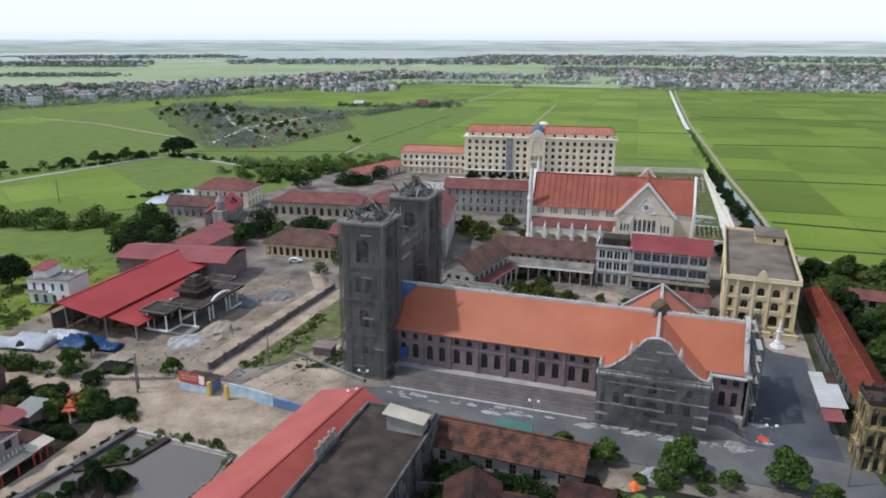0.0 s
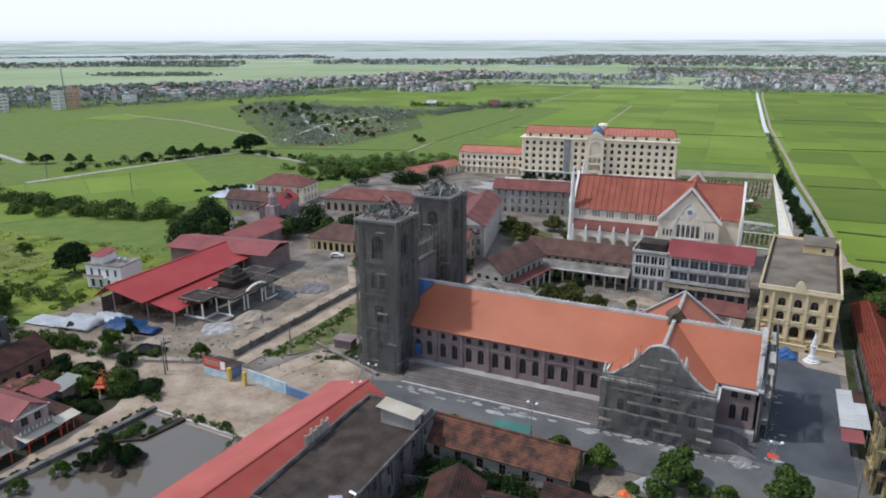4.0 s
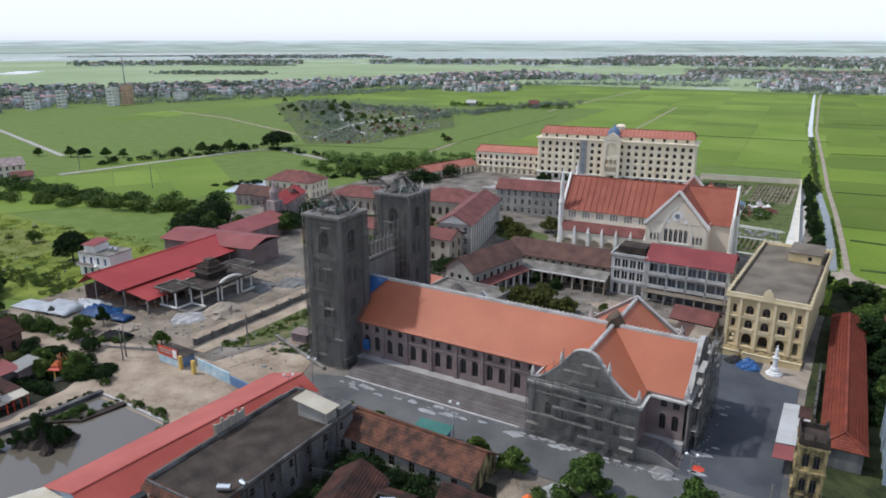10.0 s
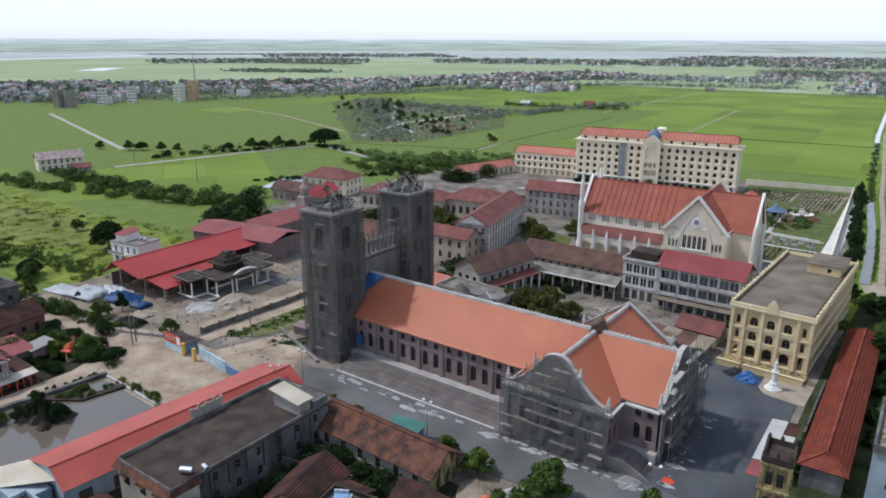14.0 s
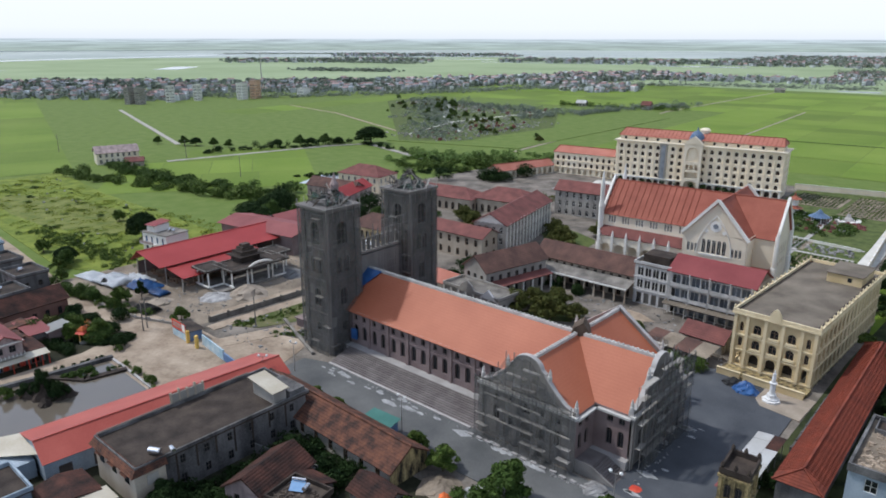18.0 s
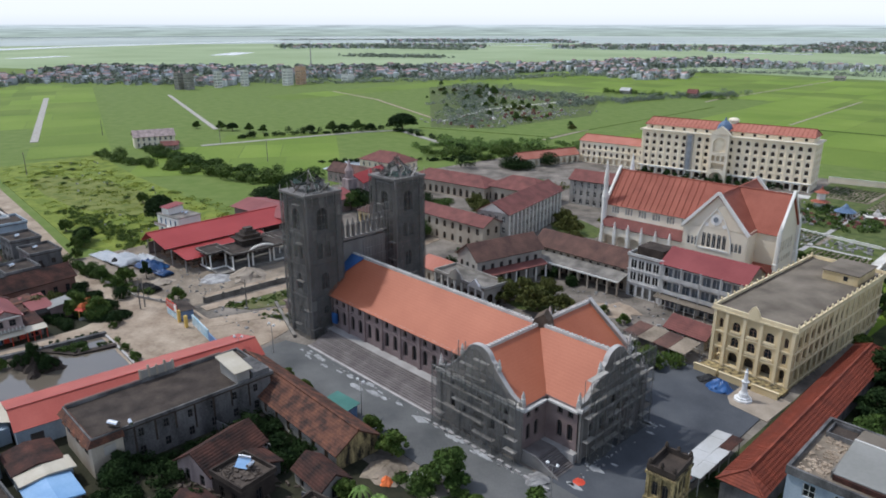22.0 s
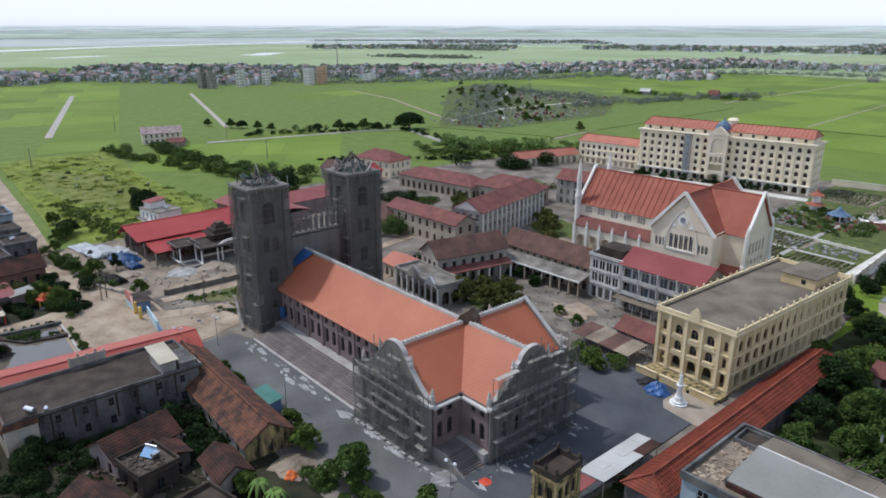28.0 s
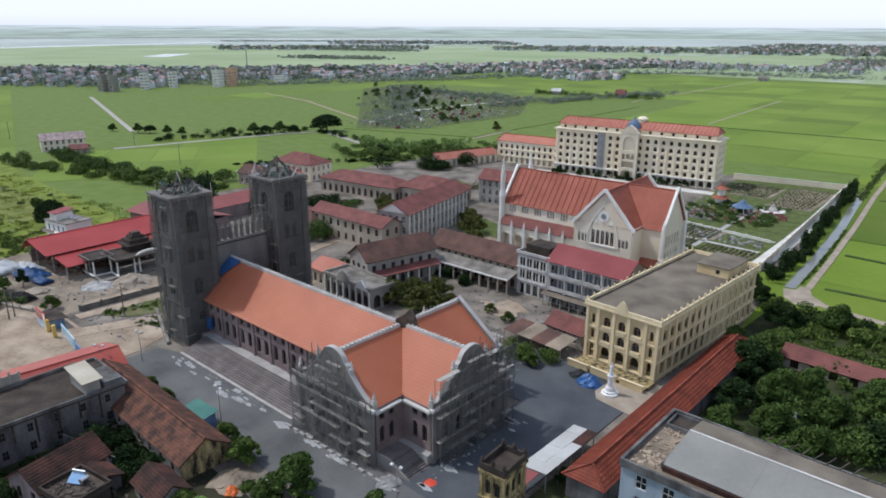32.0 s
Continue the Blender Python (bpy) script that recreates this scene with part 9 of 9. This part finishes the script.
belt("undergrowth", [(52, 34), (56, 41), (64, 47), (78, 58)], 15, 4.2, 6000, 0.5, 73, "leaf_a", "tangled green undergrowth")
belt("undergrowth", [(38, 72), (46, 84), (58, 94), (70, 98)], 12, 3.5, 4200, 0.5, 74, "leaf_b", "tangled green undergrowth")
belt("undergrowth", [(48, 74), (62, 80), (84, 88), (112, 92)], 26, 2.2, 9000, 0.45, 190, "leaf_b", "low tangled green scrub")
belt("undergrowth", [(44, 92), (60, 96), (80, 98)], 7, 2.6, 3000, 0.45, 191, "leaf_dark", "dark tangled scrub")
belt("undergrowth", [(72, 74), (90, 82), (120, 84)], 22, 4, 2600, 0.6, 75, "leaf_a", "tangled green undergrowth")
belt("garden_plants", [(-31, -46), (-24, -42), (-14, -42)], 7, 2.4, 2000, 0.35, 76, "leaf_dark", "dark overgrown garden plants")
belt("garden_plants", [(-32, -66), (-30, -52), (-22, -50)], 6, 2.2, 1500, 0.35, 77, "leaf_dark", "dark overgrown garden plants")
belt("garden_plants", [(-30, -66), (-22, -68), (-12, -70)], 6, 3.0, 3600, 0.35, 180, "leaf_dark", "dark overgrown garden plants")
belt("garden_plants", [(-30, -46), (-24, -50), (-26, -60)], 5, 1.6, 1200, 0.3, 181, "leaf_dark", "dark weeds behind the old houses")
belt("garden_plants", [(-28, -68), (-14, -62), (0, -54), (8, -44)], 8, 2.4, 2400, 0.4, 78, "leaf_dark", "overgrown garden plants")
belt("garden_plants", [(-30, -62), (-26, -48), (-12, -40), (-36, -42)], 9, 1.6, 2600, 0.3, 103, "leaf_dark", "dark overgrown yard between the old houses")
scatter("roof_clutter", [(-17.2, -11.4, -54.8, -50.0)], 90, 0.2, 1.0, 108, "brown_and_room_shade", "junk and broken brick on a flat roof", 3.6)
scatter("yard_clutter", [(-32, -2, -66, -38), (-30, -10, -60, -50)], 260, 0.3, 1.4, 104, "brown_and_room_shade", "timber and junk in the yards of the old houses", 0.15)
belt("garden_plants", [(-114, -52), (-106, -47), (-98.5, -43.5)], 6, 4.0, 5200, 0.3, 79, "leaf_a", "garden plants in front of the houses")
belt("blossom", [(-102, -46), (-99, -44.2)], 3.4, 3.4, 110, 0.26, 80, "orange", "orange blossom on a flame tree", 1.0)
belt("garden_plants", [(-121, -43.5), (-109, -41.5), (-100, -41.8), (-94.5, -43.6)], 5.5, 2.6, 7000, 0.3, 214, "leaf_dark", "dark garden plants along the lane")
belt("garden_plants", [(-112, -56), (-105, -53), (-98.5, -49.5), (-97, -54)], 5, 2.8, 4600, 0.3, 212, "leaf_dark", "dark garden plants in front of the houses")
belt("weeds", [(-140, -34), (-122, -34), (-108, -31)], 4, 1.6, 1400, 0.35, 81, "leaf_b", "weeds along the yard edge")
belt("weeds", [(-84, -20), (-80, -8), (-82, 14)], 4, 0.8, 1400, 0.3, 82, "leaf_b", "weeds beside the wall")
belt("weeds", [(-72, -14), (-66, -10), (-66, -2)], 4, 0.7, 900, 0.3, 83, "leaf_b", "weeds beside the tower")
belt("bushes", [(-215, -18), (-188, -16), (-168, -14), (-152, -16)], 8, 1.3, 3000, 0.35, 100, "leaf_b", "low green bushes along the lane")
belt("shrubs", [(-12, 30), (2, 30), (14, 35)], 4, 2.6, 2200, 0.35, 85, "leaf_b", "green shrubs beside the yard")
belt("shrubs", [(-100, 205), (-70, 209), (-35, 214)], 3, 3.2, 1600, 0.5, 87, "leaf_dark", "clipped trees in front of the seminary")
belt("shrubs", [(0, -32), (8, -31), (14, -33)], 4, 2.0, 1600, 0.3, 88, "leaf_a", "roadside shrubs")
belt("shrubs", [(-110, 150), (-80, 160), (-50, 168), (-30, 150)], 14, 2.6, 1800, 0.4, 101, "leaf_olive", "garden shrubs before the seminary")
belt("trees", [(-126, 98), (-118, 84), (-108, 78), (-96, 56)], 6, 5, 2200, 0.45, 102, "leaf_a", "garden trees between the halls")
belt("trees", [(-90, 90), (-70, 60), (-66, 40)], 6, 4, 1500, 0.5, 89, "leaf_dark", "courtyard trees between the halls")
belt("shrubs", [(-50, 56), (-40, 57), (-30, 57)], 3, 2.6, 1500, 0.35, 91, "leaf_dark", "dark shrubs before the old hall")


def palm(x, y, h, turn):
    t = thing("palm_tree", pose(x, y, 0, 0, 0, turn), "small palm with drooping green fronds", "palm", "palms")
    part("trunk", lathe(bmesh.new(), [(0.22, 0), (0.14, h * 0.5), (0.12, h)], 8), "bark", t)
    for k in range(9):
        a = 2 * math.pi * k / 9
        bm = bmesh.new()
        prev = None
        for q in range(6):
            r, z = 0.45 * q, h + 0.5 * math.sin(q * 0.75) - 0.06 * q * q
            w = 0.32 * (1 - abs(q - 2.5) / 4)
            a0 = bm.verts.new((r * math.cos(a) - w * math.sin(a), r * math.sin(a) + w * math.cos(a), z - 0.12))
            m0 = bm.verts.new((r * math.cos(a), r * math.sin(a), z))
            b0 = bm.verts.new((r * math.cos(a) + w * math.sin(a), r * math.sin(a) - w * math.cos(a), z - 0.12))
            if prev:
                bm.faces.new((prev[0], prev[1], m0, a0))
                bm.faces.new((prev[1], prev[2], b0, m0))
            prev = (a0, m0, b0)
        part("frond", bm, "leaf_light", t)


palm(0.5, -41, 2.6, 0)
palm(3.5, -40, 2.2, 30)
